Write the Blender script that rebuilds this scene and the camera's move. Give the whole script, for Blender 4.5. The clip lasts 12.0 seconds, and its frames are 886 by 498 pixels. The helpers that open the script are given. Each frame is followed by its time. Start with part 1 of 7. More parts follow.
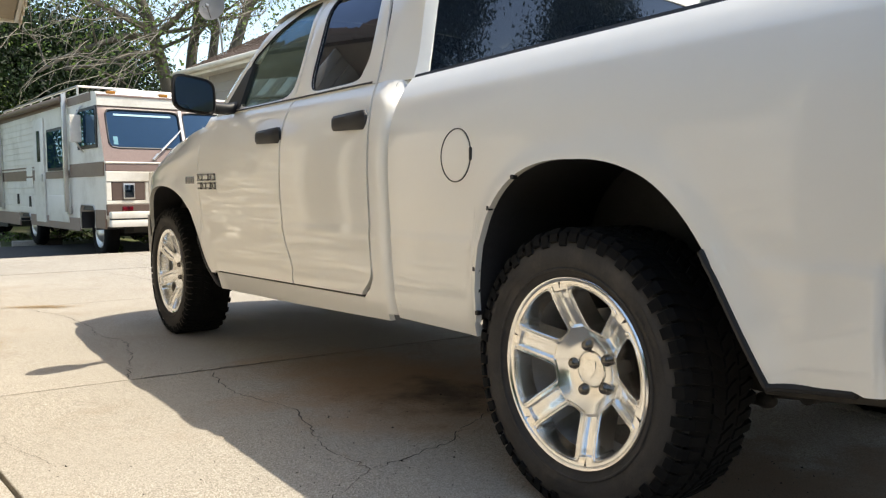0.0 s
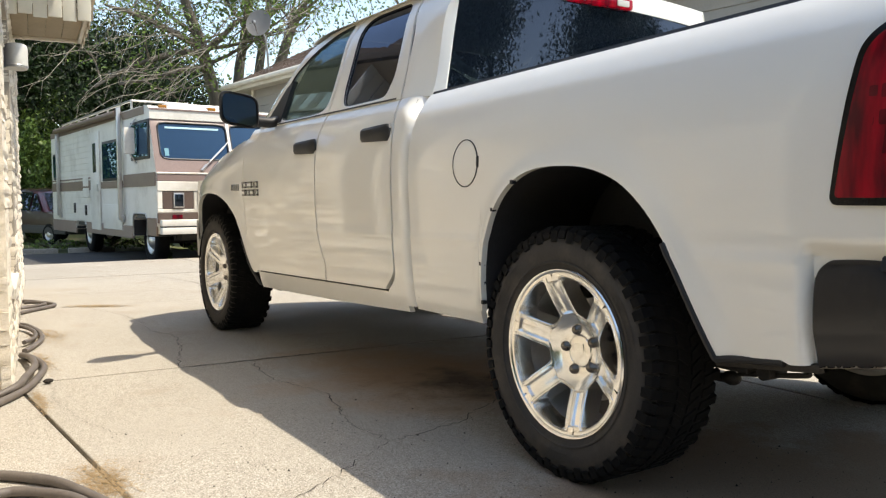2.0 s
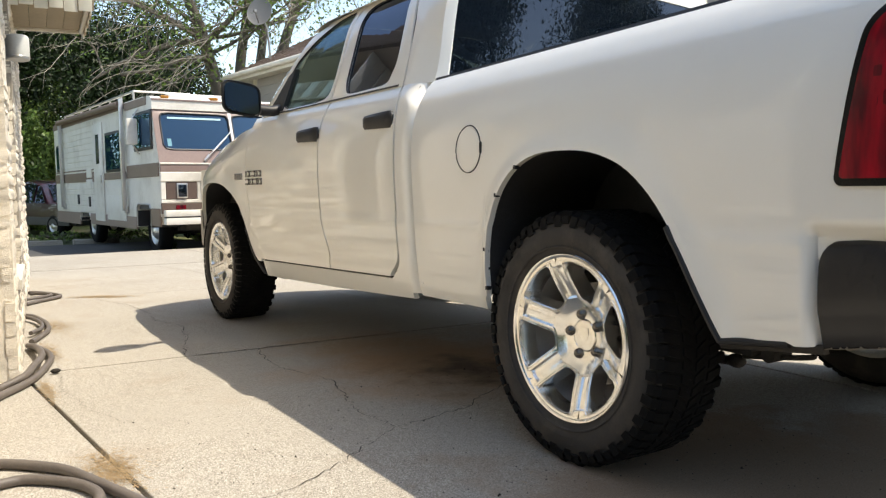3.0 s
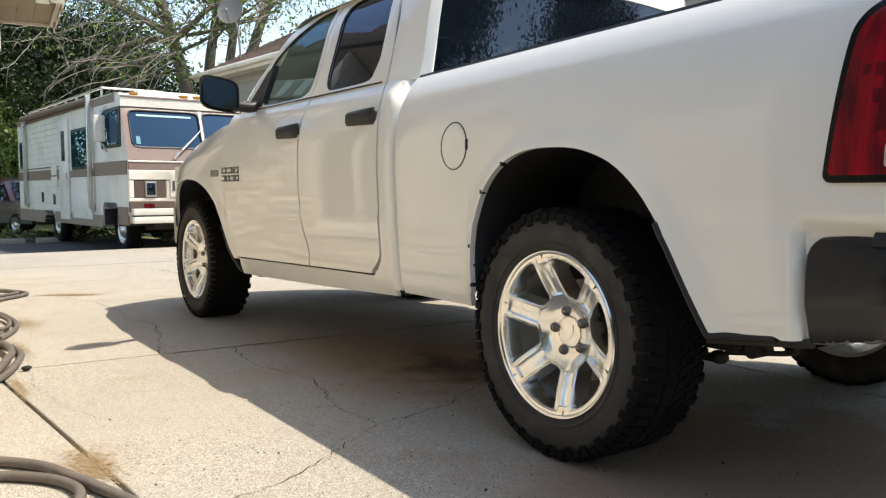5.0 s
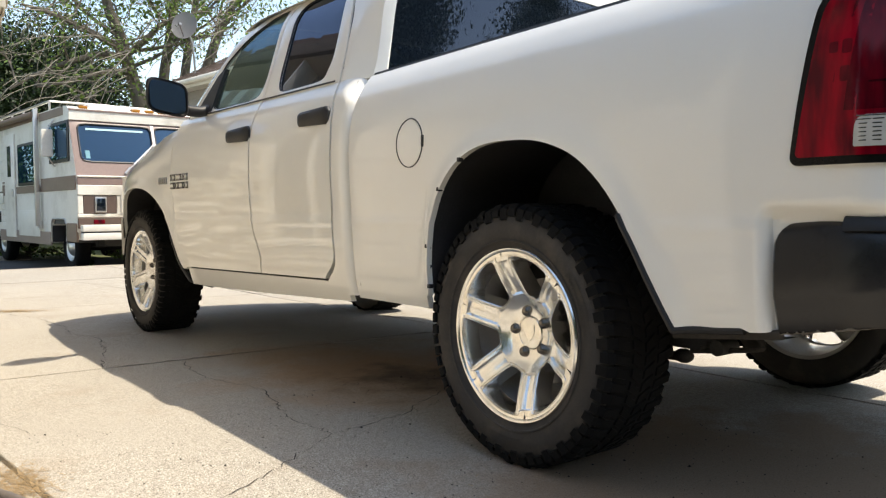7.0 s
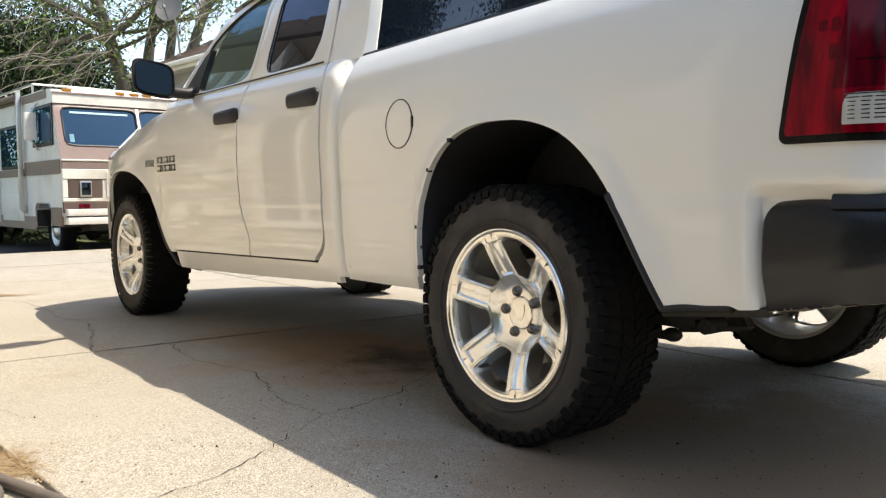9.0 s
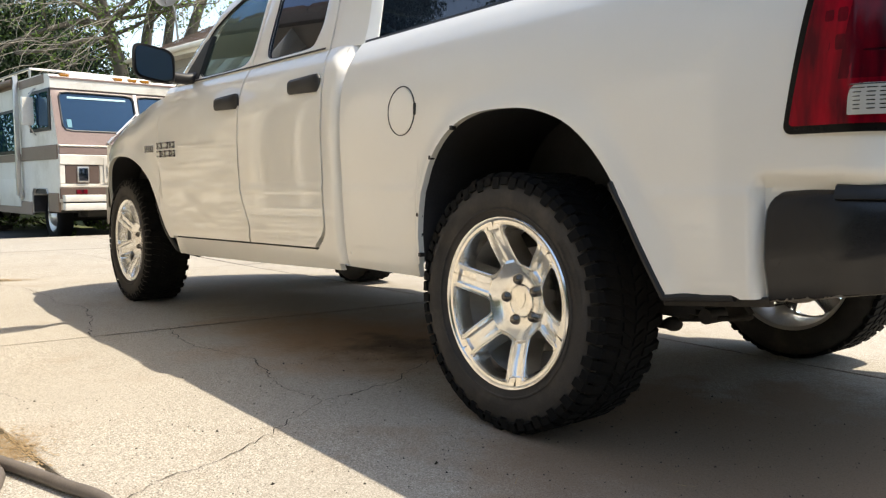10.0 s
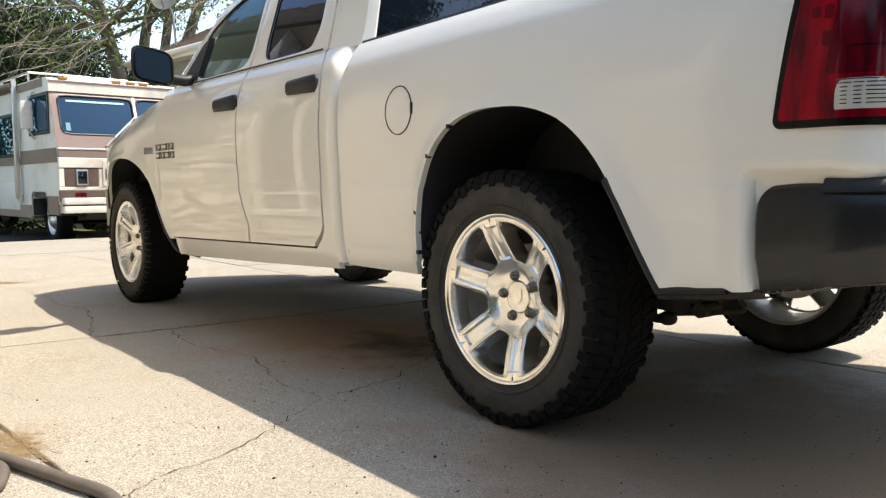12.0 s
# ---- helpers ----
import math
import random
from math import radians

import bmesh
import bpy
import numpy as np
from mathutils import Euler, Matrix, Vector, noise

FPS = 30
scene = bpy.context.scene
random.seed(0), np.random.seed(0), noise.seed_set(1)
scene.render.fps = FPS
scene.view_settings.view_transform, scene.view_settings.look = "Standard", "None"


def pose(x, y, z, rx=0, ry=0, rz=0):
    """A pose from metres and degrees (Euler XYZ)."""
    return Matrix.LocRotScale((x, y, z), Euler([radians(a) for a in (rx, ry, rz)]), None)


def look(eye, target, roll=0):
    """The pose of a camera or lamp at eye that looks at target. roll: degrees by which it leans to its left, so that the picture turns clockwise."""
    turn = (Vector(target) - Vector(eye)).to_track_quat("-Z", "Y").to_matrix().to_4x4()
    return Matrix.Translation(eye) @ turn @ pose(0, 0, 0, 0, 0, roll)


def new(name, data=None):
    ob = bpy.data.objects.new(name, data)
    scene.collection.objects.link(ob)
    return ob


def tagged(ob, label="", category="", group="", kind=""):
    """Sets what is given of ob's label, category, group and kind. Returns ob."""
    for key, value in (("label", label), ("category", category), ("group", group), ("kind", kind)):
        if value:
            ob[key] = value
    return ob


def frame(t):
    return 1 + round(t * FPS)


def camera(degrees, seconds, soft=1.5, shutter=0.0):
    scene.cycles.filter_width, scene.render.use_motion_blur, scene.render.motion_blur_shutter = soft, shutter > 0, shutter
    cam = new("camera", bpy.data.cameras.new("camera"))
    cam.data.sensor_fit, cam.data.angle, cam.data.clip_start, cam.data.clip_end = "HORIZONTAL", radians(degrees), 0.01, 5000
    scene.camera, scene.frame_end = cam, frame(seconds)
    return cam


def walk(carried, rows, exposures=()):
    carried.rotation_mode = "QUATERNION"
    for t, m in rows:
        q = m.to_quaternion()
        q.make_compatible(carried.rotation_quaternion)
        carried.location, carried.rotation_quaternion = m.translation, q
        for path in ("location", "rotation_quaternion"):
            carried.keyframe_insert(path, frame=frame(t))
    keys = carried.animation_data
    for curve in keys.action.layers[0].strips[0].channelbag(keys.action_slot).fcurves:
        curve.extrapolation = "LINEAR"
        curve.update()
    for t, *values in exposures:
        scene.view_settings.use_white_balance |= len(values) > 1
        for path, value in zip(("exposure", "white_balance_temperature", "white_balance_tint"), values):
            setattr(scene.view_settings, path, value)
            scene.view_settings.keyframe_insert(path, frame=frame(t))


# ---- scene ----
cam = camera(57.82, 12.0, soft=1.25)
PATH = [
    (0.0, pose(-1.585, -1.552, 0.908, 85.60, 0.28, -35.80)),
    (0.5, pose(-1.583, -1.551, 0.907, 85.42, 0.25, -35.74)),
    (1.0, pose(-1.582, -1.551, 0.908, 85.42, 0.47, -35.41)),
    (1.2, pose(-1.582, -1.552, 0.908, 85.50, 0.39, -35.26)),
    (1.3, pose(-1.636, -1.741, 0.890, 86.10, 0.14, -33.60)),
    (1.4, pose(-1.691, -1.890, 0.883, 86.18, 0.03, -32.91)),
    (1.5, pose(-1.691, -1.890, 0.883, 86.42, 0.03, -32.63)),
    (2.0, pose(-1.689, -1.889, 0.883, 86.41, 0.20, -32.75)),
    (2.5, pose(-1.688, -1.890, 0.877, 86.03, 0.65, -32.56)),
    (3.0, pose(-1.691, -1.891, 0.876, 85.57, 0.78, -32.52)),
    (5.0, pose(-1.742, -1.860, 0.853, 85.78, 0.10, -34.77)),
    (5.5, pose(-1.739, -1.851, 0.837, 85.45, 0.10, -35.11)),
    (6.0, pose(-1.721, -1.831, 0.815, 85.96, 0.00, -36.53)),
    (6.5, pose(-1.688, -1.795, 0.801, 87.55, -0.09, -37.24)),
    (7.0, pose(-1.676, -1.786, 0.783, 87.12, 0.34, -37.68)),
    (9.0, pose(-1.686, -1.784, 0.772, 85.99, 0.45, -38.59)),
    (9.5, pose(-1.689, -1.785, 0.759, 85.19, 0.33, -38.79)),
    (10.0, pose(-1.700, -1.777, 0.765, 85.27, -0.13, -38.79)),
    (10.5, pose(-1.710, -1.780, 0.762, 85.54, -0.08, -38.89)),
    (11.0, pose(-1.711, -1.786, 0.761, 85.63, 0.01, -38.83)),
    (11.5, pose(-1.719, -1.796, 0.763, 85.68, 0.06, -38.84)),
    (12.0, pose(-1.715, -1.805, 0.756, 85.33, 0.30, -38.88)),
]
walk(cam, PATH, exposures=[(0.0, 0.95, 7500, 9), (5.0, 0.97, 7500, 9), (9.0, 1.05, 7650, 9.5), (12.0, 1.05, 7650, 9.5)])

# ---- light: high summer sun from behind and to the right, clear sky
SUN_DIR = Vector((0.435, -0.31, 1.0)).normalized()
sky_world = bpy.data.worlds.new("sky")
scene.world = sky_world
sky_world.use_nodes = True
wn = sky_world.node_tree
sky = wn.nodes.new("ShaderNodeTexSky")
sky.sky_type = "NISHITA"
sky.sun_disc = False
sky.dust_density = 0.9
sky.ozone_density = 1.0
sky.sun_elevation = math.asin(SUN_DIR.z)
sky.sun_rotation = math.atan2(SUN_DIR.x, SUN_DIR.y)
wn.links.new(sky.outputs[0], wn.nodes["Background"].inputs[0])
wn.nodes["Background"].inputs[1].default_value = 0.175
sun_data = bpy.data.lights.new("sun", "SUN")
sun_data.energy = 3.15
sun_data.angle = radians(0.55)
sun_data.color = (1.0, 0.975, 0.925)
sun = new("sun", sun_data)
sun.matrix_world = look(SUN_DIR * 40, (0, 0, 0))


# ---- materials
def shader(name, rough=0.5, metal=0.0, coat=0.0, ior=1.5, coat_ior=1.5):
    m = bpy.data.materials.new(name)
    m.use_nodes = True
    b = m.node_tree.nodes["Principled BSDF"]
    b.inputs["Roughness"].default_value = rough
    b.inputs["Metallic"].default_value = metal
    b.inputs["Coat Weight"].default_value = coat
    b.inputs["Coat Roughness"].default_value = 0.03
    b.inputs["Coat IOR"].default_value = coat_ior
    b.inputs["IOR"].default_value = ior
    return m, m.node_tree, b


def node(nt, kind, **values):
    n = nt.nodes.new(kind)
    for key, value in values.items():
        n.inputs[key].default_value = value
    return n


def ramp(nt, src, stops):
    r = nt.nodes.new("ShaderNodeValToRGB")
    e = r.color_ramp.elements
    while len(e) < len(stops):
        e.new(0.5)
    for el, (p, c) in zip(e, stops):
        el.position = p
        el.color = (*c, 1)
    nt.links.new(src, r.inputs[0])
    return r


def surface(name, dark, light, scale=8.0, fine=80.0, rough=0.6, bump=0.3, depth=0.004, metal=0.0, coat=0.0, wear=None, wear_scale=1.2, per_piece=0.0, stretch=(1, 1, 1)):
    """A surface with coarse and fine variation of colour, roughness and relief, in object space."""
    m, nt, b = shader(name, rough, metal, coat)
    tc = nt.nodes.new("ShaderNodeTexCoord")
    mp = node(nt, "ShaderNodeMapping", Scale=stretch)
    nt.links.new(tc.outputs["Object"], mp.inputs[0])
    n1 = node(nt, "ShaderNodeTexNoise", Scale=scale, Detail=6.0, Roughness=0.6)
    n2 = node(nt, "ShaderNodeTexNoise", Scale=fine, Detail=4.0, Roughness=0.7)
    nt.links.new(mp.outputs[0], n1.inputs["Vector"])
    nt.links.new(mp.outputs[0], n2.inputs["Vector"])
    mix = nt.nodes.new("ShaderNodeMath")
    mix.operation = "MULTIPLY_ADD"
    mix.inputs[1].default_value = 0.5
    half = node(nt, "ShaderNodeMath")
    half.operation = "MULTIPLY"
    half.inputs[1].default_value = 0.5
    nt.links.new(n2.outputs[0], half.inputs[0])
    nt.links.new(n1.outputs[0], mix.inputs[0])
    nt.links.new(half.outputs[0], mix.inputs[2])
    col = ramp(nt, mix.outputs[0], [(0.3, dark), (0.7, light)])
    out = col.outputs[0]
    if wear:
        n3 = node(nt, "ShaderNodeTexNoise", Scale=wear_scale, Detail=5.0, Roughness=0.65)
        nt.links.new(mp.outputs[0], n3.inputs["Vector"])
        f = ramp(nt, n3.outputs[0], [(0.5, (0, 0, 0)), (0.72, (0.75, 0.75, 0.75))])
        wm = nt.nodes.new("ShaderNodeMix")
        wm.data_type = "RGBA"
        nt.links.new(f.outputs[0], wm.inputs[0])
        nt.links.new(out, wm.inputs[6])
        wm.inputs[7].default_value = (*wear, 1)
        out = wm.outputs[2]
    if per_piece:
        oi = nt.nodes.new("ShaderNodeObjectInfo")
        hs = nt.nodes.new("ShaderNodeHueSaturation")
        mr = node(nt, "ShaderNodeMapRange", **{"To Min": 1 - per_piece, "To Max": 1 + per_piece})
        nt.links.new(oi.outputs["Random"], mr.inputs[0])
        nt.links.new(mr.outputs[0], hs.inputs["Value"])
        nt.links.new(out, hs.inputs["Color"])
        out = hs.outputs[0]
    nt.links.new(out, b.inputs["Base Color"])
    if bump:
        bp = node(nt, "ShaderNodeBump", Strength=bump, Distance=depth)
        nt.links.new(mix.outputs[0], bp.inputs["Height"])
        nt.links.new(bp.outputs[0], b.inputs["Normal"])
    return m


def plain(name, colour, rough=0.5, metal=0.0, coat=0.0, grain=0.04, scale=30.0):
    lo = tuple(c * (1 - grain) for c in colour)
    hi = tuple(min(1, c * (1 + grain)) for c in colour)
    return surface(name, lo, hi, scale=scale, fine=scale * 12, rough=rough, bump=0.02, depth=0.001, metal=metal, coat=coat)


def car_paint(name, colour):
    m, nt, b = shader(name, 0.42, 0.0, 1.0, coat_ior=1.7)
    tc = nt.nodes.new("ShaderNodeTexCoord")
    n1 = node(nt, "ShaderNodeTexNoise", Scale=2.2, Detail=4.0)
    nt.links.new(tc.outputs["Object"], n1.inputs["Vector"])
    c = ramp(nt, n1.outputs[0], [(0.3, tuple(v * 0.96 for v in colour)), (0.7, colour)])
    nt.links.new(c.outputs[0], b.inputs["Base Color"])
    n2 = node(nt, "ShaderNodeTexNoise", Scale=260.0, Detail=2.0)
    nt.links.new(tc.outputs["Object"], n2.inputs["Vector"])
    bp = node(nt, "ShaderNodeBump", Strength=0.015, Distance=0.001)
    nt.links.new(n2.outputs[0], bp.inputs["Height"])
    nt.links.new(bp.outputs[0], b.inputs["Coat Normal"])
    return m


def glass(name, tint, opacity, ior=1.55, coat=(0.95, 0.97, 1.0)):
    """Window glass: a glossy dark film over a clear pane."""
    m, nt, b = shader(name, 0.5, 0.0)
    b.inputs["Base Color"].default_value = (*tint, 1)
    b.inputs["Specular IOR Level"].default_value = 0.0
    tr = nt.nodes.new("ShaderNodeBsdfTransparent")
    tr.inputs[0].default_value = (0.78, 0.87, 0.82, 1)
    mx = nt.nodes.new("ShaderNodeMixShader")
    mx.inputs[0].default_value = opacity
    nt.links.new(tr.outputs[0], mx.inputs[1])
    nt.links.new(b.outputs[0], mx.inputs[2])
    gl = nt.nodes.new("ShaderNodeBsdfGlossy")
    gl.inputs["Roughness"].default_value = 0.0
    gl.inputs["Color"].default_value = (*coat, 1)
    fr = node(nt, "ShaderNodeFresnel", IOR=ior)
    top = nt.nodes.new("ShaderNodeMixShader")
    nt.links.new(fr.outputs[0], top.inputs[0])
    nt.links.new(mx.outputs[0], top.inputs[1])
    nt.links.new(gl.outputs[0], top.inputs[2])
    nt.links.new(top.outputs[0], nt.nodes["Material Output"].inputs[0])
    return m


def concrete():
    """Pale driveway concrete: exposed sand and pebbles, smoother worn paste in patches, brown and grey stains."""
    m, nt, b = shader("pale_exposed_concrete", 0.9)
    b.inputs["Specular IOR Level"].default_value = 0.25
    geo = nt.nodes.new("ShaderNodeNewGeometry")
    pos = geo.outputs["Position"]

    def tex(kind, scale, detail=4.0, rough=0.6):
        n = nt.nodes.new(kind)
        n.inputs["Scale"].default_value = scale
        if kind == "ShaderNodeTexNoise":
            n.inputs["Detail"].default_value = detail
            n.inputs["Roughness"].default_value = rough
        nt.links.new(pos, n.inputs["Vector"])
        return n

    def blend(fac, a, bb, kind="MIX"):
        x = nt.nodes.new("ShaderNodeMix")
        x.data_type = "RGBA"
        x.blend_type = kind
        nt.links.new(fac, x.inputs[0])
        for k, v in ((6, a), (7, bb)):
            if isinstance(v, tuple):
                x.inputs[k].default_value = (*v, 1)
            else:
                nt.links.new(v, x.inputs[k])
        return x.outputs[2]
    broad = tex("ShaderNodeTexNoise", 0.9, 6.0)
    base = ramp(nt, broad.outputs[0], [(0.32, (0.315, 0.285, 0.240)), (0.68, (0.400, 0.368, 0.316))]).outputs[0]
    grains = tex("ShaderNodeTexNoise", 230.0, 5.0, 0.8)
    pebbles = tex("ShaderNodeTexVoronoi", 290.0)
    spread = nt.nodes.new("ShaderNodeMath")
    spread.operation = "MULTIPLY_ADD"
    spread.inputs[1].default_value = 0.62
    lum = nt.nodes.new("ShaderNodeRGBToBW")
    nt.links.new(pebbles.outputs["Color"], lum.inputs[0])
    nt.links.new(grains.outputs[0], spread.inputs[0])
    part_of = node(nt, "ShaderNodeMath")
    part_of.operation = "MULTIPLY"
    part_of.inputs[1].default_value = 0.42
    nt.links.new(lum.outputs[0], part_of.inputs[0])
    nt.links.new(part_of.outputs[0], spread.inputs[2])
    g1 = ramp(nt, spread.outputs[0], [(0.34, (0.075, 0.064, 0.050)), (0.46, (0.285, 0.256, 0.211)), (0.56, (0.385, 0.350, 0.296)), (0.70, (0.64, 0.60, 0.53))]).outputs[0]
    patch = tex("ShaderNodeTexNoise", 1.1, 3.0)
    rawness = ramp(nt, patch.outputs[0], [(0.36, (0.34, 0.34, 0.34)), (0.60, (0.78, 0.78, 0.78))]).outputs[0]
    col = blend(rawness, base, g1)
    st = tex("ShaderNodeTexNoise", 1.9, 7.0, 0.7)
    col = blend(ramp(nt, st.outputs[0], [(0.54, (0, 0, 0)), (0.74, (0.42, 0.42, 0.42))]).outputs[0], col, (0.24, 0.175, 0.115))
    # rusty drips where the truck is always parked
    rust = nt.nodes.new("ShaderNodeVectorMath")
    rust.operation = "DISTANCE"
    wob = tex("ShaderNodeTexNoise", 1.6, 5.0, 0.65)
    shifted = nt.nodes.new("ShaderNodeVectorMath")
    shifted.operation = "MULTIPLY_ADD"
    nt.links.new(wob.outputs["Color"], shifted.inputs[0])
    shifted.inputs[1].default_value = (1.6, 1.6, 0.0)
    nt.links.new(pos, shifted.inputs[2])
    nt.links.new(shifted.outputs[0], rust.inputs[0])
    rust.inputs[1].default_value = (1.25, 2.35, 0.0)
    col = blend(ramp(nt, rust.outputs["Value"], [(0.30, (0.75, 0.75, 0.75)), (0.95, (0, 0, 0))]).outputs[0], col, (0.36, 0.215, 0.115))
    # oil stain, deepened to hold the dark shade under the truck's rear
    oil_and_shade = nt.nodes.new("ShaderNodeVectorMath")
    oil_and_shade.operation = "DISTANCE"
    nt.links.new(shifted.outputs[0], oil_and_shade.inputs[0])
    oil_and_shade.inputs[1].default_value = (1.25, 0.05, 0.0)
    col = blend(ramp(nt, oil_and_shade.outputs["Value"], [(0.6, (0.72, 0.72, 0.72)), (1.7, (0, 0, 0))]).outputs[0], col, (0.15, 0.095, 0.058))
    # brown dust, also warming the bluish shade round the rear wheel
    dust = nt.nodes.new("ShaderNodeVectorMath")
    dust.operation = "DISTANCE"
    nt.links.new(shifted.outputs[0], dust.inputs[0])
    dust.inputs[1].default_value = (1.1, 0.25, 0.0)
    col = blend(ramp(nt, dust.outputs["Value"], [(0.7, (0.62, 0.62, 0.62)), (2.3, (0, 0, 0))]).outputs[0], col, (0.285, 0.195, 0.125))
    drip = nt.nodes.new("ShaderNodeVectorMath")
    drip.operation = "DISTANCE"
    nt.links.new(shifted.outputs[0], drip.inputs[0])
    drip.inputs[1].default_value = (1.24, 2.12, 0.0)
    col = blend(ramp(nt, drip.outputs["Value"], [(0.08, (0.8, 0.8, 0.8)), (0.40, (0, 0, 0))]).outputs[0], col, (0.06, 0.045, 0.034))
    pit = tex("ShaderNodeTexNoise", 26.0, 5.0, 0.7)
    col = blend(ramp(nt, pit.outputs[0], [(0.66, (0, 0, 0)), (0.74, (0.45, 0.45, 0.45))]).outputs[0], col, (0.16, 0.13, 0.10))
    grit = tex("ShaderNodeTexNoise", 185.0, 2.0, 0.5)
    col = blend(ramp(nt, grit.outputs[0], [(0.60, (0, 0, 0)), (0.67, (0.62, 0.62, 0.62))]).outputs[0], col, (0.125, 0.103, 0.078))
    oi = nt.nodes.new("ShaderNodeObjectInfo")
    hs = nt.nodes.new("ShaderNodeHueSaturation")
    mr = node(nt, "ShaderNodeMapRange", **{"To Min": 0.95, "To Max": 1.05})
    nt.links.new(oi.outputs["Random"], mr.inputs[0])
    nt.links.new(mr.outputs[0], hs.inputs["Value"])
    nt.links.new(col, hs.inputs["Color"])
    nt.links.new(hs.outputs[0], b.inputs["Base Color"])
    bp = node(nt, "ShaderNodeBump", Strength=0.14, Distance=0.003)
    nt.links.new(grains.outputs[0], bp.inputs["Height"])
    nt.links.new(bp.outputs[0], b.inputs["Normal"])
    return m


WHITE = car_paint("white_clearcoat_paint", (0.89, 0.865, 0.785))
BLACK_PLASTIC = surface("black_textured_plastic", (0.008, 0.008, 0.009), (0.018, 0.018, 0.019), 20, 600, 0.5, 0.15, 0.0006)
BUMPER_BLACK = surface("satin_black_bumper_paint", (0.010, 0.010, 0.011), (0.018, 0.0175, 0.0175), 6, 500, 0.27, 0.05, 0.0005, wear=(0.018, 0.017, 0.017))
LINER = surface("dark_wheel_well_liner", (0.018, 0.018, 0.020), (0.046, 0.045, 0.046), 9, 120, 0.55, 0.5, 0.003, wear=(0.03, 0.027, 0.022), wear_scale=6)
RUBBER = surface("worn_tyre_rubber", (0.0035, 0.0035, 0.0036), (0.007, 0.0068, 0.0066), 14, 160, 0.9, 0.25, 0.001, wear=(0.013, 0.0115, 0.010), wear_scale=9)
RUBBER.node_tree.nodes["Principled BSDF"].inputs["Specular IOR Level"].default_value = 0.22
CHROME = surface("chrome_rim", (0.93, 0.92, 0.885), (0.98, 0.97, 0.935), 5, 90, 0.18, 0.02, 0.0005, metal=1.0, wear=(0.72, 0.70, 0.65), wear_scale=14)
STEEL = surface("dull_steel", (0.22, 0.21, 0.20), (0.42, 0.40, 0.38), 12, 150, 0.38, 0.1, 0.0006, metal=1.0)
LUG = surface("dark_chrome_lug_nut", (0.12, 0.11, 0.10), (0.24, 0.22, 0.20), 40, 300, 0.2, 0.1, 0.0004, metal=1.0)
UNDER = surface("dirty_underbody_metal", (0.012, 0.011, 0.010), (0.045, 0.038, 0.03), 8, 90, 0.75, 0.4, 0.002)
SIDEWALL = surface("dusty_tyre_side_wall", (0.030, 0.027, 0.024), (0.058, 0.051, 0.044), 10, 200, 0.82, 0.3, 0.001, wear=(0.10, 0.084, 0.065), wear_scale=7)
# bluish gloss colours paint in the blue of the reflected sky
TINT = glass("dark_tinted_glass", (0.004, 0.007, 0.012), 0.93, 1.62, (0.72, 0.80, 1.0))
SKY_GLASS = glass("sky_blue_glass", (0.006, 0.022, 0.048), 0.93, 1.62, (0.42, 0.70, 1.0))
# pale green film: light tint plus a painted reflection of the house wall
CLEAR = glass("lightly_tinted_glass", (0.15, 0.19, 0.13), 0.38, 1.62, (0.52, 0.80, 1.0))
INTERIOR = surface("dark_grey_cab_upholstery", (0.03, 0.03, 0.03), (0.06, 0.058, 0.055), 10, 200, 0.85, 0.3, 0.001)


def lamp_red(name, dark, light, rough=0.12):
    """Moulded plastic whose inner prisms make soft upright streaks."""
    m, nt, b = shader(name, rough, 0.0, 0.0)
    b.inputs["Specular IOR Level"].default_value = 0.25
    tc = nt.nodes.new("ShaderNodeTexCoord")
    mp = node(nt, "ShaderNodeMapping", Scale=(26, 26, 5))
    nt.links.new(tc.outputs["Object"], mp.inputs["Vector"])
    n = node(nt, "ShaderNodeTexNoise", Scale=1.0, Detail=3.0, Roughness=0.55)
    nt.links.new(mp.outputs[0], n.inputs["Vector"])
    c = ramp(nt, n.outputs[0], [(0.33, dark), (0.5, tuple((p + q) / 2 for p, q in zip(dark, light))), (0.66, light)])
    nt.links.new(c.outputs[0], b.inputs["Base Color"])
    return m


RED_LENS = lamp_red("red_lamp_lens", (0.085, 0.001, 0.007), (0.37, 0.002, 0.014))
RED_DARK = lamp_red("deep_red_lamp_lens", (0.030, 0.0006, 0.004), (0.16, 0.0012, 0.009))
RED_BLACK = lamp_red("red_black_lamp_facet", (0.012, 0.0005, 0.002), (0.05, 0.001, 0.005))
SCUFF = surface("scuffed_bare_edge", (0.05, 0.045, 0.038), (0.22, 0.20, 0.17), 22, 160, 0.7, 0.3, 0.001)
CLEAR_LENS = plain("clear_ribbed_lamp_lens", (0.50, 0.485, 0.44), 0.12, 0.0, 1.0)
BADGE = plain("grey_chrome_badge", (0.32, 0.31, 0.30), 0.25, 0.9)
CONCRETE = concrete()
CRACK = surface("dark_crack_filling", (0.010, 0.008, 0.006), (0.035, 0.027, 0.02), 30, 200, 0.95, 0.6, 0.003)
STRAW = surface("dry_straw", (0.22, 0.145, 0.07), (0.42, 0.30, 0.165), 30, 200, 0.9, 0.2, 0.001)
GRASS = surface("sunlit_grass_ground", (0.035, 0.05, 0.012), (0.10, 0.12, 0.035), 3, 60, 0.95, 0.8, 0.02, wear=(0.16, 0.13, 0.08), wear_scale=0.5)
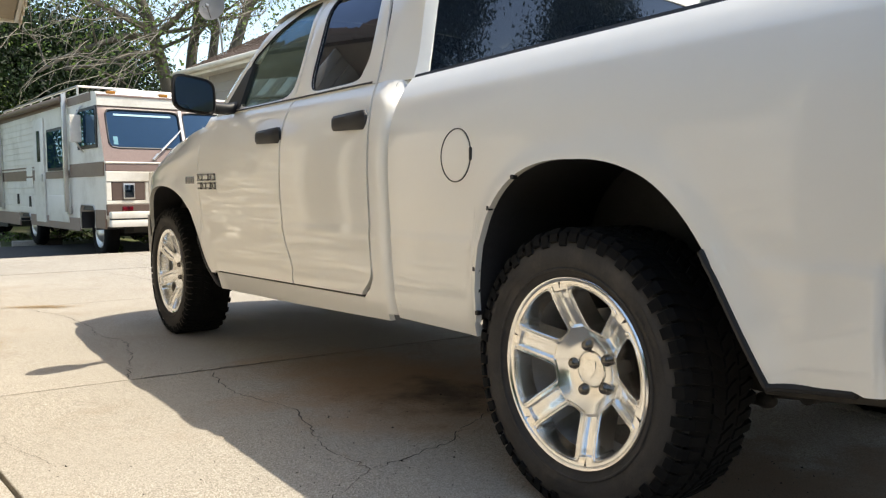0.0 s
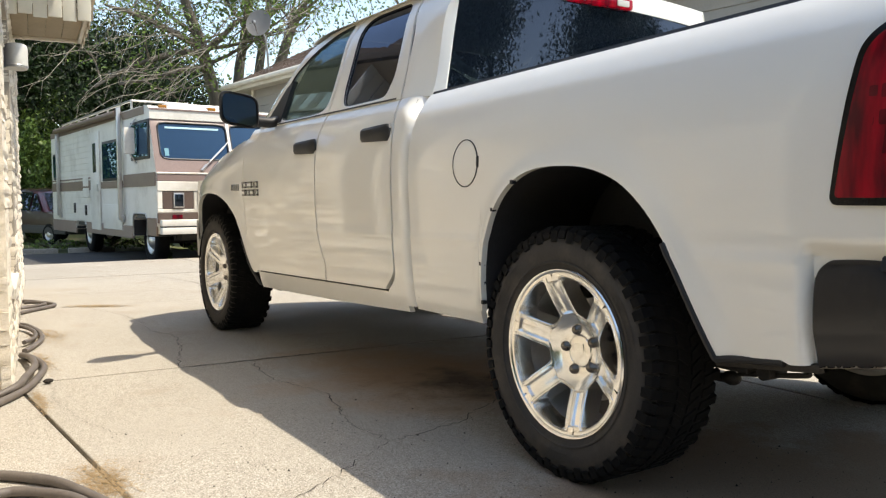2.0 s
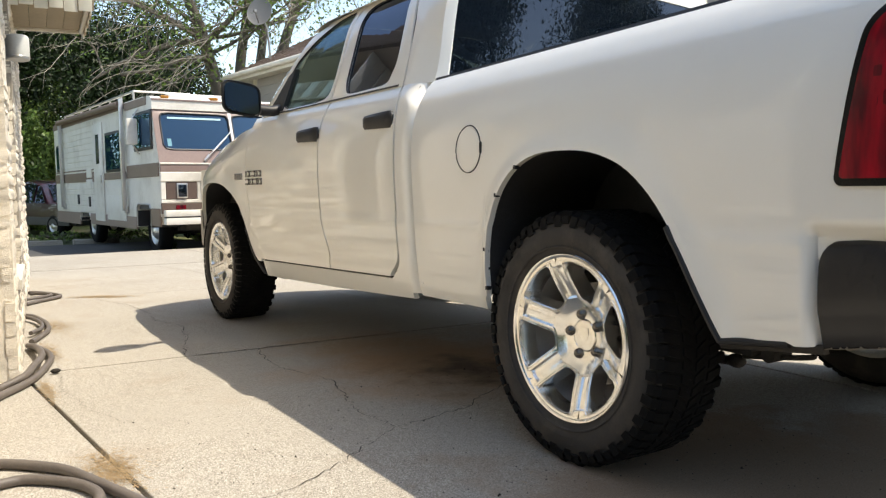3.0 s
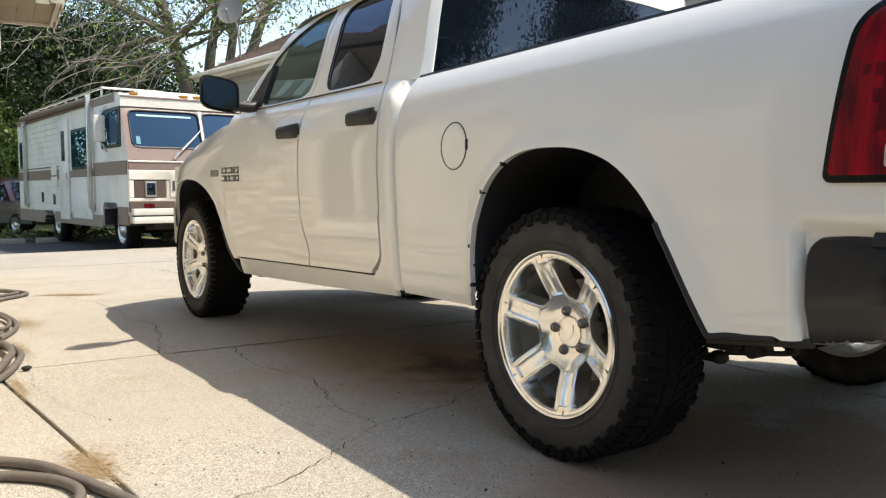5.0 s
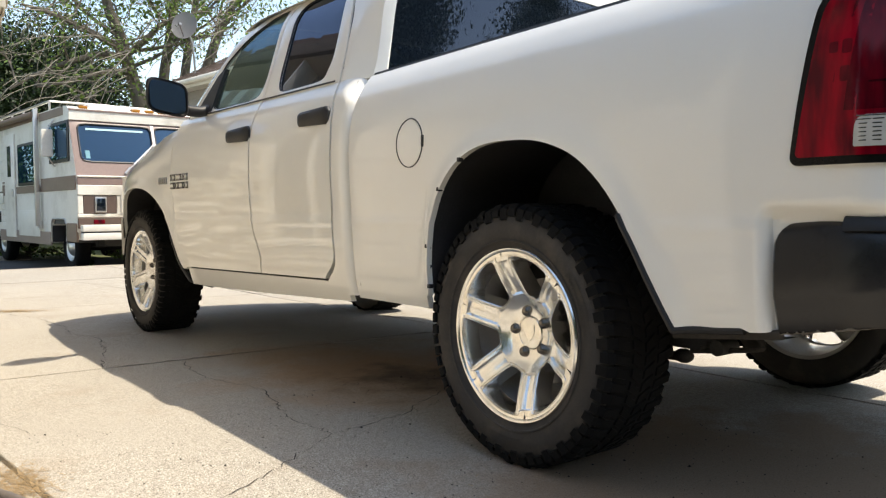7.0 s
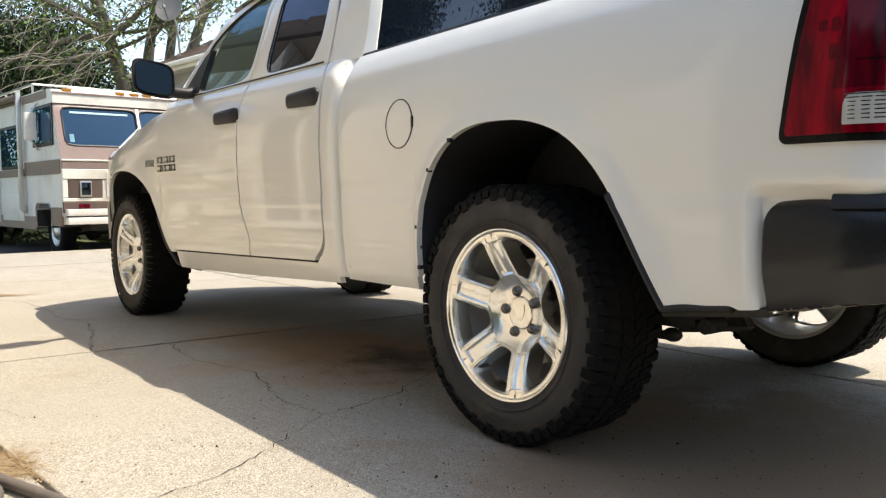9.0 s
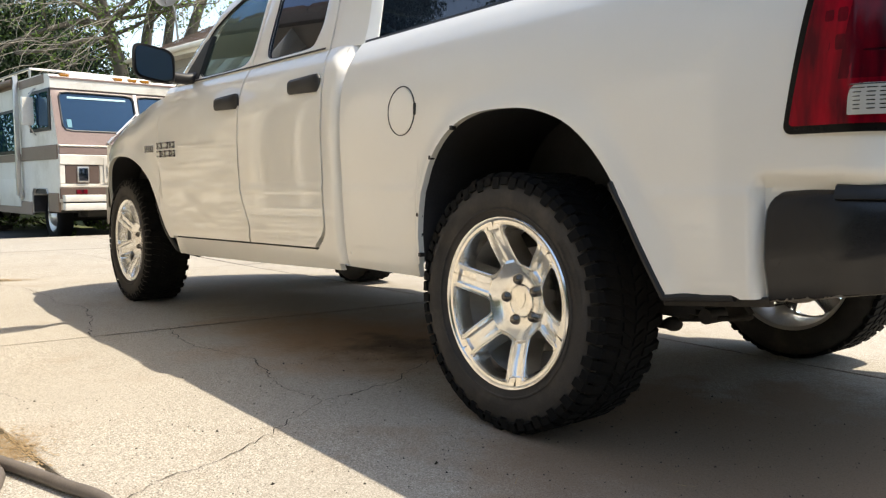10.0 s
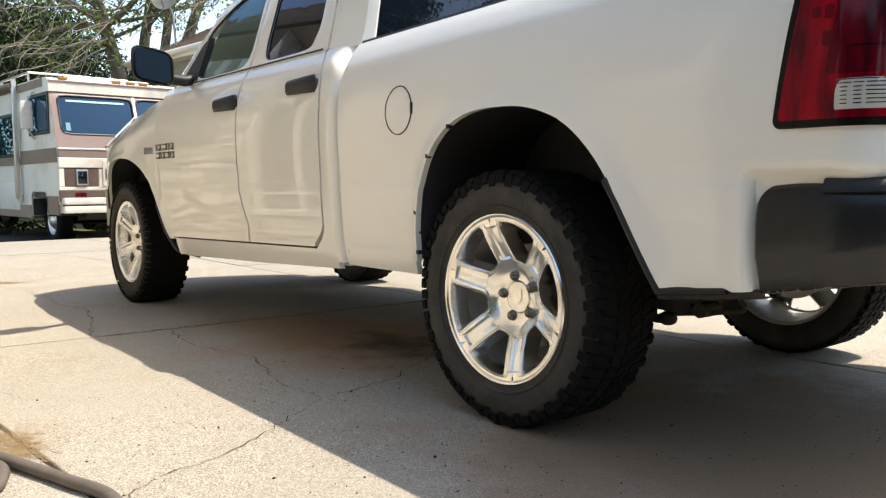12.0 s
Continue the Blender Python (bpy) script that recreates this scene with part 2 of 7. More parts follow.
STONE = surface("cream_split_face_stone", (0.58, 0.51, 0.405), (0.83, 0.76, 0.645), 9, 70, 0.9, 0.7, 0.008, wear=(0.36, 0.31, 0.24), wear_scale=4, per_piece=0.14)
MORTAR = surface("grey_mortar", (0.24, 0.21, 0.17), (0.38, 0.33, 0.27), 20, 160, 0.95, 0.6, 0.004)
SIDING = surface("grey_painted_siding", (0.27, 0.26, 0.245), (0.35, 0.335, 0.315), 3, 60, 0.7, 0.15, 0.002)
TRIM = surface("cream_painted_trim", (0.62, 0.58, 0.50), (0.76, 0.72, 0.64), 5, 80, 0.55, 0.1, 0.001, wear=(0.5, 0.45, 0.37))
SHINGLE = surface("brown_asphalt_shingle", (0.10, 0.065, 0.05), (0.24, 0.17, 0.135), 6, 120, 0.95, 0.7, 0.004, per_piece=0.15)
EAVE_BROWN = surface("brown_painted_eave_board", (0.10, 0.075, 0.05), (0.19, 0.145, 0.10), 4, 60, 0.8, 0.2, 0.002)
BARREL = surface("brushed_silver_wheel_barrel", (0.50, 0.49, 0.47), (0.66, 0.645, 0.615), 8, 120, 0.42, 0.05, 0.0006, metal=0.55)
LAMP_BLACK = surface("glossy_black_lamp_housing", (0.004, 0.004, 0.004), (0.008, 0.0075, 0.007), 10, 200, 0.25, 0.02, 0.0004)
LAMP_BLACK.node_tree.nodes["Principled BSDF"].inputs["Specular IOR Level"].default_value = 0.2
SOFFIT = surface("tan_soffit_board", (0.46, 0.38, 0.27), (0.60, 0.50, 0.37), 4, 60, 0.7, 0.1, 0.001)
AWNING = plain("cream_awning_metal", (0.72, 0.68, 0.58), 0.4, 0.0, 0.2)
UNDERSIDE = surface("dark_tan_underside_metal", (0.20, 0.155, 0.095), (0.30, 0.24, 0.15), 3, 40, 0.6, 0.1, 0.001)
VENT = surface("dull_white_vent_metal", (0.50, 0.49, 0.45), (0.62, 0.605, 0.56), 6, 60, 0.45, 0.05, 0.001)
AWNING_DARK = plain("tan_awning_stripe", (0.36, 0.29, 0.20), 0.45)
HOSE = surface("grey_brown_rubber_hose", (0.085, 0.07, 0.06), (0.16, 0.135, 0.115), 12, 200, 0.55, 0.15, 0.0006)
RV_CREAM = surface("cream_motorhome_panel", (0.72, 0.68, 0.60), (0.84, 0.805, 0.73), 2, 40, 0.4, 0.05, 0.002, wear=(0.48, 0.43, 0.35), wear_scale=1.5)
RV_PINK = surface("dusty_pink_motorhome_panel", (0.215, 0.15, 0.13), (0.29, 0.21, 0.183), 2, 40, 0.4, 0.05, 0.002)
RV_BROWN = surface("brown_motorhome_stripe", (0.16, 0.105, 0.075), (0.24, 0.165, 0.12), 3, 50, 0.5, 0.05, 0.001)
RV_ALU = plain("dull_aluminium_trim", (0.55, 0.53, 0.50), 0.35, 0.8)
RV_DARK = surface("dark_brown_motorhome_panel", (0.075, 0.048, 0.038), (0.12, 0.08, 0.062), 3, 50, 0.5, 0.05, 0.001)
AMBER = plain("amber_marker_lens", (0.36, 0.15, 0.02), 0.25)
BARK = surface("grey_brown_bark", (0.06, 0.05, 0.038), (0.19, 0.165, 0.13), 7, 60, 0.95, 1.0, 0.02, stretch=(1, 1, 0.25))
TWIG = surface("dead_grey_twigs", (0.16, 0.14, 0.11), (0.36, 0.33, 0.27), 10, 60, 0.95, 0.3, 0.002)


def leaf_material(name, dark, light):
    m, nt, b = shader(name, 0.55)
    g = nt.nodes.new("ShaderNodeNewGeometry")
    c = ramp(nt, g.outputs["Random Per Island"], [(0.0, dark), (0.75, light), (1.0, tuple(min(1, v * 1.5) for v in light))])
    nt.links.new(c.outputs[0], b.inputs["Base Color"])
    t = nt.nodes.new("ShaderNodeBsdfTranslucent")
    nt.links.new(c.outputs[0], t.inputs[0])
    mx = nt.nodes.new("ShaderNodeMixShader")
    mx.inputs[0].default_value = 0.35
    nt.links.new(b.outputs[0], mx.inputs[1])
    nt.links.new(t.outputs[0], mx.inputs[2])
    nt.links.new(mx.outputs[0], nt.nodes["Material Output"].inputs[0])
    return m


LEAF = leaf_material("green_tree_leaves", (0.035, 0.066, 0.014), (0.15, 0.23, 0.05))
# near-black leaf colours hold the deep shade inside dense crowns
LEAF_SHADED = leaf_material("shade_darkened_leaves", (0.004, 0.010, 0.004), (0.030, 0.058, 0.017))


# ---- building helpers
def thing(name, label, category, at=(0, 0, 0), group="", kind=""):
    ob = new(name)
    ob.location = at
    ob.empty_display_size = 0.1
    return tagged(ob, label, category, group, kind)


def face_out(bm, direction):
    """Turns an open sheet's faces towards direction."""
    bm.normal_update()
    d = Vector(direction)
    flip = [f for f in bm.faces if f.normal.dot(d) < 0]
    bmesh.ops.reverse_faces(bm, faces=flip)
    return bm


def link_mesh(name, bm, mat, smooth=40):
    me = bpy.data.meshes.new(name)
    bm.normal_update()
    bm.to_mesh(me)
    bm.free()
    for mm in (mat if isinstance(mat, (list, tuple)) else [mat]):
        me.materials.append(mm)
    if smooth:
        for p in me.polygons:
            p.use_smooth = True
        me.set_sharp_from_angle(angle=radians(smooth))
    return new(name, me)


def part(name, bm, mat, parent, label="", smooth=40):
    """Links bm, given in world coordinates, as one mesh object under parent."""
    ob = link_mesh(name, bm, mat, smooth)
    ob.parent = parent
    base, top = Vector(), parent
    while top:
        base += top.location
        top = top.parent
    ob.data.transform(Matrix.Translation(-base))
    if label:
        ob["label"] = label
    return ob


def solo(name, bm, mat, label, category, group="", kind="", smooth=40):
    return tagged(link_mesh(name, bm, mat, smooth), label, category, group, kind)


def box(bm, lo, hi, bevel=0.0, seg=2, m=None):
    size = [b - a for a, b in zip(lo, hi)]
    mid = [(a + b) / 2 for a, b in zip(lo, hi)]
    r = bmesh.ops.create_cube(bm, size=1, matrix=(m or Matrix()) @ Matrix.Translation(mid) @ Matrix.Diagonal((*size, 1)))
    if bevel:
        edges = list({e for v in r["verts"] for e in v.link_edges})
        bmesh.ops.bevel(bm, geom=edges, offset=min(bevel, min(abs(s) for s in size) * 0.45), segments=seg, profile=0.6, affect="EDGES")
    return bm


def rod(bm, a, b, r, r2=None, n=12):
    a, b = Vector(a), Vector(b)
    d = b - a
    m = Matrix.Translation((a + b) / 2) @ d.to_track_quat("Z", "Y").to_matrix().to_4x4()
    bmesh.ops.create_cone(bm, cap_ends=True, segments=n, radius1=r, radius2=r if r2 is None else r2, depth=d.length, matrix=m)
    return bm


def ngon(bm, pts):
    return bm.faces.new([bm.verts.new(p) for p in pts])


def prism(bm, pts, shift):
    """A closed prism: the outline pts and its copy moved by shift."""
    s = Vector(shift)
    a = [bm.verts.new(p) for p in pts]
    b = [bm.verts.new(Vector(p) + s) for p in pts]
    bm.faces.new(a)
    bm.faces.new(b[::-1])
    for i in range(len(a)):
        j = (i + 1) % len(a)
        bm.faces.new((a[i], b[i], b[j], a[j]))
    bmesh.ops.recalc_face_normals(bm, faces=bm.faces[:])
    return bm


def grid(bm, rows, close=False):
    """Quads through rows of points."""
    vs = [[bm.verts.new(p) for p in row] for row in rows]
    for r0, r1 in zip(vs, vs[1:]):
        n = len(r0)
        for i in range(n if close else n - 1):
            j = (i + 1) % n
            bm.faces.new((r0[i], r0[j], r1[j], r1[i]))
    return vs


def tube(bm, pts, radius, n=8, taper=None, cap=True):
    pts = [Vector(p) for p in pts]
    rows = []
    up = Vector((0, 0, 1))
    for i, p in enumerate(pts):
        d = (pts[min(i + 1, len(pts) - 1)] - pts[max(i - 1, 0)]).normalized()
        u = d.cross(up)
        if u.length < 0.05:
            u = d.cross(Vector((0, 1, 0)))
        u.normalize()
        w = u.cross(d)
        r = radius if taper is None else radius + (taper - radius) * i / (len(pts) - 1)
        rows.append([p + (u * math.cos(2 * math.pi * k / n) + w * math.sin(2 * math.pi * k / n)) * r for k in range(n)])
    vs = grid(bm, rows, True)
    if cap:
        bm.faces.new(vs[0])
        bm.faces.new(vs[-1][::-1])
    return bm


def lathe(bm, profile, n, centre, sx=1.0):
    """Turns (x, r) pairs round an axis along x through centre."""
    rows = [[Vector((centre[0] + sx * x, centre[1] + r * math.cos(2 * math.pi * k / n), centre[2] + r * math.sin(2 * math.pi * k / n))) for k in range(n)] for x, r in profile]
    return grid(bm, rows, True)


def smooth_curve(pts, per=8):
    """Catmull-Rom through pts."""
    q = [Vector(p) for p in pts]
    q = [q[0] * 2 - q[1]] + q + [q[-1] * 2 - q[-2]]
    out = []
    for a, b, c, d in zip(q, q[1:], q[2:], q[3:]):
        for k in range(per):
            t = k / per
            out.append(0.5 * (2 * b + (c - a) * t + (2 * a - 5 * b + 4 * c - d) * t * t + (3 * b - a - 3 * c + d) * t ** 3))
    return out + [q[-2]]


def lerp_table(table, v):
    if v <= table[0][0]:
        return table[0][1]
    for (a, fa), (b, fb) in zip(table, table[1:]):
        if v <= b:
            return fa + (fb - fa) * (v - a) / (b - a)
    return table[-1][1]


def step(v):
    v = min(1.0, max(0.0, v))
    return v * v * (3 - 2 * v)


# ---- ground: the driveway falls a little towards the lane, which lies lower
LANE_Z = -0.19


def fall(y):
    return -0.0016 * min(4.0, max(0.0, y - 1.0)) ** 2


bm = bmesh.new()
rows = []
for y in [-60, -30, -12, -4, 0, 1, 2, 3, 4, 5, 7.5, 10.6, 10.9, 13, 16, 24, 40, 70, 120, 180]:
    rows.append([(-120 + 6 * j, y, LANE_Z - 0.05 if y > 10.7 else -0.05 + fall(y)) for j in range(41)])
grid(bm, rows)
tagged(link_mesh("ground", bm, GRASS), "dry grass and earth round the driveway", "ground", kind="structure")

driveway = thing("driveway", "cracked pale concrete driveway in large slabs", "driveway", (0, 4, 0), kind="structure")
for x0, x1, y0 in ((-1.2, 4.4, -1.29), (-4.4, -1.31, -0.75)):
    bm = bmesh.new()
    grid(bm, [[(x, y, -0.0085 + fall(y)) for x in (x0, x1)] for y in [y0, 1.0] + [1.5 + 0.5 * k for k in range(9)] + [10.74]])
    part("joint_bed", face_out(bm, (0, 0, 1)), CRACK, driveway)
# ---- pickup truck: nose towards +y, near side at about x = -0.08, middle at x = 0.93
XC = 0.93
truck = thing("pickup_truck", "white crew pickup truck with chrome six-spoke wheels, parked on the driveway", "pickup truck", (XC, 1.7, 0))


def at_side(x, s):
    return x if s < 0 else 2 * XC - x


SIDE = [(p.x, p.y) for p in smooth_curve([(z, x, 0) for z, x in (
    (0.36, -0.005), (0.42, -0.030), (0.50, -0.056), (0.60, -0.068), (0.72, -0.076), (0.750, -0.080), (0.768, -0.077), (0.86, -0.083), (0.96, -0.087),
    (1.05, -0.085), (1.12, -0.078), (1.18, -0.064), (1.235, -0.043), (1.28, -0.018), (1.312, 0.005), (1.345, 0.036), (1.38, 0.078))], 6)]


def arch_q(y, z, yc, front, rear, z0, h, nf, nr):
    """1 on the wheel arch's edge, more outside it."""
    if y < yc:
        return max(0.0, 1 + 1.6 * (z - lerp_table(REAR_LINE if yc < 1 else FRONT_LINE, min(rear, yc - y))) / (1 + 1.2 * (yc - y) / rear) + 2.2 * max(0.0, yc - y - rear))
    a, n = (front, nf) if y > yc else (rear, nr)
    return ((abs(y - yc) / a) ** n + (max(0.0, z - z0) / h) ** n) ** (1 / n)


def arch_z(y, yc, front, rear, z0, h, nf, nr):
    a, n = (front, nf) if y > yc else (rear, nr)
    if y < yc:
        return lerp_table(REAR_LINE if yc < 1 else FRONT_LINE, min(rear, yc - y))
    u = min(1.0, abs(y - yc) / a)
    return z0 + h * (1 - u ** n) ** (1 / n)


REAR_ARCH = (-0.03, 0.405, 0.58, 0.50, 0.490, 2.4, 1.8)
FRONT_ARCH = (3.45, 0.50, 0.755, 0.46, 0.475, 2.2, 1.62)
REAR_LINE = [(p.x, p.y) for p in smooth_curve([(u, z, 0) for u, z in ((0.0, 0.990), (0.10, 0.986), (0.19, 0.968), (0.28, 0.930), (0.36, 0.864), (0.42, 0.787), (0.47, 0.700), (0.52, 0.608), (0.58, 0.500))], 5)]

FRONT_LINE = [(p.x, p.y) for p in smooth_curve([(u, z, 0) for u, z in ((0.0, 0.935), (0.15, 0.926), (0.29, 0.895), (0.41, 0.842), (0.52, 0.756), (0.60, 0.638), (0.675, 0.520), (0.755, 0.402))], 5)]


def side_x(y, z):
    zz = z + ((0.025 - 0.024 * (0.89 - y)) * step((z - 1.0) / 0.3) if y < 0.89 else 0.0)
    if y > 2.85:
        top = fender_top(y)
        zz += (1.305 - top) * step((y - 2.85) / 0.5) * step((z - top + 0.24) / 0.24)
    x = lerp_table(SIDE, zz)
    if y > 3.50:
        x += 0.32 * ((y - 3.50) / 0.9) ** 2.2
    if y > 2.83:
        x -= 0.01 * step((y - 2.83) / 0.4) * step((1.12 - z) / 0.3)
    for arch in (REAR_ARCH, FRONT_ARCH):
        q = arch_q(y, z, *arch)
        x -= 0.013 * math.exp(-((q - 1.0) / 0.075) ** 2)
    x += 0.034 * step((-0.830 - y) / 0.022) * step((0.802 - z) / 0.045)
    return x


def rim_edges(bm, depth, s):
    """Turns the open edges of a sheet inwards, so that the panel has thickness."""
    edges = [e for e in bm.edges if len(e.link_faces) == 1]
    r = bmesh.ops.extrude_edge_only(bm, edges=edges)
    for v in r["geom"]:
        if isinstance(v, bmesh.types.BMVert):
            v.co.x += depth * -s


def panel_cols(ys, zb, zt, nz, s, fx=side_x, notch=None):
    bm = bmesh.new()
    rows = []
    for y in ys:
        a, b = zb(y), zt(y)
        rows.append([(at_side(fx(y, a + (b - a) * k / nz), s), y, a + (b - a) * k / nz) for k in range(nz + 1)])
    grid(bm, rows)
    if notch:
        bmesh.ops.delete(bm, geom=[f for f in bm.faces if f.calc_center_median().y < notch[0] and f.calc_center_median().z < notch[1]], context="FACES")
    rim_edges(bm, 0.022, s)
    return bm


def panel_rows(zs, y0, y1, ny, s, fx=side_x):
    bm = bmesh.new()
    rows = []
    for z in zs:
        a, b = y0(z), y1(z)
        row = []
        for k in range(ny + 1):
            y = a + (b - a) * k / ny
            zz = z + (sill_z(y) - 0.488) * max(0.0, (1.0 - z) / 0.508)
            row.append((at_side(fx(y, zz), s), y, zz))
        rows.append(row)
    grid(bm, rows)
    rim_edges(bm, 0.022, s)
    return bm


def sill_z(y):
    """The line between doors and rocker, which drops towards the nose."""
    return lerp_table([(1.0, 0.508), (1.735, 0.492), (2.72, 0.470)], y)


def span(a, b, n):
    return [a + (b - a) * i / n for i in range(n + 1)]


def rail_z(y):
    return 1.305 + 0.024 * (0.89 - y)


def bed_bottom(y):
    if y > 0.39:
        return 0.452
    if y < -0.61:
        return 0.505 + 0.10 * (-0.61 - y) - 0.010 * step((-0.785 - y) / 0.012)
    return max(arch_z(y, *REAR_ARCH), 0.452 if y > -0.03 else 0.505)


BED_YS = span(0.856, 0.40, 12) + [-0.03 + 0.42 * math.cos(math.pi / 2 * k / 26) for k in range(27)] + [-0.03 - 0.58 * math.sin(math.pi / 2 * k / 30) for k in range(1, 31)] + span(-0.62, -1.03, 36)


def bed_corner(u, z, s, out=0.0):
    """A point on the bed's rounded rear corner: u < 0 on the side, 0 to 0.157 on the bend, more on the rear face."""
    x0 = side_x(-1.03, z)
    r = 0.10
    if u < 0:
        x, y, nx, ny = side_x(-1.03 - u, z), -1.03 - u, -1, 0
    elif u < r * math.pi / 2:
        a = u / r
        x, y, nx, ny = x0 + r - r * math.cos(a), -1.03 - r * math.sin(a), -math.cos(a), -math.sin(a)
    else:
        x, y, nx, ny = x0 + r + (u - r * math.pi / 2), -1.03 - r, 0, -1
    return (at_side(x + out * nx, s), y + out * ny, z)


def fender_top(y):
    return lerp_table([(2.5, 1.29), (2.85, 1.255), (3.1, 1.23), (3.4, 1.195), (3.64, 1.14), (4.0, 1.075), (4.25, 1.03)], y)


DOOR_FRONT = [(0.44, 2.60), (0.47, 2.67), (0.50, 2.715), (0.53, 2.742), (0.604, 2.778), (0.705, 2.806), (0.841, 2.817), (0.943, 2.819), (1.078, 2.829), (1.32, 2.86)]
DOOR_MID = [(0.47, 1.700), (0.50, 1.708), (0.52, 1.706), (0.557, 1.692), (0.60, 1.706), (0.679, 1.748), (0.748, 1.766), (0.873, 1.769), (1.011, 1.764), (1.163, 1.772), (1.32, 1.785)]
DOOR_REAR = [(0.47, 1.11), (0.509, 1.078), (0.54, 1.035), (0.567, 1.013), (0.591, 1.003), (0.685, 1.006), (0.756, 1.003), (0.849, 0.998), (1.079, 0.997), (1.172, 1.010), (1.258, 1.043), (1.32, 1.07)]


def fender_bottom(y):
    return max(0.462, arch_z(y, *FRONT_ARCH))


def door_line_z(y):
    """Height of the front door's leading cut at y, for the fender's foot."""
    return lerp_table([(b, a) for a, b in DOOR_FRONT], y)


for s in (-1, 1):
    # pickup bed side with wheel arch
    bed_side = part("bed_side", panel_cols(BED_YS, bed_bottom, rail_z, 64, s, notch=(-0.862, 0.64)), WHITE, truck, "white bed side with a flared wheel arch")
    bm = bmesh.new()
    grid(bm, [[bed_corner(u, z, s) for u in span(0, 0.20, 14)] for z in span(0.615, rail_z(-1.05), 60)])
    rim_edges(bm, 0.02, s)
    part("bed_corner", bm, WHITE, truck)
    bm = bmesh.new()
    grid(bm, [[(at_side(0.028, s), y, rail_z(y) + 0.001), (at_side(0.034, s), y, rail_z(y) + 0.013), (at_side(0.09, s), y, rail_z(y) + 0.016), (at_side(0.125, s), y, rail_z(y) + 0.012), (at_side(0.13, s), y, rail_z(y) - 0.03)] for y in span(0.855, -1.12, 20)])
    part("bed_rail_cap", bm, BLACK_PLASTIC, bed_side, "black plastic bed rail cap")
    bm = bmesh.new()
    grid(bm, [[(at_side(0.13, s), y, rail_z(y) - 0.028), (at_side(0.16, s), y, 1.15), (at_side(0.16, s), y, 1.05)] for y in span(0.84, -1.1, 8)])
    part("bed_inner_wall", bm, WHITE, bed_side)
    # arch lip strip and inner liner
    bm = bmesh.new()
    pts = [(-0.03 - 0.58 * math.sin(math.pi / 2 * k / 40), 0) for k in range(21, 41)]
    path = [Vector((at_side(side_x(y, arch_z(y, *REAR_ARCH)) + 0.004, s), y + 0.005, arch_z(y, *REAR_ARCH) - 0.003)) for y, _ in pts]
    path += [Vector((at_side(side_x(y, 0.505) + 0.006, s), y, bed_bottom(y) - 0.006)) for y in (-0.63, -0.70, -0.784)]
    tube(bm, path, 0.0105, 8)
    part("arch_trim", bm, BLACK_PLASTIC, bed_side, "black rubber strip along the wheel arch")
    bm = bmesh.new()
    grid(bm, [[(at_side(-0.040 + dx, s), y, 0.474 + 0.108 * (-0.60 - y) + dz) for dx, dz in ((0.06, 0.0), (0.004, 0.0), (0.0, 0.004), (-0.002, 0.018), (0.002, 0.022), (0.06, 0.024))] for y in span(-0.585, -0.862, 8)])
    rim_edges(bm, 0.02, s)
    part("sill_flange", bm, UNDER, bed_side, "dirty folded metal flange under the bed side")
    bm = bmesh.new()
    fys = [3.45 - 0.755 * math.sin(math.pi / 2 * k / 30) for k in range(17, 31)]
    path = [Vector((at_side(side_x(y, arch_z(y, *FRONT_ARCH)) + 0.006, s), y + 0.008, arch_z(y, *FRONT_ARCH) - 0.006)) for y in fys]
    path += [Vector((at_side(0.03, s), 2.66, 0.375)), Vector((at_side(0.05, s), 2.58, 0.366))]
    tube(bm, path, 0.012, 8)
    part("front_arch_trim", bm, BLACK_PLASTIC, truck, "black rubber strip along the wheel arch")
    for nm, arch, parent, ylo, yhi in (("rear", REAR_ARCH, truck, 0.42, 0.58), ("front", FRONT_ARCH, truck, 0.5, 0.70)):
        bm = bmesh.new()
        rows = []
        for depth in (0.015, 0.12, 0.3, 0.48):
            row = []
            for k in range(41):
                a = math.pi * k / 40
                yy = arch[0] + math.cos(a) * (ylo if math.cos(a) > 0 else yhi) * (1.0 + 0.02 * (depth > 0.02))
                y = yy
                z = arch_z(min(max(y, arch[0] - arch[2]), arch[0] + arch[1]), *arch) + (0.03 if depth > 0.02 else 0.004)
                row.append((at_side(side_x(y, z) + depth, s), y, max(0.47, z)))
            rows.append(row)
        vs = grid(bm, rows)
        bm.faces.new(vs[-1])
        part("wheel_well", bm, LINER, truck, "black plastic wheel well liner")
    # cab corner behind the rear door
    bm = bmesh.new()
    rows = []
    for z in span(0.455, 1.312, 40):
        y0 = 0.935 + 0.075 * step((z - 1.20) / 0.08)
        yd = lerp_table(DOOR_REAR, z) - 0.005
        y0 = min(y0, yd - 0.012)
        R = 0.05 + 0.03 * step((z - 1.20) / 0.08)
        row = [(at_side(side_x(yd + (y0 - yd) * k / 4, z), s), yd + (y0 - yd) * k / 4, z) for k in range(4)]
        row += [(at_side(side_x(y0, z) + R * (1 - math.cos(a)), s), y0 - R * math.sin(a), z) for a in [math.pi / 2 * k / 9 for k in range(10)]]
        row.append((at_side(side_x(y0, z) + R + 0.12, s), y0 - R, z))
        rows.append(row)
    grid(bm, rows)
    rim_edges(bm, 0.02, s)
    part("cab_corner", bm, WHITE, truck)
    # rocker panel
    part("rocker_panel", panel_cols(span(0.94, 2.68, 40), lambda y: lerp_table([(0.95, 0.428), (1.68, 0.399), (2.5, 0.374)], y), lambda y: sill_z(y) - 0.005, 5, s, lambda y, z: side_x(y, z) + 0.004), WHITE, truck)
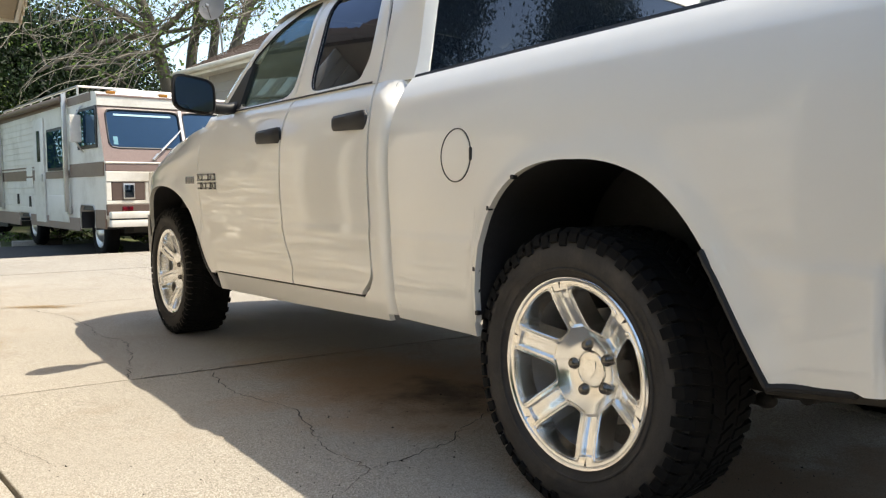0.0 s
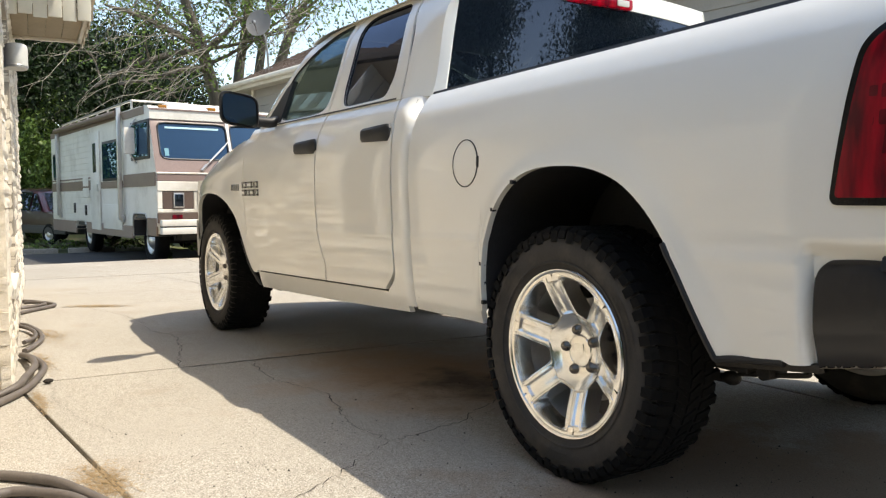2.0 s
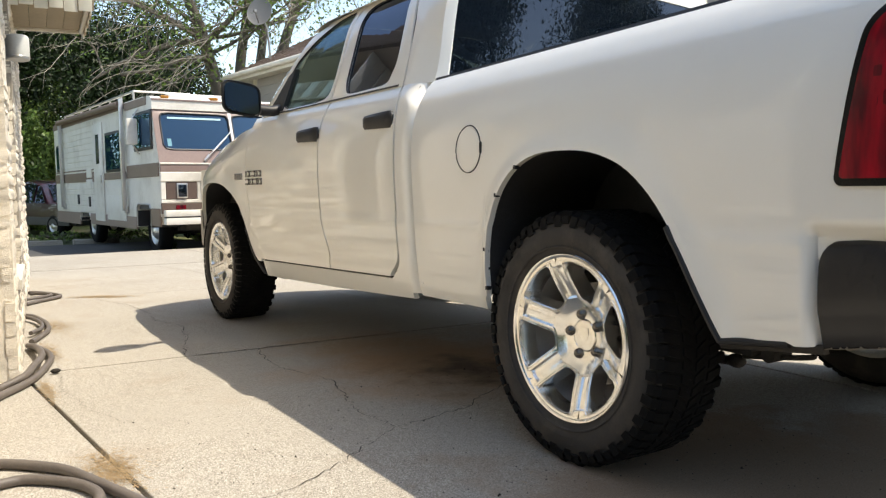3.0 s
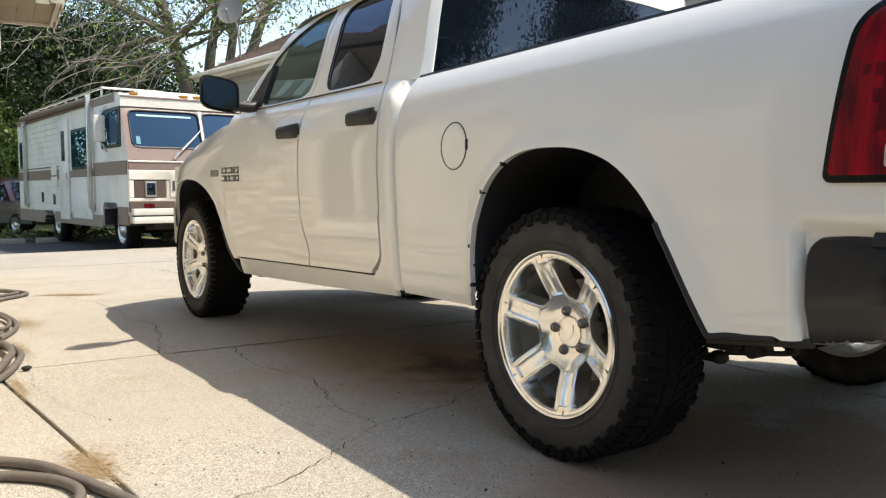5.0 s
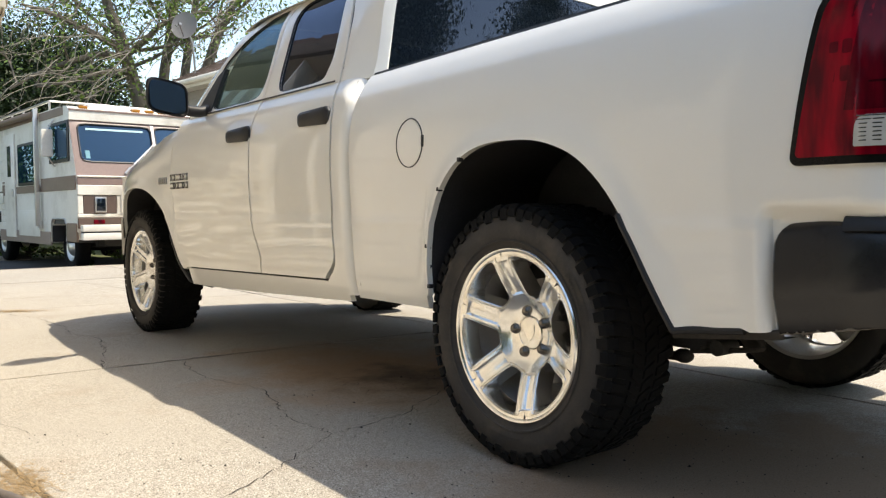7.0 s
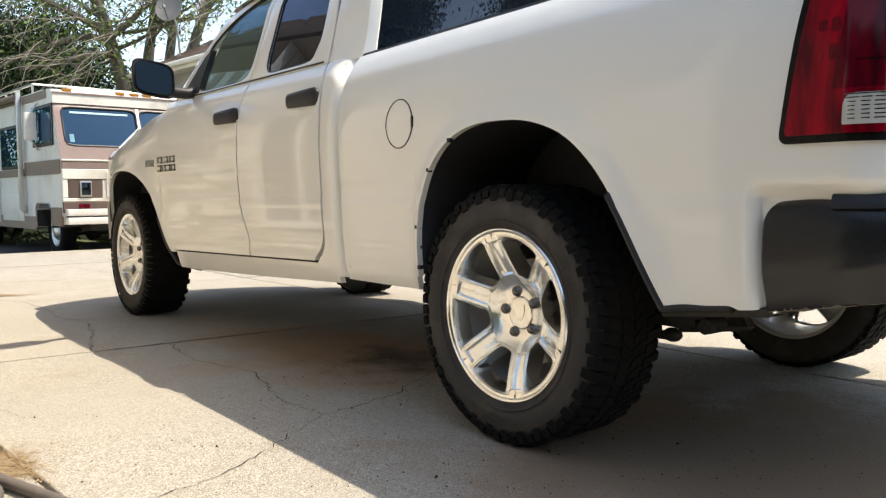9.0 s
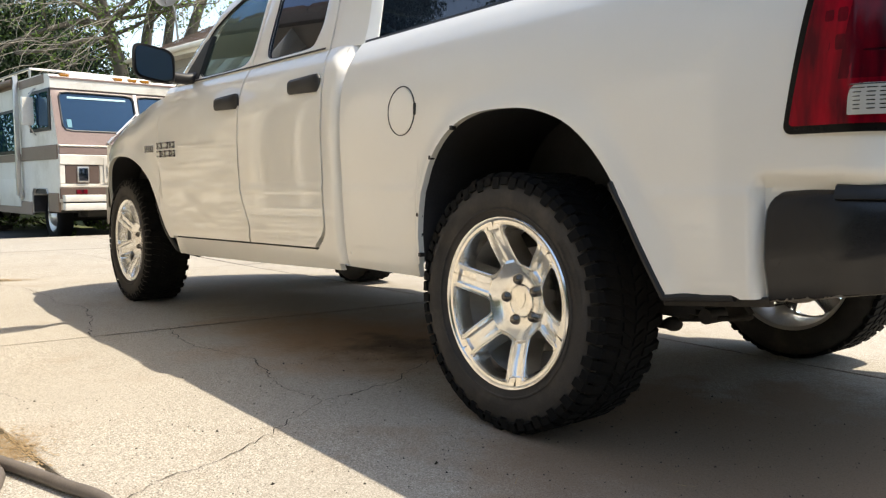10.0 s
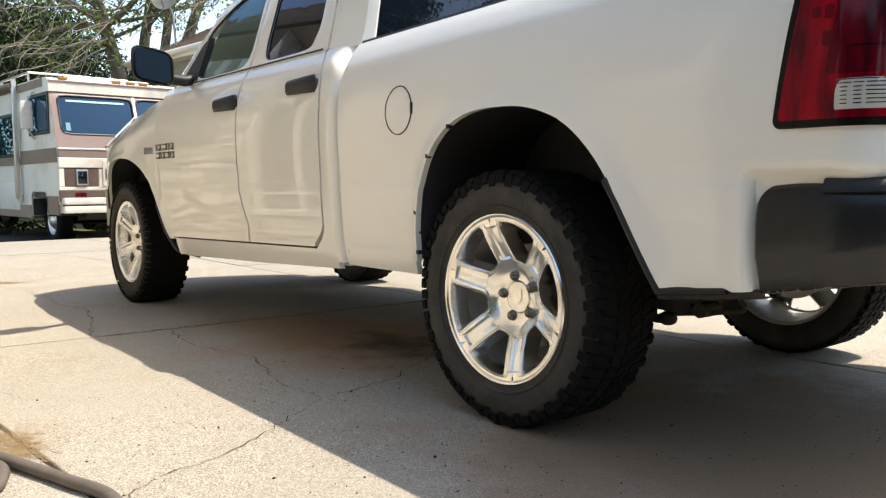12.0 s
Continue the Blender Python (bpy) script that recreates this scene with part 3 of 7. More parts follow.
    # front fender
    lo = panel_cols(span(2.69, 2.80, 18) + [2.80 + 0.03 * k / 4 for k in range(1, 5)], fender_bottom, lambda y: max(fender_bottom(y) + 0.004, door_line_z(y + 0.006) - 0.004 if y < 2.829 else 1.2), 16, s)
    hi_ys = span(2.865, 3.0, 5) + [3.45 - 0.45 * math.cos(math.pi / 2 * k / 20) for k in range(1, 21)] + [3.45 + 0.5 * math.sin(math.pi / 2 * k / 22) for k in range(1, 23)] + span(3.97, 4.25, 10)
    fender = part("front_fender", panel_cols([y for y in span(2.832, 2.864, 3)] + hi_ys, lambda y: fender_bottom(y) if y < 3.95 else 0.78, fender_top, 44, s), WHITE, truck, "white front fender with wheel arch")
    part("fender_foot", lo, WHITE, fender)
    # doors
    front_door = part("front_door", panel_rows(span(0.492, 1.312, 46), lambda z: lerp_table(DOOR_MID, z) + 0.0065, lambda z: lerp_table(DOOR_FRONT, z) - 0.008, 20, s), WHITE, truck, "white front door")
    rear_door = part("rear_door", panel_rows(span(0.492, 1.312, 46), lambda z: lerp_table(DOOR_REAR, z) + 0.008, lambda z: lerp_table(DOOR_MID, z) - 0.0065, 16, s), WHITE, truck, "white rear door")
    bm = bmesh.new()
    grid(bm, [[(at_side(side_x(y, z) + 0.024, s), y, z) for z in span(0.46, 1.3, 12)] for y in span(0.95, 2.84, 20)])
    part("door_jamb", bm, BLACK_PLASTIC, truck)
    for door, ya, yb, z0 in ((front_door, 1.775, 2.035, 1.152), (rear_door, 1.030, 1.285, 1.168)):
        bm = bmesh.new()
        rows = []
        for k in range(21):
            t = k / 20
            y = ya + (yb - ya) * t
            x = side_x(y, z0)
            h = 0.036 - 0.008 * t if 0.03 < t < 0.97 else 0.018
            o = 0.018 * (1 - (2 * t - 1) ** 6) + 0.010
            rows.append([(at_side(x - o * a, s), y, z0 + h * b) for a, b in ((-0.2, -1), (0.55, -1), (0.95, -0.6), (1, 0), (0.95, 0.6), (0.5, 1), (-0.2, 1))])
        vs = grid(bm, rows)
        bm.faces.new(vs[0])
        bm.faces.new(vs[-1])
        part("door_handle", bm, BLACK_PLASTIC, door, "black plastic pull handle")

# small black clips along the front edge of the rear arches
for s in (-1, 1):
    for y, z in ((0.185, 0.958), (0.30, 0.868), (0.380, 0.68), (0.376, 0.545)):
        bm = box(bmesh.new(), (-0.006, -0.007, -0.007), (0.012, 0.007, 0.007), 0.003)
        bm.transform(Matrix.Translation((at_side(side_x(y, z) + 0.002, s), y - 0.010, z - 0.012)))
        part("arch_clip", bm, BLACK_PLASTIC, truck)

# fuel filler door on the near bed side
bm = bmesh.new()
cy, cz = 0.458, 1.017
rings = []
for rad, out in ((0.0, 0.0015), (0.04, 0.0015), (0.068, 0.0015), (0.0725, 0.001), (0.073, -0.006)):
    rings.append([(side_x(cy + rad * math.cos(a), cz + 1.09 * rad * math.sin(a)) - out - 0.001, cy + rad * math.cos(a), cz + 1.09 * rad * math.sin(a)) for a in [2 * math.pi * k / 40 for k in range(40)]])
grid(bm, rings, True)
fuel = part("fuel_door", bm, WHITE, truck, "round white fuel filler door")
bm = bmesh.new()
tube(bm, [(side_x(cy + 0.0765 * math.cos(a), cz + 0.0825 * math.sin(a)) - 0.001, cy + 0.0765 * math.cos(a), cz + 0.0825 * math.sin(a)) for a in [2 * math.pi * k / 48 for k in range(49)]], 0.0019, 6)
part("seal_ring", bm, BLACK_PLASTIC, fuel)
bm = box(bmesh.new(), (side_x(cy, cz) - 0.004, cy - 0.082, cz - 0.018), (side_x(cy, cz) + 0.01, cy - 0.070, cz + 0.022), 0.004)
part("finger_notch", bm, BLACK_PLASTIC, fuel)

# raised model badges drawn as plain blocks
bm = bmesh.new()
for row, (n, z, h) in enumerate(((3, 0.978, 0.038), (4, 0.932, 0.038))):
    for k in range(n):
        w = 0.29 / n
        y = 2.548 + (k + 0.5) * w
        x = side_x(y, z)
        box(bm, (x - 0.006, y - w * 0.40, z - h / 2), (x + 0.006, y + w * 0.40, z - h / 2 + 0.011), 0.002)
        box(bm, (x - 0.006, y - w * 0.40, z + h / 2 - 0.011), (x + 0.006, y + w * 0.40, z + h / 2), 0.002)
        box(bm, (x - 0.006, y - w * 0.40, z - h / 2), (x + 0.006, y - w * 0.22, z + h / 2), 0.002)
        if k % 2 == 0:
            box(bm, (x - 0.006, y + w * 0.22, z - h / 2), (x + 0.006, y + w * 0.40, z + h / 2), 0.002)
part("badge", bm, BADGE, truck, "grey metal badge blocks")
bm = bmesh.new()
for k in range(4):
    y = 2.905 + k * 0.036
    x = side_x(y, 0.965)
    box(bm, (x - 0.005, y - 0.013, 0.945), (x + 0.008, y + 0.013, 0.985), 0.003)
part("badge", bm, BADGE, truck, "small grey metal badge")


# ---- greenhouse: pillars, roof and glass
def green_x(y, z):
    x = (z - 1.31) * 0.37 + 0.05 * max(0.0, (z - 1.66) / 0.15) ** 2
    if y < 1.05:
        x += 0.44 * step((1.68 - z) / 0.36) * (math.sqrt((1.05 - y) ** 2 + 0.0004) - 0.02)
    return x


def outline(corners, per=10, relax=0):
    pts = []
    n = len(corners)
    for i in range(n):
        a, b = corners[i], corners[(i + 1) % n]
        for k in range(per):
            t = k / per
            pts.append((a[0] + (b[0] - a[0]) * t, a[1] + (b[1] - a[1]) * t))
    for _ in range(relax):
        pts = [((pts[i - 1][0] + 2 * pts[i][0] + pts[(i + 1) % len(pts)][0]) / 4, (pts[i - 1][1] + 2 * pts[i][1] + pts[(i + 1) % len(pts)][1]) / 4) for i in range(len(pts))]
    return pts


PILLAR_LINE = [(1.31, 1.058), (1.37, 1.066), (1.47, 1.093), (1.60, 1.123), (1.72, 1.172), (1.82, 1.215)]
F_IN = [(2.42, 1.325), (2.53, 1.48), (2.45, 1.60), (2.26, 1.70), (2.06, 1.78), (1.87, 1.795), (1.808, 1.325)]
F_OUT = [(2.74, 1.310), (2.665, 1.42), (2.565, 1.54), (2.36, 1.728), (2.17, 1.80), (1.830, 1.825), (1.787, 1.310)]
R_IN = [(1.662, 1.328), (1.735, 1.79), (1.265, 1.785), (1.185, 1.43), (1.215, 1.332)]
R_OUT = [(1.778, 1.310), (1.822, 1.825), (1.224, 1.82), (1.098, 1.46), (1.066, 1.310)]
for s in (-1, 1):
    for nm, inner, outer, mat, lab in (("front", F_IN, F_OUT, CLEAR, "lightly tinted side window"), ("rear", R_IN, R_OUT, TINT, "dark tinted side window")):
        a, b = outline(inner, 12, 5), outline(outer, 12, 0)
        mid = [((p[0] + q[0]) / 2, (p[1] + q[1]) / 2) for p, q in zip(a, b)]
        bm = bmesh.new()
        P = lambda pts, o: [(at_side(green_x(y, z) + o, s), y, z) for y, z in pts]
        grid(bm, [P(b, 0.02), P(b, 0.0), P(mid, -0.004), P(a, 0.0), P(a, 0.018)], True)
        frame_ob = part("window_frame", bm, WHITE, truck, "white door window frame")
        bm = bmesh.new()
        cy0 = sum(p[0] for p in a) / len(a)
        cz0 = sum(p[1] for p in a) / len(a)
        rings = [[(at_side(green_x(cy0 + (y - cy0) * k, cz0 + (z - cz0) * k) + 0.012, s), cy0 + (y - cy0) * k, cz0 + (z - cz0) * k) for y, z in a] for k in (1.01, 0.66, 0.33, 0.02)]
        grid(bm, rings, True)
        face_out(bm, (s, 0, 0))
        g = part("window_pane", bm, mat, frame_ob, lab)
        bm = bmesh.new()
        tube(bm, [(at_side(green_x(y, z) + 0.006, s), y, z) for y, z in a + a[:1]], 0.0045, 6)
        part("window_seal", bm, BLACK_PLASTIC, frame_ob, "black rubber window seal")
    # belt moulding
    bm = bmesh.new()
    tube(bm, [(at_side(0.001, s), y, 1.316) for y in span(1.10, 2.62, 20)], 0.0045, 6)
    part("belt_moulding", bm, BLACK_PLASTIC, truck)
    # mirror sail and mirror
    bm = bmesh.new()
    prism(bm, [(at_side(green_x(y, z) - 0.006, s), y, z) for y, z in ((2.66, 1.325), (2.43, 1.325), (2.43, 1.56), (2.50, 1.53))], (0.03 * -s, 0, 0))
    part("mirror_sail", bm, BLACK_PLASTIC, truck)
    bm = bmesh.new()
    rows = []
    for k, (yy, sc) in enumerate(((2.40, 0.90), (2.392, 0.97), (2.40, 1.0), (2.425, 0.98), (2.46, 0.88), (2.49, 0.70), (2.51, 0.4))):
        row = []
        for j in range(32):
            a = 2 * math.pi * j / 32
            ca, sa = math.cos(a), math.sin(a)
            cx = abs(ca) ** 0.45 * math.copysign(1, ca)
            sz = abs(sa) ** 0.45 * math.copysign(1, sa)
            row.append((at_side(-0.243 + 0.012 * max(0, k - 2) + 0.116 * cx * sc, s), yy + 0.034 * cx * max(0.0, 1 - k / 5), 1.378 + (0.091 * sz - 0.012 * cx) * sc))
        rows.append(row)
    vs = grid(bm, rows, True)
    bm.faces.new(vs[-1])
    bm.faces.new(vs[0])
    mirror = part("door_mirror", bm, BLACK_PLASTIC, truck, "black plastic door mirror housing")
    bm = bmesh.new()
    bm.faces.new([bm.verts.new((at_side(-0.243 + 0.103 * math.copysign(abs(math.cos(a)) ** 0.4, math.cos(a)), s), 2.388 + 0.030 * math.copysign(abs(math.cos(a)) ** 0.4, math.cos(a)) + 0.008 * math.copysign(abs(math.sin(a)) ** 0.4, math.sin(a)), 1.378 + 0.077 * math.copysign(abs(math.sin(a)) ** 0.4, math.sin(a)) - 0.01 * math.copysign(abs(math.cos(a)) ** 0.4, math.cos(a)))) for a in [2 * math.pi * k / 32 for k in range(32)]])
    mg, _, mb = shader("mirror_glass", 0.02, 1.0)
    mb.inputs["Base Color"].default_value = (0.32, 0.37, 0.44, 1)
    part("mirror_glass", bm, mg, mirror, "reflecting mirror glass")
    bm = bmesh.new()
    tube(bm, [(at_side(x, s), y, z) for x, y, z in ((-0.16, 2.46, 1.33), (-0.10, 2.47, 1.325), (-0.04, 2.49, 1.325), (0.02, 2.50, 1.34))], 0.030, 10)
    part("mirror_arm", bm, BLACK_PLASTIC, mirror)
    # rear roof pillar
    part("roof_pillar", panel_rows(span(1.311, 1.82, 26), lambda z: 0.905, lambda z: lerp_table(PILLAR_LINE, z), 26, s, green_x), WHITE, truck)
    bm = bmesh.new()
    grid(bm, [[(at_side(green_x(y + d, z) + 0.006, s), y + d, z) for d in (-0.012, 0.02)] for z, y in PILLAR_LINE])
    part("door_seam", bm, BLACK_PLASTIC, truck)
    bm = bmesh.new()
    rows = []
    for z in span(1.311, 1.82, 12):
        xa, xb = green_x(0.905, z), 0.104 + 0.186 * (z - 1.345)
        rows.append([(at_side(xa, s), 0.905, z), (at_side(xa + 0.3 * (xb - xa), s), 0.895, z), (at_side(xa + 0.75 * (xb - xa), s), 0.881, z), (at_side(xb, s), 0.875, z), (at_side(xb + 0.004, s), 0.890, z)])
    grid(bm, rows)
    part("pillar_return", bm, WHITE, truck)
    # windscreen pillar
    bm = bmesh.new()
    pil = [((2.74, 1.31), (2.84, 1.30)), ((2.565, 1.53), (2.65, 1.545)), ((2.35, 1.728), (2.41, 1.755)), ((2.30, 1.75), (2.33, 1.80))]
    grid(bm, [[(at_side(green_x(a[0], a[1]), s), a[0], a[1]), (at_side(green_x(*b) + 0.02, s), b[0], b[1]), (at_side(green_x(*b) + 0.09, s), b[0] + 0.03, b[1] + 0.02)] for a, b in pil])
    part("screen_pillar", bm, WHITE, truck)

bm = bmesh.new()
rows = []
for y in span(0.885, 2.40, 20):
    row = []
    for k in range(33):
        u = -1 + 2 * k / 32
        hw = XC - 0.24
        droop = 0.035 * max(0, (1.05 - y) / 0.165) ** 2 + 0.05 * max(0, (y - 2.1) / 0.3) ** 2
        row.append((XC + u * (hw + 0.055), y, 1.795 + 0.085 * (1 - abs(u) ** 2.6) - droop * (1 - 0.3 * abs(u))))
    rows.append(row)
grid(bm, rows)
part("roof", bm, WHITE, truck, "white cab roof")
bm = bmesh.new()
rows = []
for t in span(0, 1, 12):
    rows.append([(XC + u * (0.70 + 0.16 * t), 2.36 + 0.40 * t + (0.05 + 0.26 * t) * (1 - u * u), 1.83 - 0.03 * abs(u) ** 2 - 0.545 * t) for u in span(-1, 1, 20)])
grid(bm, rows)
face_out(bm, (0, 1, 0.5))
part("windscreen", bm, CLEAR, truck, "clear windscreen")
# back of the cab with its dark window
bm = bmesh.new()
bow = lambda x, z: (x, z + 0.028 * (1 - ((x - XC) / 0.78) ** 2) * step((z - 1.6) / 0.15))
inner = [bow(x, z) for x, z in outline([(0.099, 1.338), (0.176, 1.745), (1.684, 1.745), (1.761, 1.338)], 14, 0)]
outer = [bow(x, z) for x, z in outline([(0.085, 1.18), (0.19, 1.83), (1.67, 1.83), (1.775, 1.18)], 14, 0)]
back_y = lambda x, z: 0.880 + 0.02 * (z - 1.34) - 0.035 * (1 - ((x - XC) / 0.86) ** 2)
P = lambda pts, o: [(x, back_y(x, z) + o, z) for x, z in pts]
grid(bm, [P(outer, 0.02), P(outer, 0.0), P(inner, 0.0), P(inner, 0.012)], True)
cab_back = part("cab_back", bm, WHITE, truck)
bm = bmesh.new()
grid(bm, [[(XC + (k / 10 - 1) * (0.824 - 0.186 * (z - 1.345)), back_y(XC + (k / 10 - 1) * 0.80, z) + 0.008, z + 0.045 * (1 - ((k / 10 - 1) * 0.80 / 0.78) ** 2) * step((z - 1.6) / 0.15)) for k in range(21)] for z in span(1.335, 1.785, 8)])
face_out(bm, (0, -1, 0))
part("rear_window", bm, TINT, cab_back, "dark tinted rear window")
bm = bmesh.new()
grid(bm, [[(x, 0.93, z) for x in span(0.06, 1.80, 6)] for z in span(0.5, 1.24, 4)])
part("cab_rear_wall", bm, WHITE, cab_back)
# brake lamp in the roof's rear edge, with clear cargo lamps
bm = box(bmesh.new(), (0.73, 0.838, 1.768), (1.13, 0.905, 1.818), 0.012)
high_lamp = part("high_brake_lamp", bm, RED_LENS, truck, "red brake lamp over the rear window")
for x in (0.76, 1.025):
    part("cargo_lens", box(bmesh.new(), (x, 0.833, 1.778), (x + 0.075, 0.848, 1.808), 0.006), CLEAR_LENS, high_lamp, "clear cargo lamp lens")

# hood
bm = bmesh.new()
rows = []
for t in span(0, 1, 24):
    row = []
    for k in range(33):
        u = -1 + 2 * k / 32
        y = 2.74 + 0.26 * (1 - u * u) + (4.30 - 0.22 * abs(u) ** 3 - 2.74 - 0.26 * (1 - u * u)) * t
        edge = side_x(min(y, 4.25), fender_top(min(y, 4.25))) + 0.004
        row.append((XC + u * (XC - edge), y, fender_top(y) + 0.060 * (1 - abs(u) ** 2.0) * (1 - 0.8 * t)))
    rows.append(row)
grid(bm, rows)
part("hood", bm, WHITE, truck, "white hood")
# nose: fascia, grille, headlamps, bumper


def nose_y(u):
    return 4.42 - 0.33 * abs(u) ** 3.2


def band(z0, z1, u0, u1, out, n=16, nz=3):
    b = bmesh.new()
    grid(b, [[(XC + u * 0.93, nose_y(u) + out + 0.02 * math.sin(math.pi * (z - 0.4) / 0.7), z) for u in span(u0, u1, n)] for z in span(z0, z1, nz)])
    rim = [e for e in b.edges if len(e.link_faces) == 1]
    r = bmesh.ops.extrude_edge_only(b, edges=rim)
    for v in r["geom"]:
        if isinstance(v, bmesh.types.BMVert):
            v.co.y -= 0.12
    return b


nose = part("front_fascia", band(0.60, 1.03, -1, 1, -0.03, 24, 8), WHITE, truck)
part("grille", band(0.74, 0.99, -0.52, 0.52, 0.01), BLACK_PLASTIC, nose, "black grille")
for s in (-1, 1):
    part("headlamp", band(0.80, 0.98, *sorted((s * 0.56, s * 0.97)), 0.0), CLEAR_LENS, nose, "clear headlamp")
part("front_bumper", band(0.48, 0.74, -1.0, 1.0, 0.02, 30, 8), STEEL, truck, "grey metal front bumper")

# tailgate, rear bumper, tail lamps, cargo floor
bm = bmesh.new()
box(bm, (0.155, -1.13, 0.80), (1.705, -1.075, 1.375), 0.018)
tailgate = part("tailgate", bm, WHITE, truck, "white tailgate")
bm = box(bmesh.new(), (0.80, -1.145, 1.10), (1.06, -1.128, 1.18), 0.012)
part("tailgate_handle", bm, BLACK_PLASTIC, tailgate)
bm = bmesh.new()
box(bm, (0.15, -1.1, 1.03), (1.71, 0.85, 1.05))
for k in range(12):
    box(bm, (0.25 + k * 0.115, -1.09, 1.048), (0.30 + k * 0.115, 0.84, 1.062), 0.004)
part("cargo_floor", bm, WHITE, truck, "ribbed white cargo floor")
bm = box(bmesh.new(), (0.0, 0.82, 0.9), (1.86, 0.845, rail_z(0.85) - 0.025), 0.008)
box(bm, (-0.060, 0.826, 0.5), (0.05, 0.843, 1.16), 0.004)
part("cargo_bulkhead", bm, WHITE, truck)


def bumper_ring(z, inset, R=0.05):
    """Plan of the rear bumper at one height, from the near end round the back to the far end; its lower edge rises rearwards."""
    pts = []
    over = max(0.0, z - (0.764 - R)) / R
    start = -0.850 - R * (1 - math.sqrt(max(0.0, 1 - over * over)))
    for t in span(0, 1, 10):
        pts.append((-0.066 + inset + 0.004 * t + 0.02 * max(0.0, 1 - t * 12), start + (-0.988 - start) * t))
    for t in span(0.05, 1, 14):
        a = t * math.pi / 2
        pts.append((-0.062 + inset + 0.20 * (1 - math.cos(a)), -0.988 - (0.235 - inset) * math.sin(a)))
    for t in span(0.1, 1, 10):
        pts.append((0.138 + inset + (XC - 0.138 - inset) * t, -1.223 + inset - 0.02 * t))
    left = []
    for x, y in pts:
        w = min(1.0, max(0.0, (z - 0.51) / 0.25))
        foot, top = min(0.060, 0.173 * max(0.0, -0.84 - y)), min(0.010, 0.10 * max(0.0, -0.85 - y)) - 0.006
        left.append((x, y, z + foot * (1 - w) + top * w))
    return left + [(2 * XC - x, y, h) for x, y, h in left[-2::-1]]


bm = bmesh.new()
grid(bm, [bumper_ring(z, i) for z, i in ((0.522, 0.040), (0.511, 0.030), (0.512, 0.024), (0.522, 0.019), (0.555, 0.0105), (0.584, 0.002), (0.592, -0.001), (0.600, -0.003), (0.612, -0.0045), (0.64, -0.0055), (0.67, -0.005), (0.70, -0.003), (0.72, 0.0), (0.737, 0.004), (0.748, 0.008), (0.757, 0.015), (0.762, 0.025), (0.7635, 0.05), (0.764, 0.09))])
bumper = part("rear_bumper", bm, BUMPER_BLACK, truck, "satin black rear step bumper with scuffed lower edge")
rg = random.Random(8)
ring = bumper_ring(0.5115, 0.026)
for a0, a1 in ((1, 9), (9, 14), (15, 20), (20, 26), (28, 33), (36, 41), (52, 60)):
    bm = bmesh.new()
    pts = smooth_curve([Vector(p) + Vector((0, 0, rg.uniform(-0.0005, 0.001))) for p in ring[a0:a1]], 4)
    grid(bm, [[p + Vector((0.004, 0.002, -0.002)), p + Vector((-0.003, -0.002, 0.0)), p + Vector((-0.005, -0.001, 0.001 + rg.uniform(0.0, 1.0) ** 3 * 0.007 * min(1.0, i / 2, (len(pts) - 1 - i) / 2)))] for i, p in enumerate(pts)])
    part("scuffed_edge", bm, SCUFF, bumper, "pale scuffed lower edge of the bumper")
bm = bmesh.new()
prism(bm, [(x, y, 0.766) for x, y in ((0.05, -1.06), (0.10, -1.20), (0.30, -1.235), (1.56, -1.235), (1.76, -1.20), (1.81, -1.06))], (0, 0, 0.006))
part("step_pad", bm, BLACK_PLASTIC, bumper, "black plastic step pad")
bm = bmesh.new()
lip = [bumper_ring(z, i)[11:-11] for z, i in ((0.735, 0.002), (0.738, -0.008), (0.752, -0.007), (0.766, -0.001), (0.772, 0.012), (0.772, 0.06))]
vs = grid(bm, lip)
bm.faces.new([r[0] for r in vs])
bm.faces.new([r[-1] for r in vs])
part("step_pad_lip", bm, BLACK_PLASTIC, bumper, "black plastic edge of the step pad")
bm = box(bmesh.new(), (0.55, -1.25, 0.60), (1.31, -1.238, 0.73), 0.01)
part("plate_recess", bm, BLACK_PLASTIC, bumper)

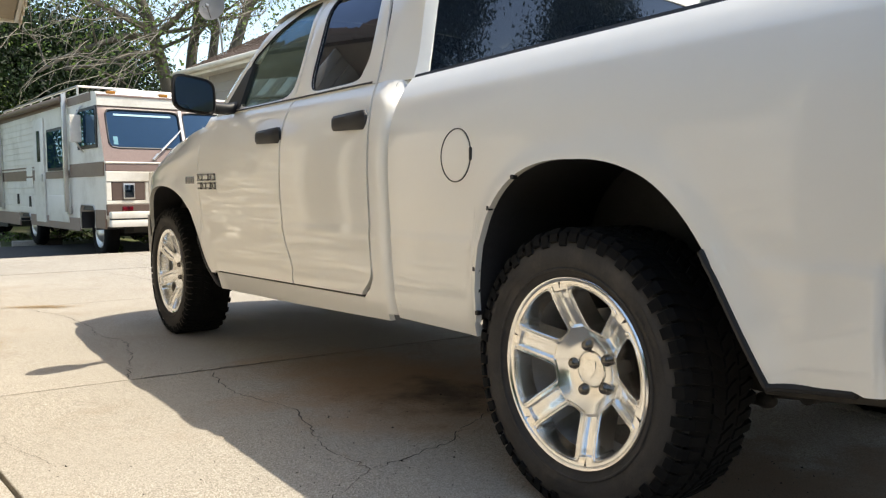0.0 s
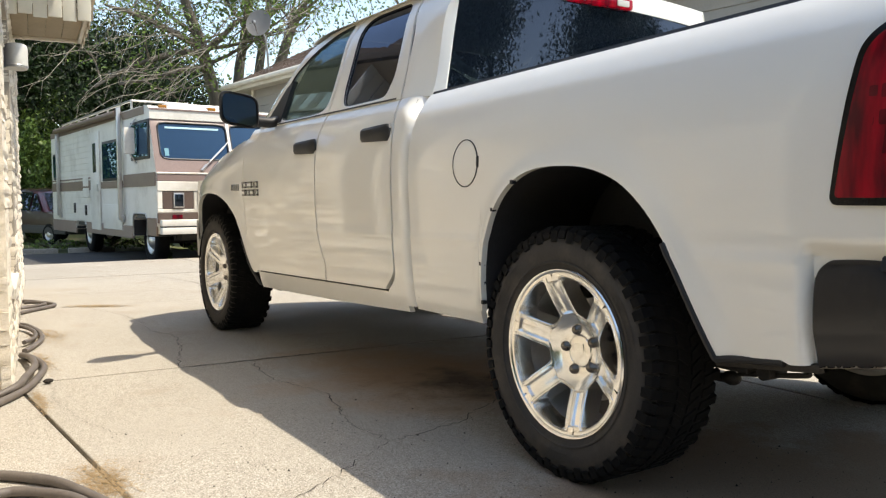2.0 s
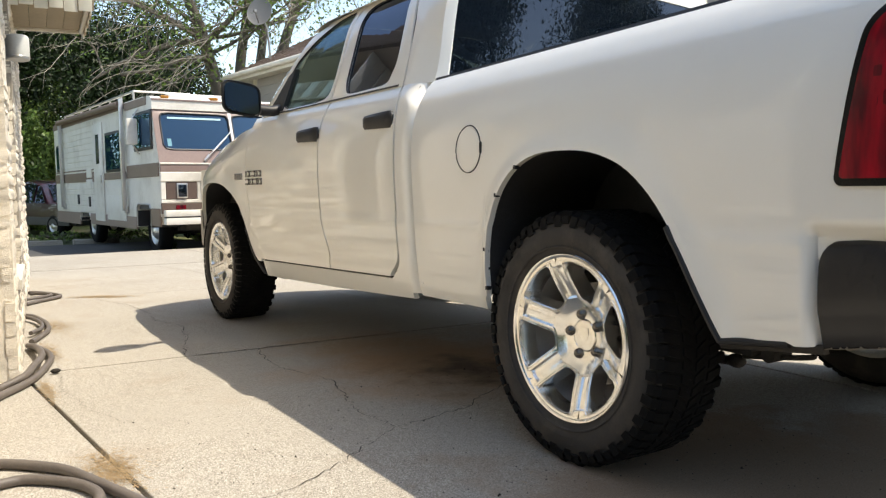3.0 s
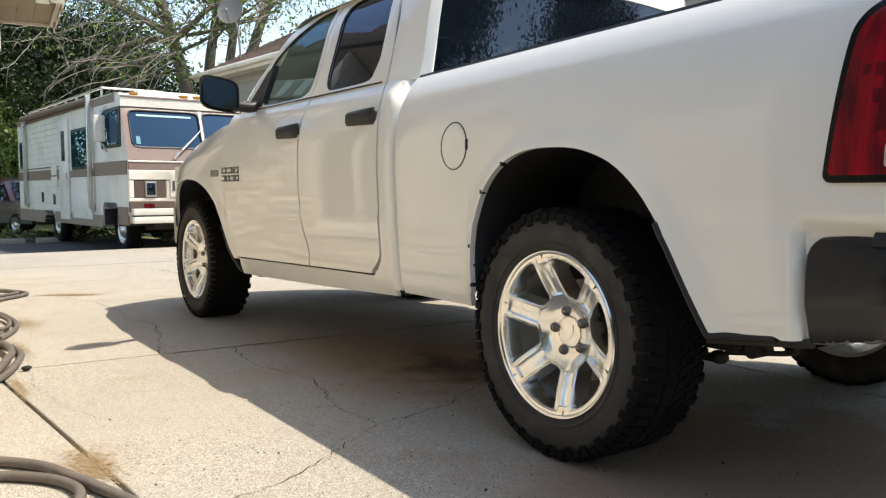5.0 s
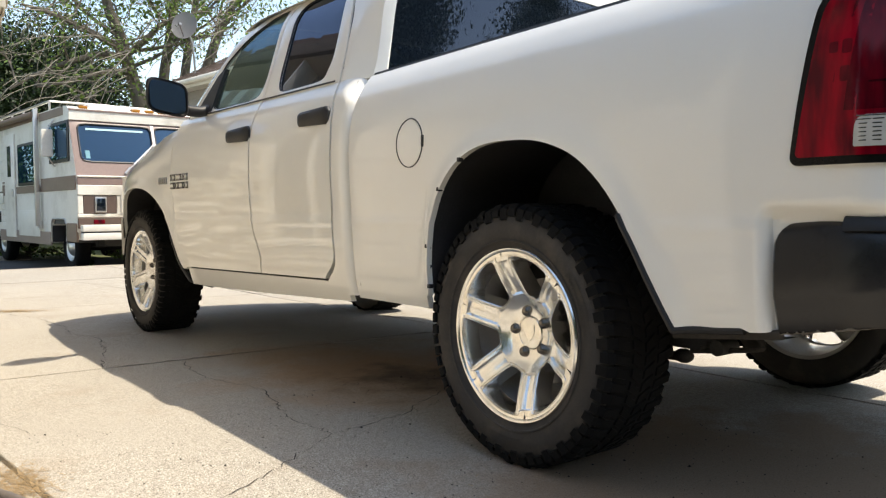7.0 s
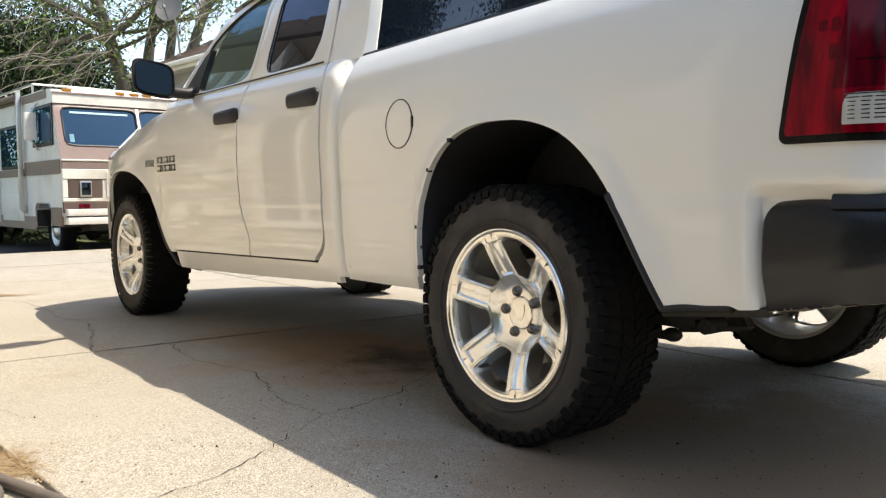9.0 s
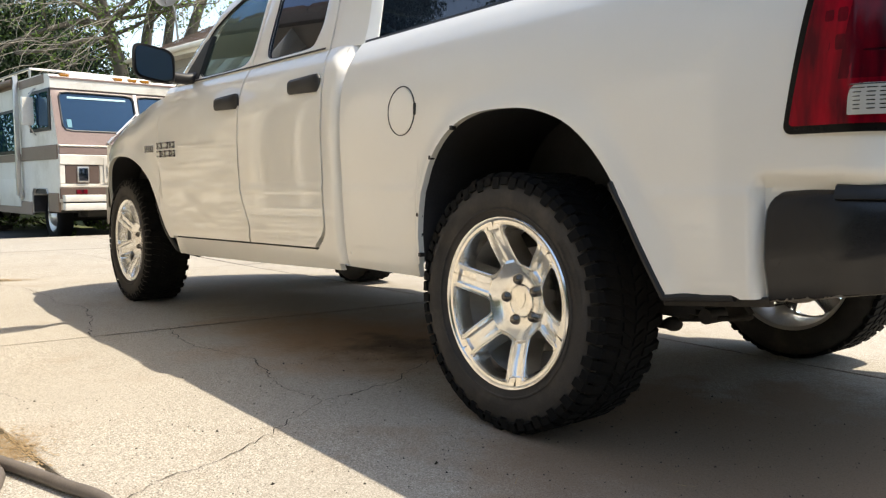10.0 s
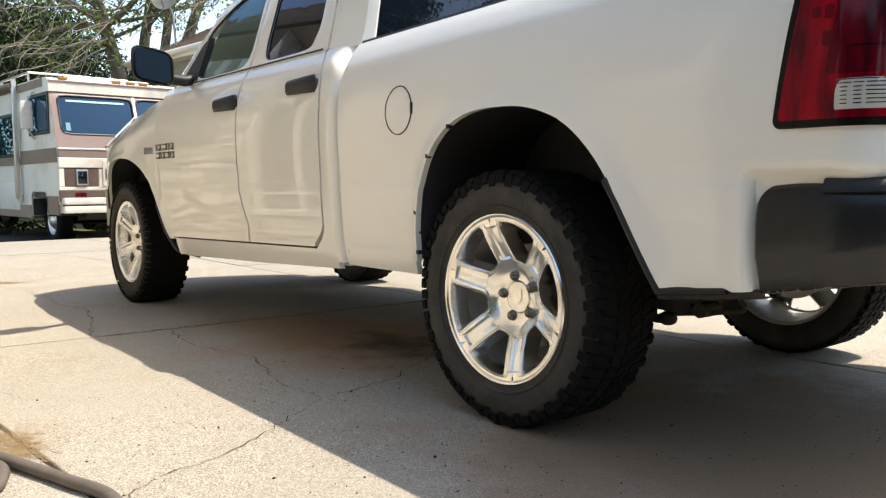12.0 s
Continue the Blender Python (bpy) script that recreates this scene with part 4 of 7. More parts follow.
for s in (-1, 1):
    def lamp_grid(u0, u1, z0, z1, out, nu=14, nz=40, slope=0.055, rb=0.055, cr=0.021, rt=None, ct=None):
        b = bmesh.new()
        rows = []
        for k in range(nz + 1):
            t = (1 - math.cos(math.pi * k / nz)) / 2
            z = z0 + (z1 - z0) * t
            ca, cb = max(0.0, 1 - t / rb), max(0.0, 1 - (1 - t) / (rt or rb))
            ua = u0 + slope * t + cr * (1 - math.sqrt(max(0.0, 1 - ca * ca))) + (ct or cr) * (1 - math.sqrt(max(0.0, 1 - cb * cb)))
            rows.append([bed_corner(ua + (u1 - ua) * j / nu, z, s, out + 0.006 * math.sin(math.pi * j / nu)) for j in range(nu + 1)])
        grid(b, rows)
        edges = [e for e in b.edges if len(e.link_faces) == 1]
        r = bmesh.ops.extrude_edge_only(b, edges=edges)
        for v in r["geom"]:
            if isinstance(v, bmesh.types.BMVert):
                v.co.x += 0.02 * -s
                v.co.y += 0.012
        return b
    tail = part("tail_lamp", lamp_grid(-0.128, 0.21, 0.876, 1.256, 0.004, slope=0.056, rt=0.19, ct=0.075), LAMP_BLACK, truck, "red tail lamp in a black bezel")
    part("red_lens", lamp_grid(-0.112, 0.205, 0.892, 1.240, 0.009, slope=0.056, rb=0.03, cr=0.010, rt=0.18, ct=0.065), RED_LENS, tail, "glossy red lens")
    part("reversing_lens", lamp_grid(-0.007, 0.19, 0.908, 0.968, 0.013, 10, 24, 0.0, 0.06, 0.004, 0.45, 0.022), CLEAR_LENS, tail, "clear ribbed reversing lens")
    for u0, u1, za, zb, mat, out in ((-0.066, 0.203, 0.978, 1.215, RED_DARK, 0.0091), (0.030, 0.202, 1.028, 1.033, RED_BLACK, 0.0097), (-0.060, -0.006, 1.022, 1.028, RED_LENS, 0.0094), (-0.056, -0.050, 1.022, 1.078, RED_LENS, 0.0094), (-0.056, 0.0, 1.074, 1.082, RED_LENS, 0.0096),
                                     (-0.050, -0.030, 1.036, 1.062, RED_DARK, 0.0094), (-0.020, 0.0, 1.036, 1.066, RED_DARK, 0.0096), (-0.044, -0.026, 1.094, 1.116, RED_DARK, 0.0096), (-0.018, 0.002, 1.090, 1.118, RED_DARK, 0.0097), (-0.040, -0.002, 1.128, 1.160, RED_LENS, 0.0094)):
        b = bmesh.new()
        rows = []
        for k in range(15):
            row = []
            for j in range(15):
                p, q = j / 7 - 1, k / 7 - 1
                p, q = p * math.sqrt(1 - 0.22 * q ** 6), q * math.sqrt(1 - 0.22 * p ** 6)
                z = (za + zb) / 2 + (zb - za) / 2 * q
                lean = 0.055 * (z - 0.902) / 0.366
                lo = u0 + (0.055 * (z - za) / 0.366 if u0 < -0.06 else 0.0)
                u = (lo + u1) / 2 + (u1 - lo) / 2 * p
                f = (u + 0.09 - lean) / (0.295 - lean)
                row.append(bed_corner(u, z, s, 0.0005 + (out - 0.009) + 0.009 + 0.006 * math.sin(math.pi * min(1.0, max(0.0, f)))))
            rows.append(row)
        grid(b, rows)
        part("lens_facet", b, mat, tail)
    for zz in (0.918, 0.926, 0.934, 0.942, 0.950, 0.958, 0.965):
        part("lens_rib", lamp_grid(-0.002, 0.188, zz, zz + 0.0022, 0.0136, 8, 4, 0.0, 0.3, 0.002), LUG, tail)

# underbody
under = part("chassis_frame", box(box(bmesh.new(), (0.42, -1.0, 0.50), (0.52, 4.2, 0.64), 0.01), (1.34, -1.0, 0.50), (1.44, 4.2, 0.64), 0.01), UNDER, truck, "dirty dark chassis rails")
bm = bmesh.new()
rod(bm, (0.15, 0, 0.415), (1.71, 0, 0.415), 0.05, n=16)
bmesh.ops.create_uvsphere(bm, u_segments=20, v_segments=12, radius=0.16, matrix=Matrix.Translation((0.93, 0.0, 0.415)) @ Matrix.Diagonal((1.1, 1, 1, 1)))
part("rear_axle", bm, UNDER, under)
bm = bmesh.new()
rod(bm, (0.2, 3.569, 0.415), (1.66, 3.569, 0.415), 0.04, n=12)
box(bm, (0.35, 3.3, 0.34), (1.51, 3.85, 0.48), 0.04)
part("front_axle", bm, UNDER, under)
for x in (0.34, 1.52):
    bm = bmesh.new()
    rod(bm, (x, -0.10, 0.40), (x + (0.05 if x < 1 else -0.05), -0.42, 0.66), 0.03)
    rod(bm, (x - 0.02, -0.05, 0.335), (x - 0.02, 0.09, 0.345), 0.02)
    part("shock_absorber", bm, UNDER, under)
bm = bmesh.new()
tube(bm, smooth_curve([(1.2, 3.0, 0.45), (1.25, 1.5, 0.44), (1.22, 0.6, 0.45), (1.42, 0.2, 0.56), (1.50, -0.2, 0.58), (1.50, -0.5, 0.565)], 6), 0.038, 10)
part("exhaust_pipe", bm, STEEL, under)
bm = bmesh.new()
rod(bm, (1.24, 0.7, 0.44), (1.25, 1.4, 0.44), 0.11, n=18)
part("silencer", bm, UNDER, under)
bm = box(bmesh.new(), (0.25, 0.95, 0.44), (1.65, 3.0, 0.62), 0.03)
part("floor_pan", bm, UNDER, under)
bm = box(bmesh.new(), (0.14, 2.80, 0.55), (1.72, 4.15, 0.98), 0.04)
part("engine_block", bm, UNDER, under)
bm = box(bmesh.new(), (0.22, -1.0, 0.545), (1.64, 0.9, 0.66), 0.02)
part("fuel_tank", bm, UNDER, under)
bm = bmesh.new()
box(bm, (0.83, -1.18, 0.44), (1.03, -0.9, 0.53), 0.01)
part("tow_hitch", bm, UNDER, under)
bm = bmesh.new()
tube(bm, smooth_curve([(0.30, -0.40, 0.378), (0.30, -0.50, 0.392), (0.30, -0.60, 0.408), (0.30, -0.625, 0.418), (0.30, -0.610, 0.440)], 5), 0.008, 8)
rod(bm, (0.29, -0.12, 0.352), (0.30, -0.36, 0.356), 0.014)
bmesh.ops.create_uvsphere(bm, u_segments=14, v_segments=8, radius=0.024, matrix=Matrix.Translation((0.30, -0.375, 0.360)) @ Matrix.Diagonal((1, 1.3, 0.9, 1)))
for k, (y0, y1, z0) in enumerate(((-0.54, 0.45, 0.455), (-0.525, 0.40, 0.435), (-0.50, 0.30, 0.418), (-0.47, 0.20, 0.402), (-0.45, 0.12, 0.388))):
    box(bm, (0.27, y0, z0), (0.335, y1, z0 + 0.022), 0.004)
rod(bm, (0.265, -0.505, 0.402), (0.345, -0.505, 0.402), 0.022)
box(bm, (0.28, -0.545, 0.43), (0.325, -0.49, 0.55), 0.012)
part("spring_shackle", bm, UNDER, under, "dark leaf spring, shackle and brake pipe")
# cab interior
for x in (0.48, 1.38):
    bm = bmesh.new()
    box(bm, (x - 0.26, 1.75, 0.75), (x + 0.26, 2.25, 0.95), 0.06)
    box(bm, (x - 0.26, 1.62, 0.9), (x + 0.26, 1.78, 1.42), 0.06)
    box(bm, (x - 0.13, 1.63, 1.44), (x + 0.13, 1.73, 1.62), 0.05)
    part("front_seat", bm, INTERIOR, truck, "dark grey front seat")
bm = box(box(bmesh.new(), (0.2, 1.05, 0.75), (1.66, 1.5, 0.92), 0.05), (0.2, 0.98, 0.9), (1.66, 1.12, 1.4), 0.05)
part("rear_bench", bm, INTERIOR, truck)
bm = box(bmesh.new(), (0.1, 2.45, 0.8), (1.76, 2.85, 1.28), 0.07)
part("dashboard", bm, INTERIOR, truck)
bm = bmesh.new()
tube(bm, [(0.48 + 0.18 * math.cos(a), 2.32 + 0.06 * math.sin(a), 1.2 + 0.17 * math.sin(a)) for a in [2 * math.pi * k / 24 for k in range(25)]], 0.014, 8)
part("steering_wheel", bm, INTERIOR, truck)

# ---- wheels: outboard is -x, built once round the origin
RR, NB, TW = 0.407, 64, 0.245


def wheel_meshes():
    out = {}
    b = bmesh.new()
    lathe(b, [(0.250, 0.270), (0.255, 0.283), (0.251, 0.284), (0.243, 0.268), (0.20, 0.252), (0.10, 0.246), (0.03, 0.246), (0.012, 0.250)], 64, (0, 0, 0))
    lathe(b, [(0.15, 0.105), (0.125, 0.10), (0.12, 0.05)], 48, (0, 0, 0))
    out["wheel"] = (b, BARREL)
    # tyre carcass
    b = bmesh.new()
    half = [(0.010, 0.268), (-0.004, 0.281), (-0.013, 0.300), (-0.019, 0.322), (-0.019, 0.344), (-0.013, 0.364), (-0.003, 0.383), (0.012, 0.396), (0.035, 0.4045)]
    full = half + [(TW - x, r) for x, r in half[::-1]]
    lathe(b, full, 96, (0, 0, 0))
    # raised rings and lettering bars on the side wall
    lathe(b, [(-0.012, 0.292), (-0.0165, 0.294), (-0.0175, 0.298), (-0.0155, 0.301)], 96, (0, 0, 0))
    rg = random.Random(3)
    for start in (0.35, 2.45, 4.55):
        a = start
        for k in range(9):
            w = rg.uniform(0.035, 0.06)
            for r0, r1 in ((0.318, 0.324), (0.337, 0.343)):
                grid(b, [[(-0.022, r * math.cos(t), r * math.sin(t)) for t in (a, a + w * 0.5, a + w)] for r in (r0, r1)])
            grid(b, [[(-0.022, r * math.cos(t), r * math.sin(t)) for t in (a, a + 0.012)] for r in (0.318, 0.343)])
            a += w + 0.016
    out["tyre"] = (b, SIDEWALL)
    b = bmesh.new()
    # tread: shoulder lugs, scalloped side biters and two staggered middle rows

    def lug(x0, x1, a0, a1, r0, r1, skew=0.0):
        vs = []
        for x, k in ((x0, 0), (x1, 1)):
            for a in (a0 + skew * k, a1 + skew * k):
                for r in (r0, r1):
                    sh = 0.008 if r == r1 else 0.0
                    aa = a + (0.012 if a < (a0 + a1) / 2 + skew * k else -0.012) * (r == r1)
                    vs.append(b.verts.new((x + (sh if k == 0 else -sh) * 0.6, r * math.cos(aa), r * math.sin(aa))))
        for f in ((0, 1, 3, 2), (4, 6, 7, 5), (0, 4, 5, 1), (2, 3, 7, 6), (1, 5, 7, 3)):
            b.faces.new([vs[i] for i in f])
    for k in range(NB):
        a = 2 * math.pi * k / NB
        w = 2 * math.pi / NB
        ext = 0.012 if k % 2 else -0.001
        lug(-0.004 + ext, 0.068, a, a + w * 0.86, 0.394, RR + 0.003, 0.035)
        lug(0.182, 0.254 - ext, a + w * 0.5, a + w * 1.36, 0.394, RR + 0.003, -0.035)
        lug(0.074, 0.122, a + w * 0.2, a + w * 1.06, 0.394, RR + 0.0035, 0.06)
        lug(0.128, 0.176, a + w * 0.55, a + w * 1.41, 0.394, RR + 0.0035, -0.06)
        # side biter reaching down the shoulder
        rr0 = 0.362 if k % 2 else 0.374
        grid(b, [[(x, r * math.cos(t), r * math.sin(t)) for t in (a, a + w * 0.15, a + w * 0.62, a + w * 0.77)] for x, r in ((-0.013, rr0 - 0.004), (-0.020, rr0), (-0.014, 0.396), (0.002 + ext, RR + 0.004))])
    lathe(b, [(0.012, 0.3975), (0.035, 0.4055), (0.215, 0.4055), (0.238, 0.3975)], 96, (0, 0, 0))
    out["tread"] = (b, RUBBER)
    # rim: outer lip, six ridged spokes and hub
    b = bmesh.new()
    lathe(b, [(0.03, 0.246), (0.016, 0.249), (0.008, 0.252), (0.003, 0.257), (-0.002, 0.262), (-0.006, 0.268), (-0.007, 0.2715), (-0.003, 0.2755), (0.008, 0.277)], 96, (0, 0, 0))
    depth = [(0.045, 0.078), (0.085, 0.073), (0.105, 0.062), (0.14, 0.043), (0.18, 0.024), (0.215, 0.010), (0.24, 0.002), (0.262, -0.001)]
    HALF, IN, OUT, TH = 0.041, 0.124, 0.2465, radians(30)
    for k in range(6):
        ang = radians(77 + 30 + 60 * k)
        # one window between two spokes: its rounded outline, and the border of its sector
        edge = lambda u: u * math.tan(TH) - HALF / math.cos(TH)
        wa = math.asin(0.092 / OUT)
        inner_l, outer_l = (IN, edge(IN)), (OUT * math.cos(wa), edge(OUT * math.cos(wa)))
        along = lambda p: p[0] * math.cos(TH) + abs(p[1]) * math.sin(TH)
        axis = lambda d, sg: (d * math.cos(TH), sg * d * math.sin(TH))
        win, rim_pts, spoke = [], [], []
        n = 26
        for i in range(n):
            q = i / n
            p = (inner_l[0] + (outer_l[0] - inner_l[0]) * q, inner_l[1] + (outer_l[1] - inner_l[1]) * q)
            win.append(p), rim_pts.append(axis(along(p), 1)), spoke.append(True)
        ao = math.atan2(outer_l[1], outer_l[0])
        for i in range(n):
            q = 1 - 2 * i / n
            win.append((OUT * math.cos(ao * q), OUT * math.sin(ao * q)))
            rim_pts.append((0.2625 * math.cos(TH * q), 0.2625 * math.sin(TH * q))), spoke.append(False)
        for i in range(n):
            q = 1 - i / n
            p = (inner_l[0] + (outer_l[0] - inner_l[0]) * q, -inner_l[1] - (outer_l[1] - inner_l[1]) * q)
            win.append(p), rim_pts.append(axis(along(p), -1)), spoke.append(True)
        base = along(inner_l)
        for i in range(10):
            q = -1 + 2 * i / 10
            win.append((IN, inner_l[1] * q)), rim_pts.append((base * math.cos(TH), base * math.sin(TH) * q)), spoke.append(False)
        for _ in range(7):
            win = [((win[i - 1][0] + 2 * win[i][0] + win[(i + 1) % len(win)][0]) / 4, (win[i - 1][1] + 2 * win[i][1] + win[(i + 1) % len(win)][1]) / 4) for i in range(len(win))]
        mu = sum(p[0] for p in win) / len(win)

        def put(u, v, x):
            return (x, u * math.cos(ang) - v * math.sin(ang), u * math.sin(ang) + v * math.cos(ang))

        def dep_at(u, v):
            return lerp_table(depth, math.hypot(u, v))
        rows = []
        for shrink, deep in ((0.85, 0.060), (0.885, 0.045), (0.95, 0.016), (0.978, 0.006), (0.993, 0.002)):
            rows.append([put(mu + (u - mu) * shrink, v * shrink, dep_at(u, v) + deep) for u, v in win])
        for f, up, sink in ((0.0, 0.0, 0.0), (0.06, -0.002, 0.0), (0.12, -0.0014, 0.0), (0.17, 0.0034, 0.0), (0.21, 0.0034, 0.0), (0.27, -0.002, 0.0), (0.40, -0.002, 0.0), (0.45, 0.0, 0.6), (0.48, 0.0, 1.0), (0.54, 0.0, 1.0), (0.75, 0.0, 0.88), (1.0, 0.0, 0.84)):
            row = []
            for (u, v), (bu, bv), sp in zip(win, rim_pts, spoke):
                pu, pv = u + (bu - u) * f, v + (bv - v) * f
                d = along((pu, pv))
                m = step((d - 0.126) / 0.006) * step((0.236 - d) / 0.006) if sp else 0.0
                fade = 1.0 if sp else max(0.0, 1 - 1.2 * f)
                row.append(put(pu, pv, dep_at(pu, pv) + up * fade + 0.011 * sink * m))
            rows.append(row)
        grid(b, rows, True)
    base = (IN * math.cos(TH) + edge(IN) * math.sin(TH))
    hexa = []
    for k in range(6):
        a0, a1 = radians(77 + 60 * k), radians(137 + 60 * k)
        hexa += [((1 - i / 8) * math.cos(a0) * base + i / 8 * math.cos(a1) * base, (1 - i / 8) * math.sin(a0) * base + i / 8 * math.sin(a1) * base) for i in range(8)]
    rows = []
    for f in (0.0, 0.25, 0.5, 0.8, 0.95, 1.0):
        row = []
        for y, z in hexa:
            L = math.hypot(y, z)
            rr = L + (0.0525 - L) * f
            row.append((lerp_table(depth, rr) + (0.004 if f == 1.0 else 0.0), y / L * rr, z / L * rr))
        rows.append(row)
    grid(b, rows, True)
    bmesh.ops.remove_doubles(b, verts=b.verts[:], dist=0.0004)
    bmesh.ops.recalc_face_normals(b, faces=b.faces[:])
    out["rim"] = (b, CHROME)
    b = bmesh.new()
    lathe(b, [(0.086, 0.0515), (0.0765, 0.0510), (0.0745, 0.049), (0.0735, 0.040), (0.0725, 0.02), (0.0725, 0.0005)], 40, (0, 0, 0))
    prism(b, [(0.0728, y, z) for y, z in ((-0.019, 0.026), (0.019, 0.026), (0.021, 0.004), (0.012, -0.016), (0.0, -0.028), (-0.012, -0.016), (-0.021, 0.004))], (-0.0022, 0, 0))
    out["centre_cap"] = (b, CHROME)
    b = bmesh.new()
    lathe(b, [(0.145, 0.02), (0.145, 0.17), (0.165, 0.17), (0.165, 0.02)], 48, (0, 0, 0))
    lathe(b, [(0.135, 0.02), (0.135, 0.085), (0.145, 0.09)], 32, (0, 0, 0))
    out["brake_disc"] = (b, STEEL)
    b = bmesh.new()
    box(b, (0.125, -0.19, -0.07), (0.19, -0.09, 0.09), 0.02)
    out["brake_caliper"] = (b, UNDER)
    return out


def lug_mesh():
    b = bmesh.new()
    lathe(b, [(0.004, 0.0165), (-0.004, 0.0160), (-0.009, 0.0142), (-0.0125, 0.0105), (-0.0145, 0.0055), (-0.015, 0.0005)], 20, (0, 0, 0))
    lathe(b, [(0.004, 0.0185), (0.0, 0.0180), (-0.002, 0.0160)], 20, (0, 0, 0))
    return b


WHEEL_DATA = {}
for nm, (b, mat) in wheel_meshes().items():
    ob = link_mesh(nm, b, mat, 28)
    WHEEL_DATA[nm] = ob.data
    bpy.data.objects.remove(ob)
ob = link_mesh("lug_nut", lug_mesh(), LUG, 40)
WHEEL_DATA["lug_nut"] = ob.data
bpy.data.objects.remove(ob)
for s, y, spin in ((-1, 0.0, 0), (-1, 3.569, 22), (1, 0.0, 47), (1, 3.569, 11)):
    hub_z = 0.4085 if y < 1 else 0.397
    w = new("wheel", WHEEL_DATA["wheel"])
    w.parent = truck
    w.matrix_basis = Matrix.Translation((at_side(-0.033 if y < 1 else -0.025, s) - XC + (0.02 if s > 0 else 0.0), y - 1.7, hub_z)) @ pose(0, 0, 0, 0, 0, 0 if s < 0 else 180) @ pose(0, 0, 0, spin) @ Matrix.Diagonal((1, 0.972, 0.972, 1))
    w["label"] = "chrome wheel with a chunky mud tyre"
    for nm in ("tyre", "tread", "rim", "centre_cap", "brake_disc", "brake_caliper"):
        c = new(nm, WHEEL_DATA[nm])
        c.parent = w
        if nm == "tread":
            c["kind"] = "stuff"
            c["label"] = "chunky black tread blocks"
    for k in range(5):
        c = new("lug_nut", WHEEL_DATA["lug_nut"])
        c.parent = w
        a = radians(103 - 72 * k)
        c.location = (0.0745, -0.06985 * math.cos(a), 0.06985 * math.sin(a))
truck.location.z = -0.01

# ---- asphalt lane behind the driveway
ASPHALT = surface("old_grey_asphalt", (0.035, 0.034, 0.034), (0.075, 0.072, 0.07), 5, 120, 0.92, 0.6, 0.004, wear=(0.11, 0.10, 0.085), wear_scale=0.8)
bm = bmesh.new()
grid(bm, [[(x, y, LANE_Z + 0.006 * noise.noise((x * 0.4, y * 0.4, 0))) for x in span(-16, 14, 30)] for y in (10.76, 12.4, 14.2, 15.9)])
rim = [e for e in bm.edges if len(e.link_faces) == 1]
r = bmesh.ops.extrude_edge_only(bm, edges=rim)
for v in r["geom"]:
    if isinstance(v, bmesh.types.BMVert):
        v.co.z -= 0.06
tagged(link_mesh("road", bm, ASPHALT), "worn grey asphalt lane across the end of the driveway", "road", kind="structure")

# unseen asphalt behind the viewer, its extent set to limit bounced light
bm = bmesh.new()
grid(bm, [[(x, y, -0.004 + 0.006 * noise.noise((x * 0.4, y * 0.4, 3))) for x in span(-22, 22, 44)] for y in (-9.0, -7, -5.4, -4, -2.72)])
grid(bm, [[(x, y, -0.004 + 0.006 * noise.noise((x * 0.4, y * 0.4, 3))) for x in span(-22, -1.312, 22)] for y in (-2.718, -1.8, -0.78)])
rim = [e for e in bm.edges if len(e.link_faces) == 1]
r = bmesh.ops.extrude_edge_only(bm, edges=rim)
for v in r["geom"]:
    if isinstance(v, bmesh.types.BMVert):
        v.co.z = -0.06
tagged(link_mesh("street", bm, ASPHALT), "worn dark asphalt street where the driveway begins", "road", kind="structure")

# ---- neighbour's house beyond the truck: grey wall, eave and brown shingle roof
wall_east = thing("wall_east", "grey painted house wall beside the driveway", "wall", (4.8, 4, 0), kind="structure")
bm = box(bmesh.new(), (4.66, 1.5, -0.05), (4.9, 14.9, 3.2))
part("wall_core", bm, SIDING, wall_east)
for k in range(16):
    bm = bmesh.new()
    z0 = 0.25 + k * 0.185
    prism(bm, [(4.66, 1.48, z0), (4.635, 1.48, z0), (4.652, 1.48, z0 + 0.183), (4.66, 1.48, z0 + 0.183)], (0, 13.42, 0))
    part("siding_board", bm, SIDING, wall_east)
bm = box(bmesh.new(), (4.9, 14.66, -0.05), (9.6, 14.9, 3.2))
part("gable_wall", bm, SIDING, wall_east)
bm = box(bmesh.new(), (4.9, 1.5, -0.05), (9.6, 1.7, 3.2))
part("gable_wall", bm, SIDING, wall_east)
bm = box(bmesh.new(), (4.60, 14.80, 0.0), (4.66, 14.93, 3.2), 0.006)
part("corner_board", bm, TRIM, wall_east)
RED_SIGN = plain("faded_red_paint", (0.40, 0.075, 0.045), 0.6)
bm = box(bmesh.new(), (4.60, 4.62, 2.80), (4.638, 5.10, 3.17), 0.008)
sign_board = solo("wall_sign", bm, RED_SIGN, "small faded red board fixed high on the grey wall", "sign")
sign_board.location = (-0.49, 0, 0)

roof_east = thing("roof_east", "brown asphalt shingle roof with a cream eave", "roof", (6.5, 4, 3.3), kind="structure")
EAVE_X, EAVE_Z, PITCH, Y0, Y1 = 3.86, 3.30, 0.50, 1.2, 15.62
bm = bmesh.new()
